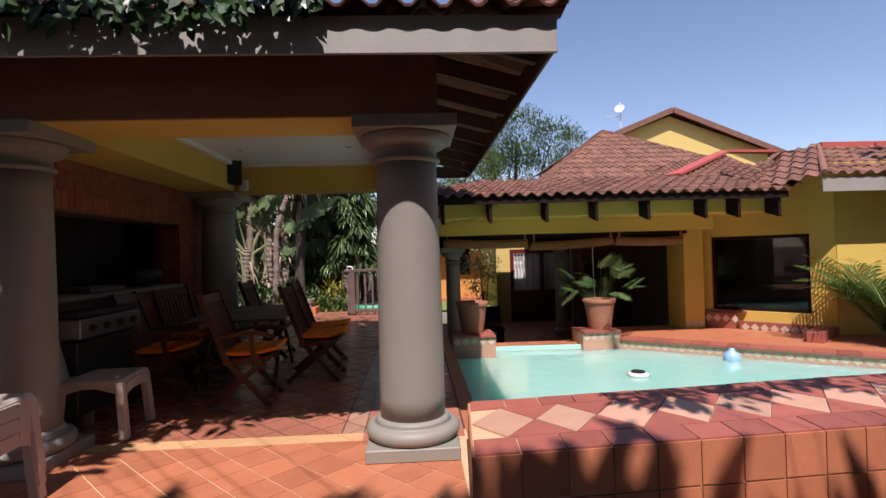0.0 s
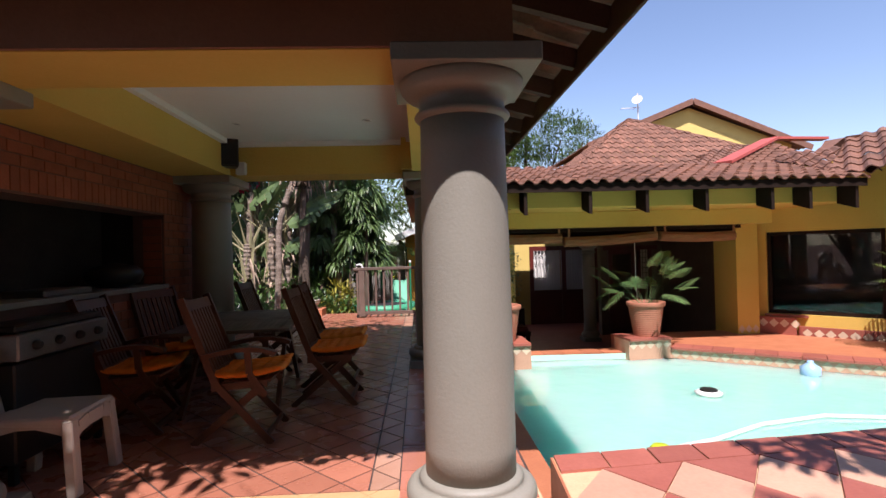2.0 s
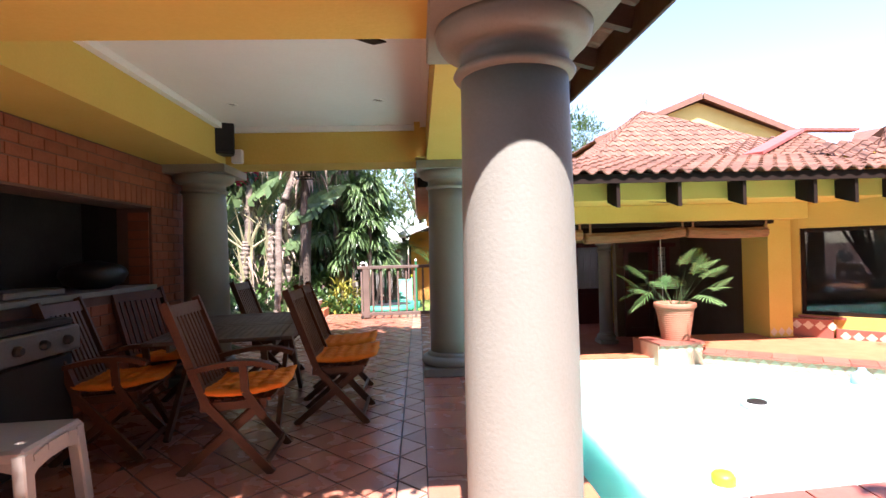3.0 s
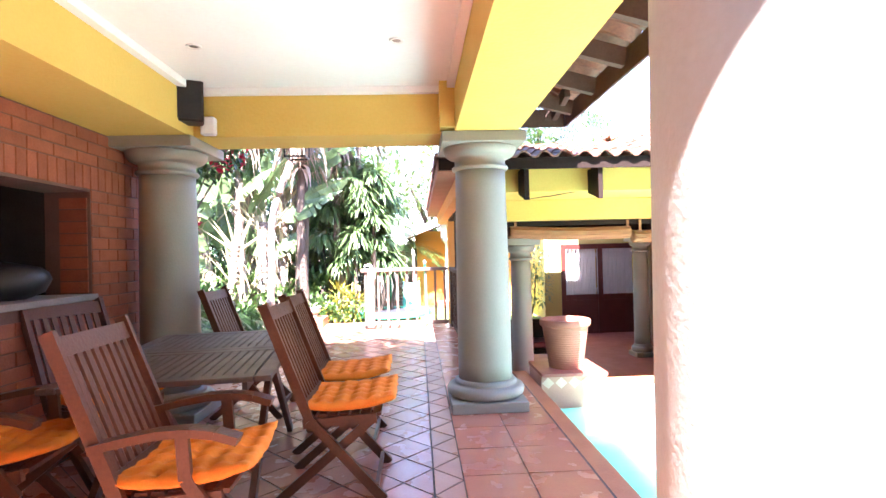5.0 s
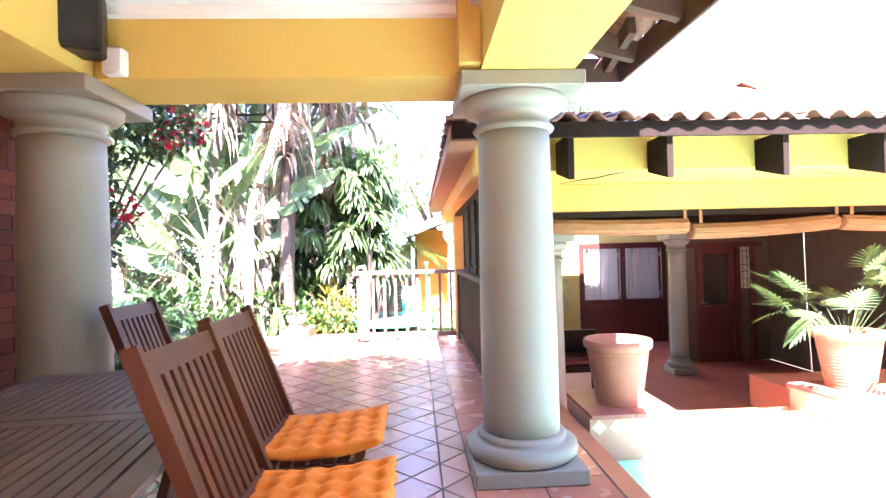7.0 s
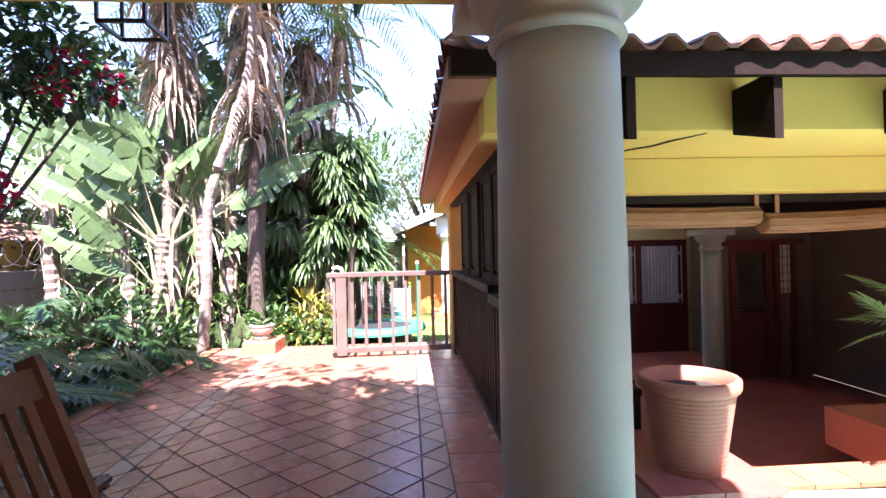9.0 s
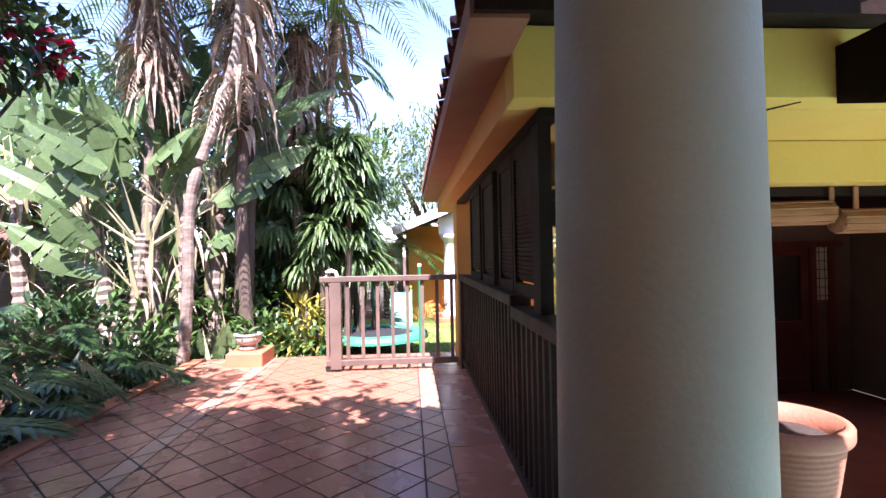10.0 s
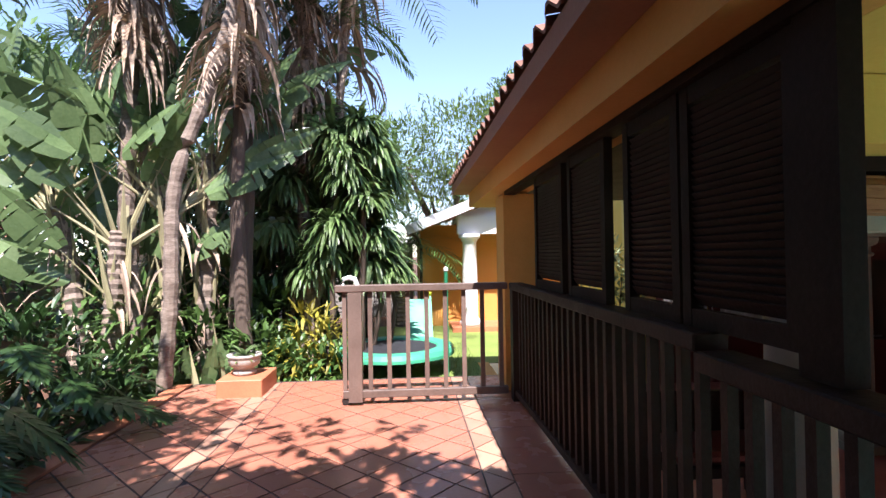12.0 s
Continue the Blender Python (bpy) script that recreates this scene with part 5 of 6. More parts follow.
# bougainvillea over the terrace corner
boug = bush("bougainvillea", [(-2.8, 9.45, 2.62, 0.32), (-2.98, 8.95, 2.45, 0.38), (-2.75, 9.9, 2.75, 0.22), (-3.2, 9.3, 2.9, 0.45), (-3.25, 8.7, 2.0, 0.4), (-3.4, 9.2, 1.6, 0.35), (-3.0, 8.5, 2.9, 0.4), (-2.75, 9.2, 2.75, 0.3)], 2600, 0.10, LEAF_DARK, "bougainvillea with magenta flowers above the terrace edge", "climber", trunk=(-3.9, 9.2, -0.36), trunk_r=0.035, wide=0.55)
petals = Foliage()
for cx, cy, cz, r, n in ((-2.62, 9.65, 2.6, 0.10, 46), (-2.74, 9.4, 2.72, 0.08, 34), (-2.66, 9.1, 2.42, 0.08, 30), (-3.1, 8.9, 1.9, 0.08, 26), (-2.95, 9.05, 1.72, 0.08, 26)):
    for i in range(n):
        w = sphere_way(-1, 1)
        petals.blade(Vector((cx, cy, cz)) + w * r * 1.25 * rng.uniform(0.3, 1), w + sphere_way(-1, 1), (0, 0, 1), 0.075, 0.065, 0.2, 2, 0.3)
petals.out("bloom", PETAL, boug, "clusters of magenta bracts")["kind"] = "stuff"
bush("bougainvillea", [(-3.3, 8.3, 1.2, 0.5), (-3.4, 8.6, 0.5, 0.5), (-3.5, 8.1, 2.1, 0.5), (-3.5, 8.0, 0.2, 0.5), (-3.7, 8.4, 2.8, 0.6), (-4.5, 8.5, 3.4, 0.7), (-3.8, 9.0, 3.5, 0.5), (-5.2, 9.0, 3.2, 0.7), (-4.3, 9.4, 3.1, 0.5), (-5.6, 9.8, 3.0, 0.6)], 4200, 0.10, LEAF_DARK, "dense dark bougainvillea foliage beside the veranda corner", "climber", trunk=(-3.9, 8.4, -0.36), trunk_r=0.03, wide=0.55)
# unseen leaf masses above the veranda roof, added to cast the terrace shadow
bush("shadow_climber", [(-3.2 + 0.45 * i, 7.7 + 0.25 * (i % 2), (3.45 if i < 6 else 3.05) + 0.15 * (i % 3), 0.5) for i in range(9)], 5000, 0.16, LEAF_DARK, "unseen leaf mass added over the veranda roof to shade the terrace", "climber", trunk=(-3.5, 7.6, 2.7), trunk_r=0.04, wide=0.55)
bush("shadow_climber", [(-2.9, 8.7, 4.4, 0.45), (-2.2, 8.7, 4.5, 0.35), (-1.55, 8.6, 4.3, 0.26), (-2.7, 9.0, 4.6, 0.4), (-0.9, 8.6, 4.4, 0.18), (-3.4, 9.0, 4.2, 0.6), (-2.7, 8.8, 4.3, 0.5), (-4.4, 9.6, 4.0, 0.7), (-3.3, 9.7, 4.4, 0.5)], 900, 0.15, LEAF, "unseen loose leaf clusters added to dapple the terrace with shadow", "climber", trunk=(-2.5, 7.9, 3.6), trunk_r=0.03, wide=0.5)
# far feathery trees
bush("thorn_tree", [(1.2, 27, 5.2, 2.2), (3.2, 27.5, 5.8, 2.0), (-0.8, 27, 4.8, 1.9), (2.0, 26.5, 3.6, 1.8), (0.2, 28, 3.6, 1.8)], 12000, 0.22, LEAF_FINE, "light green feathery thorn tree behind the far house", "tree", trunk=(1.2, 27, -0.4), trunk_r=0.25, wide=0.3)
bush("thorn_tree", [(5.0, 33, 8.4, 2.2), (7.2, 34, 9.0, 2.3), (9.4, 34, 8.4, 1.8), (4.0, 33, 6.4, 2.0), (6.4, 33, 6.6, 2.0), (11.5, 36, 8.6, 1.5)], 15000, 0.26, LEAF, "feathery green thorn tree behind the tiled house", "tree", trunk=(6.8, 34, -0.4), trunk_r=0.3, wide=0.3)
bush("garden_tree", [(-6.5, 21, 4.5, 2.2), (-4.0, 22, 5.0, 2.0), (-9, 19, 4.0, 2.2), (-2.0, 22.5, 3.6, 1.7), (-7.5, 18.5, 2.0, 1.6), (-5, 19.5, 2.2, 1.5)], 6500, 0.30, LEAF, "broad green garden tree behind the palms", "tree", trunk=(-5.5, 20.5, -0.4), trunk_r=0.25)
bush("garden_tree", [(-9.5, 11, 3.0, 1.8), (-10, 8, 3.5, 2.2), (-9.5, 14.5, 3.2, 1.6), (-9, 5, 3.4, 2.2), (-9.5, 2, 3.4, 2.2)], 4200, 0.30, LEAF, "broad green tree beyond the garden wall", "tree", trunk=(-10, 9, -0.4), trunk_r=0.25)
# unseen foliage behind and beside the walker: blocks sky and sun, drops leaf shadows
bush("screen_hedge", [(x, -4.6 + 0.3 * (i % 2), z, 1.7) for i, x in enumerate(np.arange(-7, 10, 1.9)) for z in (0.9, 2.9, 4.9, 6.6)], 15000, 0.5, LEAF_DARK, "unseen dark green hedge added behind the paving to block sky light", "hedge", trunk=(0, -4.8, -0.4), trunk_r=0.12)
# added out of view to cut low eastern sky and bounce into the veranda
bush("screen_hedge", [(9.3 + 0.2 * (i % 2), y, z, 1.2) for i, y in enumerate(np.arange(-4, 6.8, 1.3)) for z in (0.7, 2.2, 3.7, 5.0)], 6500, 0.42, LEAF_DARK, "unseen dark green hedge added beyond the pool paving to block eastern light", "hedge", trunk=(9.6, 1.0, -0.3), trunk_r=0.1)
# added leaf clusters, never in view, that stop bounce off the western paving
bush("shade_tree", [(x, y, 4.2, 0.5) for x in (-3.9, -4.7, -5.5, -6.3) for y in (1.2, 1.9, 2.4)], 900, 0.25, LEAF, "unseen leaf clusters added to shade the western paving", "tree", trunk=(-6.5, -1.5, -0.4), trunk_r=0.09)
bush("shade_tree", [(1.95, 1.4, 4.2, 0.4), (2.8, 1.5, 4.3, 0.4), (3.5, 1.15, 4.6, 0.4), (-2.0, 1.95, 4.2, 0.42), (-1.4, 2.05, 4.1, 0.28), (-2.7, 1.75, 4.2, 0.5), (-2.5, 2.2, 4.0, 0.45), (2.2, 1.0, 4.6, 0.35), (4.8, 1.4, 4.4, 0.5), (-2.3, 1.15, 4.1, 0.4), (-2.25, 1.6, 4.1, 0.42), (-3.0, 1.3, 4.2, 0.5)], 1600, 0.17, LEAF, "overhanging leafy branches of a shade tree", "tree", trunk=(3.6, -4.2, 3.0), trunk_r=0.012)
# canopy added overhead, out of view, to darken the veranda front
bush("screen_canopy", [(x, -3.35 + 0.7 * (i % 2) + 0.2 * math.sin(3 * x), 6.2 + 0.4 * math.sin(2 * x), 1.15) for i, x in enumerate(np.arange(-7.5, 10, 0.95))] + [(x, -4.2, 8.2, 1.6) for x in np.arange(-7.5, 10, 1.7)], 15000, 0.42, LEAF_DARK, "unseen dense canopy added over the paving to block sky and sun", "tree", trunk=(1.5, -4.8, -0.4), trunk_r=0.16)
# creeper along the front eave
creeper = Foliage()
for i in range(640):
    x = -3.5 + 3.3 * rng.random() ** 1.15
    low = 0.13 if x < -0.6 else 0.05
    creeper.blade((x, 3.0 - rng.uniform(0, 0.16), 2.77 - rng.uniform(-0.12, low)), (rng.uniform(-1, 1), rng.uniform(-0.5, 0.1), rng.uniform(-1.2, 0.3)), (0, -1, 0), rng.uniform(0.06, 0.13), 0.06, 0.6, 2, 0.2)
cr = tagged(creeper.out("roof_creeper", LEAF_DARK), "dark green creeper leaves along the eave of the veranda roof", "climber", kind="stuff")

# ---- pots ----
def clay_pot(x, y, z, r, h, label, ribs=6):
    ob = thing("plant_pot", label, "plant pot", at=pose(x, y, z))
    bm = bmesh.new()
    prof = [(r * 0.68, 0)]
    for i in range(90):
        f = i / 89
        prof.append((r * (0.68 + 0.25 * f) + 0.0016 * math.sin(f * ribs * 2 * math.pi), 0.01 + f * h * 0.84))
    prof += [(r, h * 0.87), (r * 1.03, h * 0.9), (r * 1.03, h * 0.98), (r, h), (r * 0.90, h), (r * 0.87, h * 0.86), (r * 0.85, h * 0.80)]
    lathe(bm, prof, 36, closed=False)
    part("body", bm, POT_CLAY, ob, smooth=True)
    bm = bmesh.new()
    lathe(bm, [(0.02, h * 0.86), (r * 0.5, h * 0.87), (r * 0.87, h * 0.84)], 24, closed=False)
    for v in bm.verts:
        v.co.z += 0.012 * noise.noise(v.co * 14)
    part("soil", bm, SOIL, ob)
    return ob


clay_pot(1.17, 8.30, 0.07, 0.255, 0.50, "large empty terracotta pot with a thick rim on a tiled plinth", 18)
clay_pot(3.36, 8.62, 0.02, 0.265, 0.50, "ribbed terracotta pot with a split-leaf plant on the pool plinth", 15)
for x, y, z, n, s, seed in ((3.36, 8.62, 0.45, 30, 0.42, 3),):
    plant = thing("split_leaf_plant", "green split-leaf plant growing in a terracotta pot", "plant")
    lv, st = Foliage(), Foliage()
    rng.seed(seed)
    for i in range(n):
        w = sphere_way(0.2, 0.95)
        b = Vector((x + w.x * 0.06, y + w.y * 0.06, z))
        tip = b + Vector((w.x * 0.42, w.y * 0.42, 0.10 + 0.62 * w.z * rng.uniform(0.6, 1.0)))
        st.blade(b, tip - b, (0, 1, 0), (tip - b).length, 0.014, 0.02, 3, 0.5, 0.1)
        lv.lobed(tip, (w.x + rng.uniform(-.4, .4), w.y + rng.uniform(-.4, .4), rng.uniform(-0.5, 1.1)), s * rng.uniform(0.6, 1.1), 10, 0.05)
    lv.out("leaves", material("waxy split leaf", (0.22, 0.32, 0.13), (0.11, 0.19, 0.06), 0.22, 4.0, 30, 0.1, rand=0.35, island=True, sub=0.3), plant)
    st.out("stalk", LEAF_BIG, plant)
feather = thing("palm_bush", "bright yellow-green palm fronds in front of the yellow wall", "palm")
fr = Foliage()
for i in range(64):
    a = rng.uniform(0, 2 * math.pi)
    fr.frond((7.42 + 0.15 * math.cos(a * 3), 7.45 + 0.15 * math.sin(a * 3), 0.0), (0.5 * math.cos(a), 0.5 * math.sin(a), 1.0), rng.uniform(0.9, 1.75), rng.uniform(0.9, 1.9), 0.34, 30, 0.026)
fr.out("fronds", LEAF_FINE, feather)
bm = bmesh.new()
tube(bm, [(7.42, 7.45, -0.17), (7.42, 7.45, 0.2)], 0.1, 10)
part("stem", bm, BARK_DARK, feather)

# low planter with the stone urn
URN_STONE = material("pale grey cast stone", (0.46, 0.42, 0.36), (0.30, 0.27, 0.23), 0.85, 9.0, 60, 0.4)
planter = structure(new("planter_wall"), "low terracotta planter wall at the terrace end", "planter")
boxed("wall_core", -2.52, -2.10, 12.35, 12.9, -0.36, 0.16, TERRACOTTA, planter, bevel=0.006)
boxed("wall_core", -3.12, -2.953, 8.2, 12.9, -0.36, 0.012, TERRACOTTA, planter)
bm = bmesh.new()
lathe(bm, [(0.09, 0), (0.11, 0.015), (0.11, 0.04), (0.085, 0.055), (0.14, 0.10), (0.155, 0.15), (0.15, 0.17), (0.165, 0.18), (0.165, 0.2), (0.13, 0.2), (0.12, 0.17)], 24, (-2.34, 12.62, 0.16), closed=False)
tagged(link("garden_urn", bm, URN_STONE, smooth=True), "small pale grey stone urn on the terracotta planter wall", "urn")
urn_plant = Foliage()
for i in range(26):
    w = sphere_way(0.0, 0.8)
    urn_plant.blade((-2.34, 12.62, 0.34), w, (0, 0, 1), 0.2, 0.05, 0.9, 3)
tagged(urn_plant.out("urn_plant", LEAF_BIG), "small green rosette plant growing in the stone urn", "plant")

# ---- beyond the gate: lawn, trampoline, far house ----
bm = bmesh.new()
bm.faces.new([bm.verts.new(p) for p in ((-2.4, 13.0, -0.352), (0.31, 13.0, -0.352), (0.31, 15.2, -0.352), (2.6, 15.2, -0.352), (2.6, 19.5, -0.352), (-2.4, 19.5, -0.352))])
tagged(link("lawn", bm, LAWN), "short sunlit yellow-green lawn behind the gate", "lawn", kind="structure")
grass = Foliage()
for i in range(5200):
    x, y = rng.uniform(-1.6, 0.3), rng.uniform(13.05, 17)
    grass.blade((x, y, -0.352), (rng.uniform(-.5, .5), rng.uniform(-.5, .5), 1), (0, 1, 0), rng.uniform(0.03, 0.07), 0.012, 0.3, 1, 0.1)
tagged(grass.out("grass", LEAF_FINE), "short blades of lawn grass", "grass", kind="stuff")
tramp = thing("trampoline", "round trampoline with green padding and green net poles on the lawn", "trampoline", at=pose(-0.95, 14.9, -0.352))
bm = bmesh.new()
rings = []
for r, z in ((0.62, 0.33), (0.64, 0.36), (0.85, 0.36), (0.88, 0.30), (0.88, 0.26)):
    rings.append([bm.verts.new((r * math.cos(2 * math.pi * i / 40), r * math.sin(2 * math.pi * i / 40), z)) for i in range(40)])
for a, b in zip(rings, rings[1:]):
    for i in range(40):
        bm.faces.new((a[i], a[(i + 1) % 40], b[(i + 1) % 40], b[i]))
part("pad", bm, GREEN_PALE, tramp, "pale green vinyl edge padding")
bm = bmesh.new()
lathe(bm, [(0.63, 0.325), (0.63, 0.335)], 40)
part("mat", bm, RUBBER, tramp, "black jumping mat")
for a in (math.radians(180), math.radians(97), math.radians(325)):
    bm = bmesh.new()
    c, s = math.cos(a) * 0.9, math.sin(a) * 0.9
    tube(bm, [(c, s, 0), (c, s, 0.7), (c, s, 1.42)], 0.026, 8)
    pole = part("pole", bm, GREEN_METAL, tramp)
    bm = bmesh.new()
    lathe(bm, [(0.015, -0.035), (0.032, -0.015), (0.032, 0.015), (0.015, 0.035)], 10, (c, s, 1.455))
    part("pole_cap", bm, WHITE_METAL, pole)
slide = thing("toy_slide", "green and yellow plastic toy slide on the lawn", "slide", at=pose(-0.55, 16.4, -0.352))
bm = bmesh.new()
for s in (-0.2, 0.2):
    bar(bm, (s, 0, 0.9), (s, -0.7, 0.1), 0.03, 0.12)
bar(bm, (0, 0, 0.88), (0, -0.7, 0.06), 0.38, 0.03)
part("chute", bm, GREEN_PALE, slide)
bm = bmesh.new()
for s in (-0.2, 0.2):
    bar(bm, (s, 0.02, 1.0), (s, 0.4, 0.0), 0.04, 0.05)
for k in (0.25, 0.5, 0.75):
    bar(bm, (-0.19, 0.4 - 0.38 * k, k), (0.19, 0.4 - 0.38 * k, k), 0.03, 0.03)
part("ladder", bm, YELLOW_PLASTIC, slide)

far = thing("garden_cottage", "ochre cottage with white porch column and tiled roof", "house", at=pose(0, 0, -0.352))
boxed("wall", -0.45, 7, 19.4, 24, 0, 2.35, ORANGE, far)
boxed("porch_gable", 0.35, 3.2, 18.55, 18.75, 2.1, 2.5, WHITE_PAINT, far, "white porch beam")
roof_slope("roof", (-0.75, 23, 2.2), (-0.75, 18.2, 2.2), (3.6, 23, 3.9), (3.6, 18.2, 3.9), ROOF_TILE, parent=far, cover=0.24)
bm = bmesh.new()
bar(bm, (-0.75, 18.2, 2.18), (3.6, 18.2, 3.88), 0.05, 0.2)
part("barge_board", bm, WHITE_PAINT, far, "white barge board")
bm = bmesh.new()
prism(bm, [(0.0, 0.0), (3.2, 0.0), (3.2, 1.15)], 0, 0.1)
bmesh.ops.transform(bm, matrix=Matrix.Translation((0.35, 18.75, 2.5)) @ Matrix.Rotation(math.pi / 2, 4, "X"), verts=bm.verts[:])
part("gable_infill", bm, WHITE_PAINT, far, "white plastered porch gable")
bm = bmesh.new()
tube(bm, [(-0.72, 18.3, 2.16), (-0.5, 18.6, 2.0), (-0.43, 19.3, 1.85), (-0.43, 19.33, 0.2)], 0.04, 8)
part("downpipe", bm, GUTTER, far, "black rain pipe")
boxed("porch_floor", 0.2, 5, 18.3, 19.4, 0, 0.1, TERRACOTTA, far)
boxed("window", 1.5, 2.3, 19.36, 19.397, 0.9, 1.9, DARK_WOOD, far)
bm = bmesh.new()
lathe(bm, [(0.24, 0.1), (0.24, 0.2), (0.19, 0.24), (0.165, 0.28), (0.165, 1.2), (0.15, 1.92), (0.18, 1.95), (0.18, 1.98), (0.24, 2.02), (0.24, 2.1)], 24, (0.62, 18.65, 0))
part("porch_column", bm, WHITE_PAINT, far, "white round porch column", smooth=True)
far2 = thing("outbuilding", "low grey-green outbuilding with a pale roof behind the palms", "house", at=pose(0, 0, -0.36))
boxed("wall", -3.2, -0.6, 21.5, 24, 0, 2.0, CONCRETE, far2)
boxed("roof", -3.5, -0.4, 21.2, 24.2, 2.0, 2.12, WHITE_PAINT, far2)

# garden wall, wire coil and the neighbour's roof
gw = structure(new("garden_wall"), "grey precast concrete panel garden wall", "garden wall")
for i in range(9):
    for j in range(5):
        boxed("wall_panel", -6.72, -6.66, 6.0 + i * 1.55, 7.46 + i * 1.55, -0.36 + j * 0.3, -0.07 + j * 0.3, CONCRETE, gw, bevel=0.008)
    boxed("wall_post", -6.76, -6.62, 7.463 + i * 1.55, 7.547 + i * 1.55, -0.36, 1.2, CONCRETE, gw)
bm = bmesh.new()
pts = []
for i in range(260):
    a = i / 260 * 2 * math.pi * 22
    pts.append((-6.69 + 0.22 * math.cos(a), 8 + i / 260 * 9, 1.42 + 0.22 * math.sin(a)))
tube(bm, pts, 0.006, 5)
tagged(link("razor_wire", bm, STEEL), "coiled razor wire on top of the garden wall", "wire coil")
nb = thing("neighbour_house", "neighbouring house with a tan tiled roof beyond the garden wall", "house", at=pose(0, 0, -0.36))
boxed("wall", -14, -8.4, 11.5, 17.5, 0, 2.1, PALE_YELLOW, nb)
roof_slope("roof", (-7.8, 11, 2.05), (-7.8, 18, 2.05), (-11, 11, 3.3), (-11, 18, 3.3), ROOF_TILE, parent=nb, cover=0.24)
boxed("window", -8.397, -8.36, 13, 14, 0.8, 1.7, BLACK, nb)


# ---- the sunken patio's back wall: doors, windows, blinds ----
def panelled_door(x0, x1, y, z0, z1, label, glazed=True):
    ob = thing("glazed_door", label, "door", "patio doors", pose(0, 0, 0))
    w = 0.09
    for a, b in ((x0, x0 + w), (x1 - w, x1)):
        boxed("stile", a, b, y - 0.05, y, z0, z1, DOOR_RED, ob)
    for a, b in ((z0, z0 + 0.2), (z0 + 0.85, z0 + 0.97), (z1 - 0.1, z1)):
        boxed("rail", x0 + w, x1 - w, y - 0.048, y - 0.002, a, b, DOOR_RED, ob)
    boxed("panel", x0 + w, x1 - w, y - 0.03, y - 0.012, z0 + 0.2, z0 + 0.85, DOOR_RED, ob)
    boxed("pane", x0 + w, x1 - w, y - 0.028, y - 0.022, z0 + 0.97, z1 - 0.1, WINDOW_GLASS, ob)
    bm = bmesh.new()
    tube(bm, [(x0 + 0.05, y - 0.05, z0 + 1.02), (x0 + 0.05, y - 0.1, z0 + 1.02), (x0 + 0.14, y - 0.1, z0 + 1.02)], 0.01, 8)
    part("door_handle", bm, STEEL, ob, "brass lever handle")
    return ob


BY = 12.955
for x0, x1 in ((4.42, 5.05),):
    panelled_door(x0, x1, BY, LOW, 1.27, "red-brown glazed timber door in the patio wall")
structure(boxed("door_frame", 4.30, 5.6, BY - 0.03, BY - 0.001, 1.273, 1.36, DOOR_RED), "red-brown door head", "trim")
for x0, x1 in ((5.10, 5.18), (5.36, 5.44)):
    structure(boxed("door_post", x0, x1, BY - 0.06, BY - 0.001, LOW, 1.27, DOOR_RED), "red painted door post", "trim")
side_light = structure(new("window_3"), "narrow leaded side light of amber glass", "window")
boxed("pane", 5.183, 5.357, BY - 0.03, BY - 0.02, 0.55, 1.27, MOSAIC_PALE, side_light, "amber leaded glass")
for k in range(6):
    boxed("glazing_bar", 5.183, 5.357, BY - 0.04, BY - 0.031, 0.6 + k * 0.12, 0.61 + k * 0.12, BLACK, side_light)
for x0 in (5.225, 5.305):
    boxed("glazing_bar", x0, x0 + 0.01, BY - 0.045, BY - 0.0405, 0.55, 1.27, BLACK, side_light)
win2 = structure(new("window_2"), "red-brown timber window with white security lattice", "window")
for x0, x1 in ((3.023, 3.13), (3.90, 4.02), (4.80, 4.90)):
    boxed("window_frame", x0, x1, WY - 0.02, WY + 0.1, LOW, 1.417, DOOR_RED, win2)
for a, b in ((3.133, 3.897), (4.023, 4.797)):
    for z0, z1 in ((0.10, 0.22), (1.30, 1.417)):
        boxed("window_frame", a, b, WY - 0.015, WY + 0.09, z0, z1, DOOR_RED, win2)
    boxed("apron_panel", a, b, WY, WY + 0.05, LOW, 0.097, DOOR_RED, win2)
    bm = bmesh.new()
    n = 40
    lo = [bm.verts.new((a + (b - a) * i / n, WY + 0.12 + 0.02 * math.sin(i * 1.9), 0.1)) for i in range(n + 1)]
    hi = [bm.verts.new((v.co.x, v.co.y, 1.4)) for v in lo]
    for i in range(n):
        bm.faces.new((lo[i], lo[i + 1], hi[i + 1], hi[i]))
    part("curtain", bm, WHITE_PAINT, win2, "white gathered curtain")
    n = 8
    for i in range(n + 1):
        bm = bmesh.new()
        xa = a + 0.01 + (b - a - 0.02) * i / n
        bar(bm, (xa, WY - 0.03, 0.22), (xa, WY - 0.03, 1.30), 0.014, 0.014)
        if i < n:
            st = (b - a - 0.02) / n
            for za in (0.34, 1.16):
                bar(bm, (xa, WY - 0.032, za - 0.06), (xa + st, WY - 0.032, za + 0.06), 0.012, 0.012)
                bar(bm, (xa, WY - 0.034, za + 0.06), (xa + st, WY - 0.034, za - 0.06), 0.012, 0.012)
        part("lattice_bar", bm, WHITE_METAL, win2, "white security lattice")
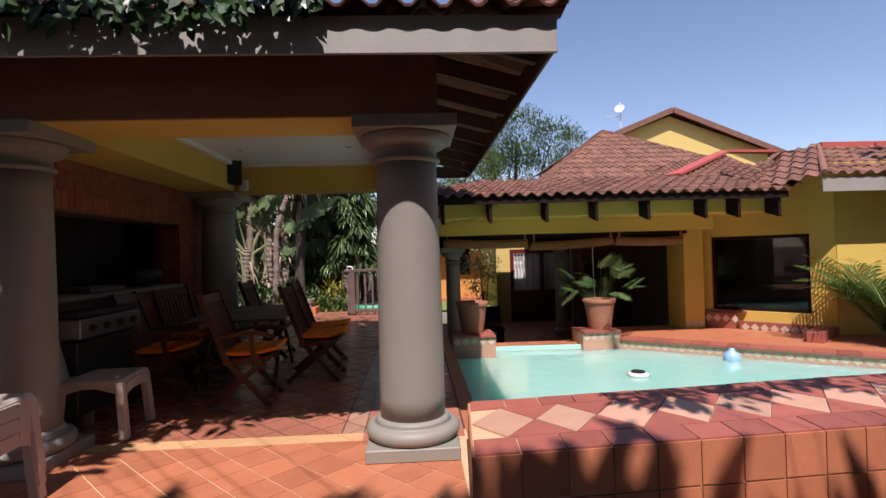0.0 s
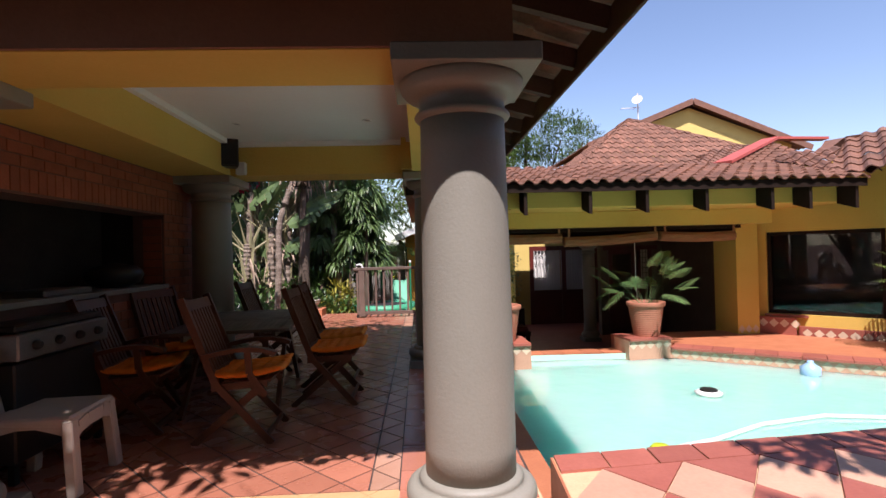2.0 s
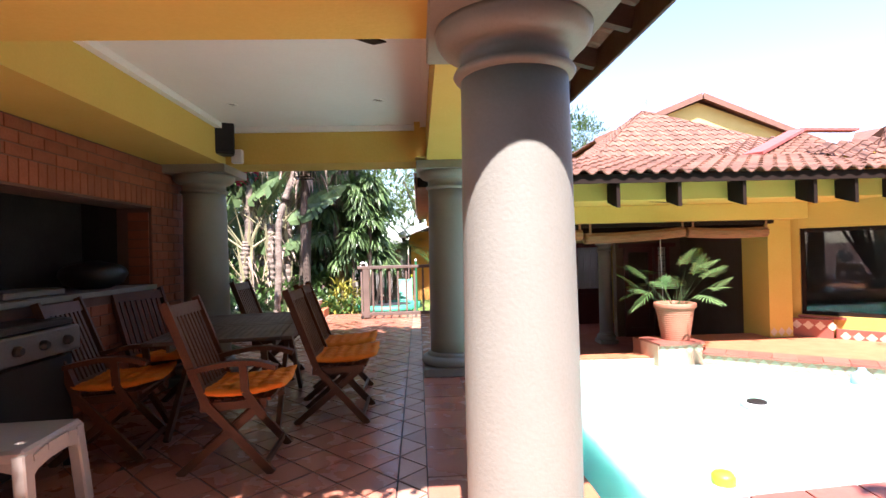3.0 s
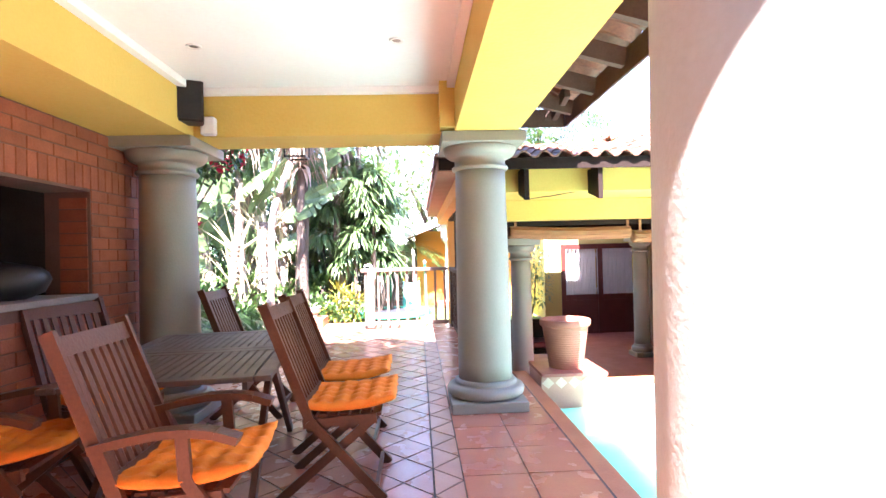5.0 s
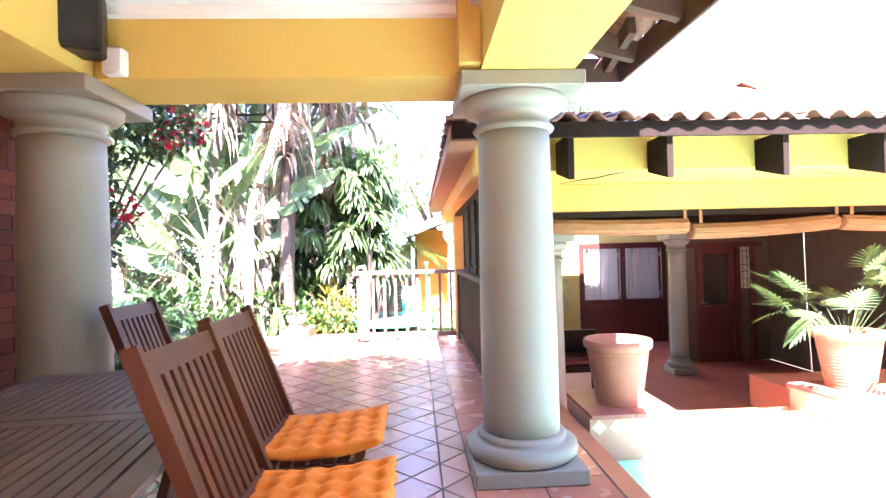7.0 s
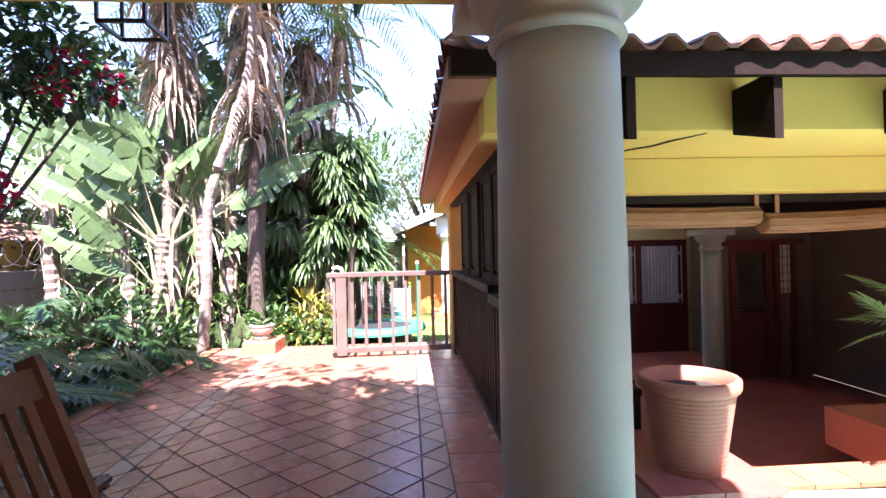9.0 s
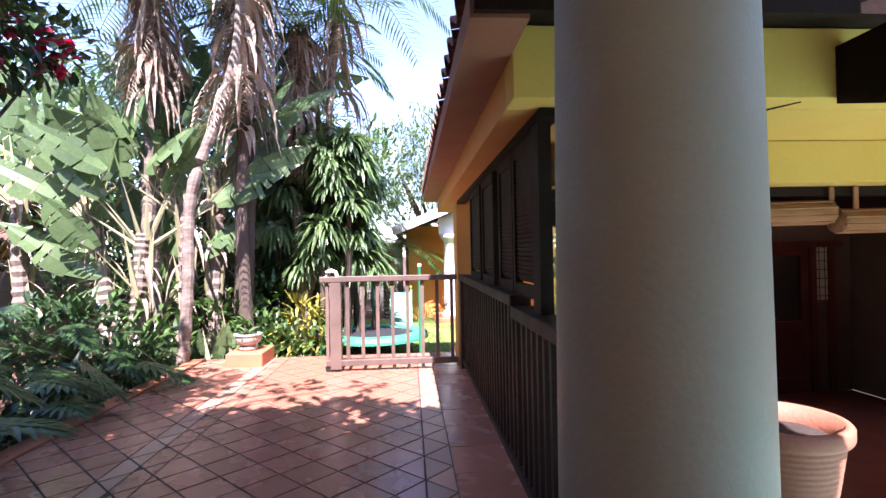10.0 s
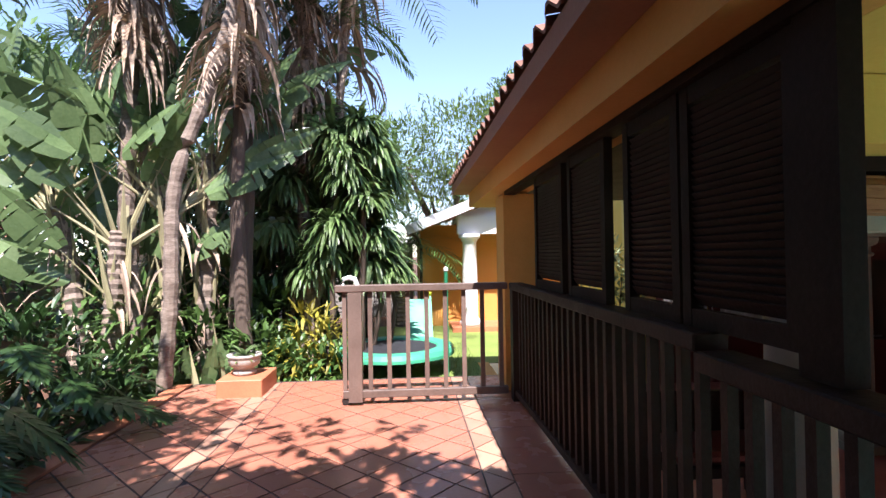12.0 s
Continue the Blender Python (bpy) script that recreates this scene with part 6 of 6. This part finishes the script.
bush("variegated_shrub", [(1.95, 14.6, 0.0, 0.42), (2.3, 14.7, 0.4, 0.42), (1.9, 14.6, 0.75, 0.42), (2.35, 14.65, 0.95, 0.38), (2.05, 14.6, 1.2, 0.35)], 1500, 0.09, material("cream-edged leaf", (0.42, 0.46, 0.26), (0.12, 0.19, 0.06), 0.45, 40.0, 60, 0.0, rand=0.5, island=True, sub=0.2), "variegated cream and green shrub beside the patio wall", "shrub", trunk=(2.1, 14.65, LOW), trunk_r=0.03)
bench = thing("patio_bench", "dark timber bench with a red cushion in the sunken patio", "bench", at=pose(1.65, 11.3, LOW))
boxed("seat", -0.5, 0.5, -0.3, 0.3, 0.36, 0.44, DARK_WOOD, bench, bevel=0.008)
boxed("backrest", -0.5, 0.5, 0.24, 0.3, 0.44, 0.84, DARK_WOOD, bench, bevel=0.008)
for sx in (-0.45, 0.45):
    for sy in (-0.25, 0.25):
        boxed("leg", sx - 0.035, sx + 0.035, sy - 0.035, sy + 0.035, 0, 0.36, DARK_WOOD, bench)
tagged(boxed("bench_cushion", 1.2, 2.1, 11.02, 11.5, LOW + 0.443, LOW + 0.54, DOOR_RED, bevel=0.03), "dark red seat cushion on the patio bench", "cushion")
for x, y in ((3.5, 9.28),):
    bm = bmesh.new()
    tube(bm, [(x, y, 1.40), (x + 0.012, y, 0.7), (x + 0.03, y - 0.02, 0.0)], 0.005, 6)
    tagged(link("blind_cord", bm, WHITE_METAL), "pale pull cord hanging from a reed blind", "cord")


def rolled_blind(x0, x1, z0, z1, y):
    ob = thing("reed_blind", "rolled-up tan reed blind hanging under the patio beam", "blind", "rolled blinds under the beam")
    bm = bmesh.new()
    n = 30
    pts = [(x0 + (x1 - x0) * i / n, y + 0.01 * math.sin(i * 0.7), z0 + (z1 - z0) * i / n - 0.02 * math.sin(math.pi * i / n)) for i in range(n + 1)]
    tube(bm, pts, 0.075, 14)
    part("roll", bm, BLIND, ob, smooth=True)
    for k in range(9):
        a = k / 9 * 2 * math.pi
        bm = bmesh.new()
        tube(bm, [(p[0], p[1] + 0.074 * math.cos(a), p[2] + 0.074 * math.sin(a)) for p in pts[::3]], 0.008, 5)
        part("reed", bm, BLIND, ob)
    for xx in (x0 + 0.06, x1 - 0.06):
        f = (xx - x0) / (x1 - x0)
        bm = bmesh.new()
        bar(bm, (xx, y - 0.08, 1.655), (xx, y - 0.08, z0 + (z1 - z0) * f + 0.07), 0.03, 0.012)
        part("cord", bm, BLIND, ob, "tan hanging tape")
    return ob


BLY = LY + 0.26
rolled_blind(0.80, 2.33, 1.53, 1.50, BLY)
rolled_blind(2.37, 3.90, 1.44, 1.51, BLY)
rolled_blind(3.94, 5.2, 1.50, 1.48, BLY)
structure(boxed("blind_rail", 0.47, 5.28, BLY - 0.05, BLY + 0.05, 1.60, 1.657, DARK_WOOD), "dark timber batten above the blinds", "trim")
for pts in (((3.0, 8.5, 1.903), (3.25, 8.62, 1.903), (3.55, 8.75, 1.903)), ((0.95, 9.0, 1.903), (1.10, 8.72, 1.903), (1.17, 8.66, 1.903), (1.22, 8.5, 1.903), (1.33, 8.32, 1.903))):
    bm = bmesh.new()
    tube(bm, pts, [0.003] + [0.009] * (len(pts) - 2) + [0.003], 4)
    part("crack", bm, GUTTER, patio, "dark plaster crack")

# spa basin below the window
spa = structure(new("spa_basin"), "built-in red tiled spa basin with cream diamond band", "spa")
boxed("basin_wall", 0.72, an, -0.07, -0.004, -0.5, -0.02, LEDGE_RED, spa, m=wall_m)
boxed("basin_wall", an - 0.28, an - 0.05, -1.0, -0.073, -0.5, 0.0, LEDGE_RED, spa, m=wall_m, bevel=0.008)
boxed("basin_wall", 0.0, 0.70, -0.12, -0.064, -0.5, 0.115, LEDGE_RED, spa, m=wall_m)
for k in range(13):
    bm = bmesh.new()
    c = 0.09 + k * 0.15
    v = -0.126 if c < 0.7 else -0.076
    vs = [bm.verts.new(wall_m @ Vector((c + dx, v, (0.02 if c < 0.7 else -0.12) + dz))) for dx, dz in ((-0.07, 0), (0, -0.07), (0.07, 0), (0, 0.07))]
    bm.faces.new(vs)
    part("mosaic_tile", bm, MOSAIC_PALE, spa)
for k in range(3):
    bm = bmesh.new()
    c = 5.35 + k * 0.12
    bm.faces.new([bm.verts.new((c + dx, 9.444, -0.08 + dz)) for dx, dz in ((-0.058, 0), (0, -0.07), (0.058, 0), (0, 0.07))])
    part("mosaic_tile", bm, MOSAIC_PALE, spa)

# ---- fixtures ----
speaker = thing("loudspeaker", "black box loudspeaker on a bracket under the veranda ceiling", "loudspeaker", at=pose(-2.085, 6.98, 2.335, 0, 0, 22))
cab = boxed("cabinet", -0.115, 0.115, -0.09, 0.09, 0, 0.34, BLACK, speaker, bevel=0.012)
boxed("grille", -0.10, 0.10, -0.096, -0.091, 0.02, 0.32, RUBBER, cab)
boxed("bracket", -0.03, 0.03, 0.09, 0.17, 0.13, 0.2, BLACK, speaker)
tagged(boxed("alarm_detector", -2.03, -1.92, 7.065, 7.137, 2.268, 2.41, WHITE_METAL, bevel=0.01), "small white plastic alarm detector on the yellow beam", "detector")
for x, y in ((-1.73, 6.27), (-0.45, 6.2), (-1.72, 4.75), (-0.45, 4.7)):
    d = thing("downlight", "small round white recessed downlight in the ceiling", "downlight", "ceiling downlights", pose(x, y, 2.632))
    bm = bmesh.new()
    lathe(bm, [(0.028, 0.007), (0.03, 0.0), (0.045, -0.002), (0.047, 0.006)], 20, closed=False)
    rim = part("rim", bm, WHITE_METAL, d)
    bm = bmesh.new()
    lathe(bm, [(0.001, 0.005), (0.028, 0.005)], 20, closed=False)
    part("lens", bm, STEEL, rim)
fan = thing("ceiling_fan", "dark ceiling fan with wooden blades under the white ceiling", "fan", at=pose(-0.75, 4.14, 2.42))
bm = bmesh.new()
lathe(bm, [(0.02, 0.218), (0.02, 0.08), (0.09, 0.06), (0.1, 0.0), (0.06, -0.04)], 20)
part("motor", bm, BLACK, fan)
for i in range(3):
    a = i * math.pi * 2 / 3 + 0.70
    m = Matrix.Rotation(a, 4, "Z") @ Matrix.Rotation(0.2, 4, "X")
    boxed("blade", 0.14, 0.56, -0.06, 0.06, 0.02, 0.028, DARK_WOOD, fan, m=m)
lantern = thing("hanging_lantern", "black metal hanging lantern frame behind the back beam", "lantern", at=pose(-1.43, 7.71, 2.195))
bm = bmesh.new()
for sx, sy in ((-1, -1), (1, -1), (1, 1), (-1, 1)):
    bar(bm, (sx * 0.09, sy * 0.09, 0), (sx * 0.09, sy * 0.09, 0.26), 0.012, 0.012)
for z in (0.0, 0.26):
    for a, b in (((-0.09, -0.09), (0.09, -0.09)), ((0.09, -0.09), (0.09, 0.09)), ((0.09, 0.09), (-0.09, 0.09)), ((-0.09, 0.09), (-0.09, -0.09))):
        bar(bm, (*a, z), (*b, z), 0.014, 0.014)
part("frame", bm, BLACK, lantern)
bm = bmesh.new()
bar(bm, (0, 0.0, 0.25), (0, -0.115, 0.25), 0.02, 0.02)
part("bracket", bm, BLACK, lantern)

# gas barbecue and bits in the recess
bbq = thing("gas_barbecue", "stainless gas barbecue with round knobs built into the brick wall", "barbecue", at=pose(WX, 4.75, 0))
boxed("body", 0.0, 0.30, -0.42, 0.42, 0.12, 0.72, BLACK, bbq, bevel=0.01)
panel = boxed("control_panel", 0.0, 0.34, -0.44, 0.44, 0.74, 0.90, STEEL, bbq, bevel=0.01)
boxed("cooking_top", 0.0, 0.31, -0.42, 0.42, 0.905, 0.95, BLACK, bbq, bevel=0.01)
for i in range(4):
    bm = bmesh.new()
    lathe(bm, [(0.03, 0.0), (0.03, 0.02), (0.02, 0.035)], 16)
    bmesh.ops.transform(bm, matrix=pose(0.34, -0.3 + i * 0.2, 0.82, 0, 90, 0), verts=bm.verts[:])
    part("knob", bm, BLACK, panel)
for s in (-0.4, 0.4):
    for t in (0.03, 0.27):
        boxed("leg", t - 0.02, t + 0.02, s - 0.02, s + 0.02, 0, 0.12, BLACK, bbq)
tray = thing("cooking_tray", "pale metal tray on the stone hearth", "tray", at=pose(WX - 0.2, 5.35, NZ0 + 0.048))
boxed("pan", -0.16, 0.16, -0.28, 0.28, 0, 0.05, STEEL, tray, bevel=0.01)
pan = thing("cast_iron_pot", "black cast iron pot in the barbecue recess", "pot", at=pose(WX - 0.25, 6.3, NZ0 + 0.048))
bm = bmesh.new()
lathe(bm, [(0.12, 0), (0.22, 0.04), (0.26, 0.12), (0.24, 0.17), (0.2, 0.2), (0.03, 0.24)], 24)
part("body", bm, BLACK, pan, smooth=True)


def plastic_chair(at, label):
    """A moulded armless resin chair that faces +x."""
    ob = thing("plastic_chair", label, "chair", "plastic chairs", at)
    for sx in (-0.2, 0.22):
        for sy in (-0.21, 0.21):
            bm = bmesh.new()
            bar(bm, (sx * 1.16, sy * 1.1, 0), (sx, sy, 0.43), 0.072, 0.06, (1, 0, 0))
            part("leg", bm, PLASTIC, ob, bevel=0.008)
    bm = bmesh.new()
    box(bm, -0.22, 0.245, -0.24, 0.24, 0.42, 0.455)
    for v in bm.verts:
        if v.co.x > 0 and v.co.z < 0.44:
            v.co.z -= 0.035
    part("seat", bm, PLASTIC, ob, bevel=0.014)
    for sy in (-1, 1):
        bm = bmesh.new()
        pts = [(-0.19, sy * 0.215, 0.38), (-0.05, sy * 0.215, 0.415), (0.06, sy * 0.215, 0.415), (0.2, sy * 0.215, 0.37)]
        for p, q in zip(pts, pts[1:]):
            bar(bm, p, q, 0.03, 0.05)
        part("apron", bm, PLASTIC, ob)
    bm = bmesh.new()
    rim = [(0.235, -0.225, 0.33), (0.24, -0.17, 0.375), (0.245, -0.08, 0.395), (0.245, 0.08, 0.395), (0.24, 0.17, 0.375), (0.235, 0.225, 0.33)]
    for p, q in zip(rim, rim[1:]):
        bar(bm, p, q, 0.028, 0.075)
    part("apron", bm, PLASTIC, ob)
    bm = bmesh.new()
    n = 12
    front, back = [], []
    for i in range(n + 1):
        y = -0.23 + 0.46 * i / n
        x = -0.2 - 0.05 * (1 - (y / 0.23) ** 2)
        h = 0.83 - 0.07 * (abs(y) / 0.23) ** 3
        front.append([bm.verts.new((x + 0.012 - dz * 0.25, y, 0.44 + dz * (h - 0.44) / 0.42)) for dz in (0, 0.2, 0.42)])
        back.append([bm.verts.new((x - 0.014 - dz * 0.25, y, 0.44 + dz * (h - 0.44) / 0.42)) for dz in (0, 0.2, 0.42)])
    for i in range(n):
        for j in range(2):
            bm.faces.new((front[i][j], front[i + 1][j], front[i + 1][j + 1], front[i][j + 1]))
            bm.faces.new((back[i][j], back[i][j + 1], back[i + 1][j + 1], back[i + 1][j]))
        bm.faces.new((front[i][2], front[i + 1][2], back[i + 1][2], back[i][2]))
    part("backrest", bm, PLASTIC, ob, smooth=True)
    return ob


for dz in (0.0, 0.08, 0.16):
    plastic_chair(pose(-2.13, 2.93, dz, 0, 0, 4), "off-white moulded plastic chair stacked in front of the column")
plastic_chair(pose(-2.22, 4.36, 0, 0, 0, 5), "off-white moulded plastic chair behind the front column")

# ---- things in the pool ----
fl = thing("pool_floater", "white round floating chlorine dispenser on the water", "floater", at=pose(3.1, 6.55, WATER))
bm = bmesh.new()
lathe(bm, [(0.06, -0.02), (0.13, 0.0), (0.14, 0.025), (0.10, 0.045)], 24)
part("float_ring", bm, WHITE_METAL, fl, smooth=True)
bm = bmesh.new()
lathe(bm, [(0.09, 0.046), (0.085, 0.062), (0.03, 0.066)], 20)
part("cap", bm, BLACK, fl, "dark cap")
cl = thing("pool_cleaner_float", "lime yellow pool cleaner float on the water", "pool cleaner", at=pose(1.85, 5.05, WATER))
bm = bmesh.new()
lathe(bm, [(0.05, -0.05), (0.075, 0.0), (0.075, 0.05), (0.06, 0.07)], 20)
part("body", bm, YELLOW_PLASTIC, cl, smooth=True)
boxed("foot", -0.06, 0.06, -0.012, 0.012, -0.09, -0.03, YELLOW_PLASTIC, cl)
bm = bmesh.new()
tube(bm, [(1.9, 5.1, WATER + 0.01), (2.4, 5.25, WATER + 0.015), (3.0, 5.55, WATER + 0.015), (3.7, 5.7, WATER + 0.015), (4.6, 5.5, WATER + 0.01), (5.6, 5.0, WATER)], 0.02, 8)
tagged(link("pool_hose", bm, WHITE_METAL, smooth=True), "white pool cleaner hose lying on the water", "hose")
bl = thing("water_bottle", "pale blue translucent plastic jug beside the pool edge", "bottle", at=pose(4.75, 7.2, WATER))
bm = bmesh.new()
lathe(bm, [(0.10, -0.05), (0.11, 0.0), (0.11, 0.09), (0.05, 0.13), (0.035, 0.15), (0.035, 0.17)], 20)
part("body", bm, BLUE_PLASTIC, bl, smooth=True)

# aerial on the far roof
ant = thing("roof_aerial", "satellite dish and aerial mast on the far roof", "aerial", at=pose(10.4, 24.6, 6.6))
bm = bmesh.new()
tube(bm, [(0, 0, 0), (0, 0, 1.9)], 0.03, 8)
part("mast", bm, WHITE_METAL, ant)
bm = bmesh.new()
lathe(bm, [(0.02, 0.0), (0.13, 0.02), (0.24, 0.08)], 20, closed=False)
bmesh.ops.transform(bm, matrix=pose(-0.05, -0.1, 1.55, 65, 0, -35), verts=bm.verts[:])
part("dish", bm, WHITE_METAL, ant)
bm = bmesh.new()
bar(bm, (-0.8, 0, 1.2), (0.1, 0, 1.25), 0.025, 0.025)
for i in range(4):
    bar(bm, (-0.75 + i * 0.2, -0.2, 1.21), (-0.75 + i * 0.2, 0.2, 1.21), 0.015, 0.015)
part("antenna", bm, WHITE_METAL, ant)


# ---- floor tiles, laid diagonally between pale bands ----
D = 0.1718
OX, OY = -0.291, 8.809
whole = {}


def lay(x0, x1, y0, y1, mat, single, joint=0.005):
    """Square tiles turned 45 degrees, cut to the given rectangle."""
    loose = []
    k0, k1 = int((x0 - OX) / D) - 2, int((x1 - OX) / D) + 2
    j0, j1 = int((y0 - OY) / D) - 2, int((y1 - OY) / D) + 2
    for k in range(k0, k1 + 1):
        for j in range(j0, j1 + 1):
            if (k + j) % 2 == 0:
                continue
            cx, cy = OX + k * D, OY + j * D
            r = D - joint * 1.414 / 2 - 0.001
            pts = clip_poly([(cx - r, cy), (cx, cy - r), (cx + r, cy), (cx, cy + r)], x0 + joint / 2, x1 - joint / 2, y0 + joint / 2, y1 - joint / 2)
            if len(pts) < 3 or area(pts) < 0.0012:
                continue
            if not single(cx, cy):
                loose.append(pts)
                continue
            full = area(pts) > 2 * r * r * 0.999
            if full and mat.name in whole:
                ob = new("tile", whole[mat.name])
            else:
                bm = bmesh.new()
                prism(bm, [(x - cx, y - cy) for x, y in pts], -0.006, 0.0)
                me = bpy.data.meshes.new("tile")
                bm.to_mesh(me)
                bm.free()
                me.materials.append(mat)
                if full:
                    whole[mat.name] = me
                ob = new("tile", me)
            ob.parent = ground_floor
            ob.matrix_basis = pose(cx, cy, random.uniform(-0.0012, 0.0008), random.uniform(-0.15, 0.15), random.uniform(-0.15, 0.15), 0)
    if loose:
        verts, faces = [], []
        for pts in loose:
            n, b = len(pts), len(verts)
            verts += [(x, y, -0.006) for x, y in pts] + [(x, y, random.uniform(-0.0012, 0.0005)) for x, y in pts]
            faces.append(tuple(range(b + n, b + 2 * n)))
            faces += [(b + i, b + (i + 1) % n, b + n + (i + 1) % n, b + n + i) for i in range(n)]
        me = bpy.data.meshes.new("tiles")
        me.from_pydata(verts, [], faces)
        me.materials.append(mat)
        ob = new("tiles", me)
        ob.parent = ground_floor
        ob["kind"] = "stuff"


def near(x, y):
    return 4.0 < y < 11.0 and x > -1.9


def never(x, y):
    return False


TERRACOTTA_LOOSE = material("terracotta paving tile", (0.52, 0.195, 0.095), (0.40, 0.13, 0.062), 0.5, 5.0, 55, 0.2, rand=0.16, island=True)
PURPLE_LOOSE = material("sealed clay floor tile", (0.48, 0.19, 0.118), (0.37, 0.136, 0.085), 0.28, 5.0, 55, 0.15, rand=0.14, island=True)
# brighter copy of the band tile for the front stripe: sunlight in its colour
SUNLIT_LOOSE = material("sunlit-toned clay band tile", (0.66, 0.40, 0.20), (0.56, 0.31, 0.145), 0.45, 5.0, 55, 0.2, rand=0.1, island=True)
BAND_LOOSE = material("dusty clay band tile", (0.50, 0.28, 0.19), (0.40, 0.20, 0.13), 0.32, 5.0, 55, 0.2, rand=0.2, island=True)
lay(-1.9, -0.291, 4.06, 12.9, PURPLE_TILE, near, 0.011)
lay(-2.05, -1.9, 4.06, 12.9, PURPLE_LOOSE, never, 0.011)
lay(-0.291, -0.119, 4.06, 12.9, BAND_LOOSE, never, 0.011)
lay(-2.2, -2.05, 7.9, 12.9, BAND_LOOSE, never, 0.011)
lay(-2.94, -2.2, 7.9, 12.9, PURPLE_LOOSE, never, 0.011)
lay(-2.69, -2.05, 4.06, 7.9, PURPLE_LOOSE, never)
lay(-2.94, -0.119, 3.89, 4.055, SUNLIT_LOOSE, never, 0.003)
lay(-6.4, 0.575, -2.95, 3.885, TERRACOTTA_LOOSE, never, 0.008)
lay(0.66, 7.45, -2.95, 2.64, TERRACOTTA_LOOSE, never, 0.008)
# square border tiles along the pool and the balustrade
bm = bmesh.new()
box(bm, 0.003, 0.376, 0.003, 0.407, -0.006, 0.0)
border = bpy.data.meshes.new("tile")
bm.to_mesh(border)
bm.free()
border.materials.append(PURPLE_TILE)
for j in range(22):
    for i in range(2):
        if i == 1 and 3.89 + j * 0.41 > 7.6:
            continue
        ob = new("tile", border)
        ob.parent = ground_floor
        ob.matrix_basis = pose(-0.119 + i * 0.38, 3.89 + j * 0.41, random.uniform(-0.001, 0.0008))
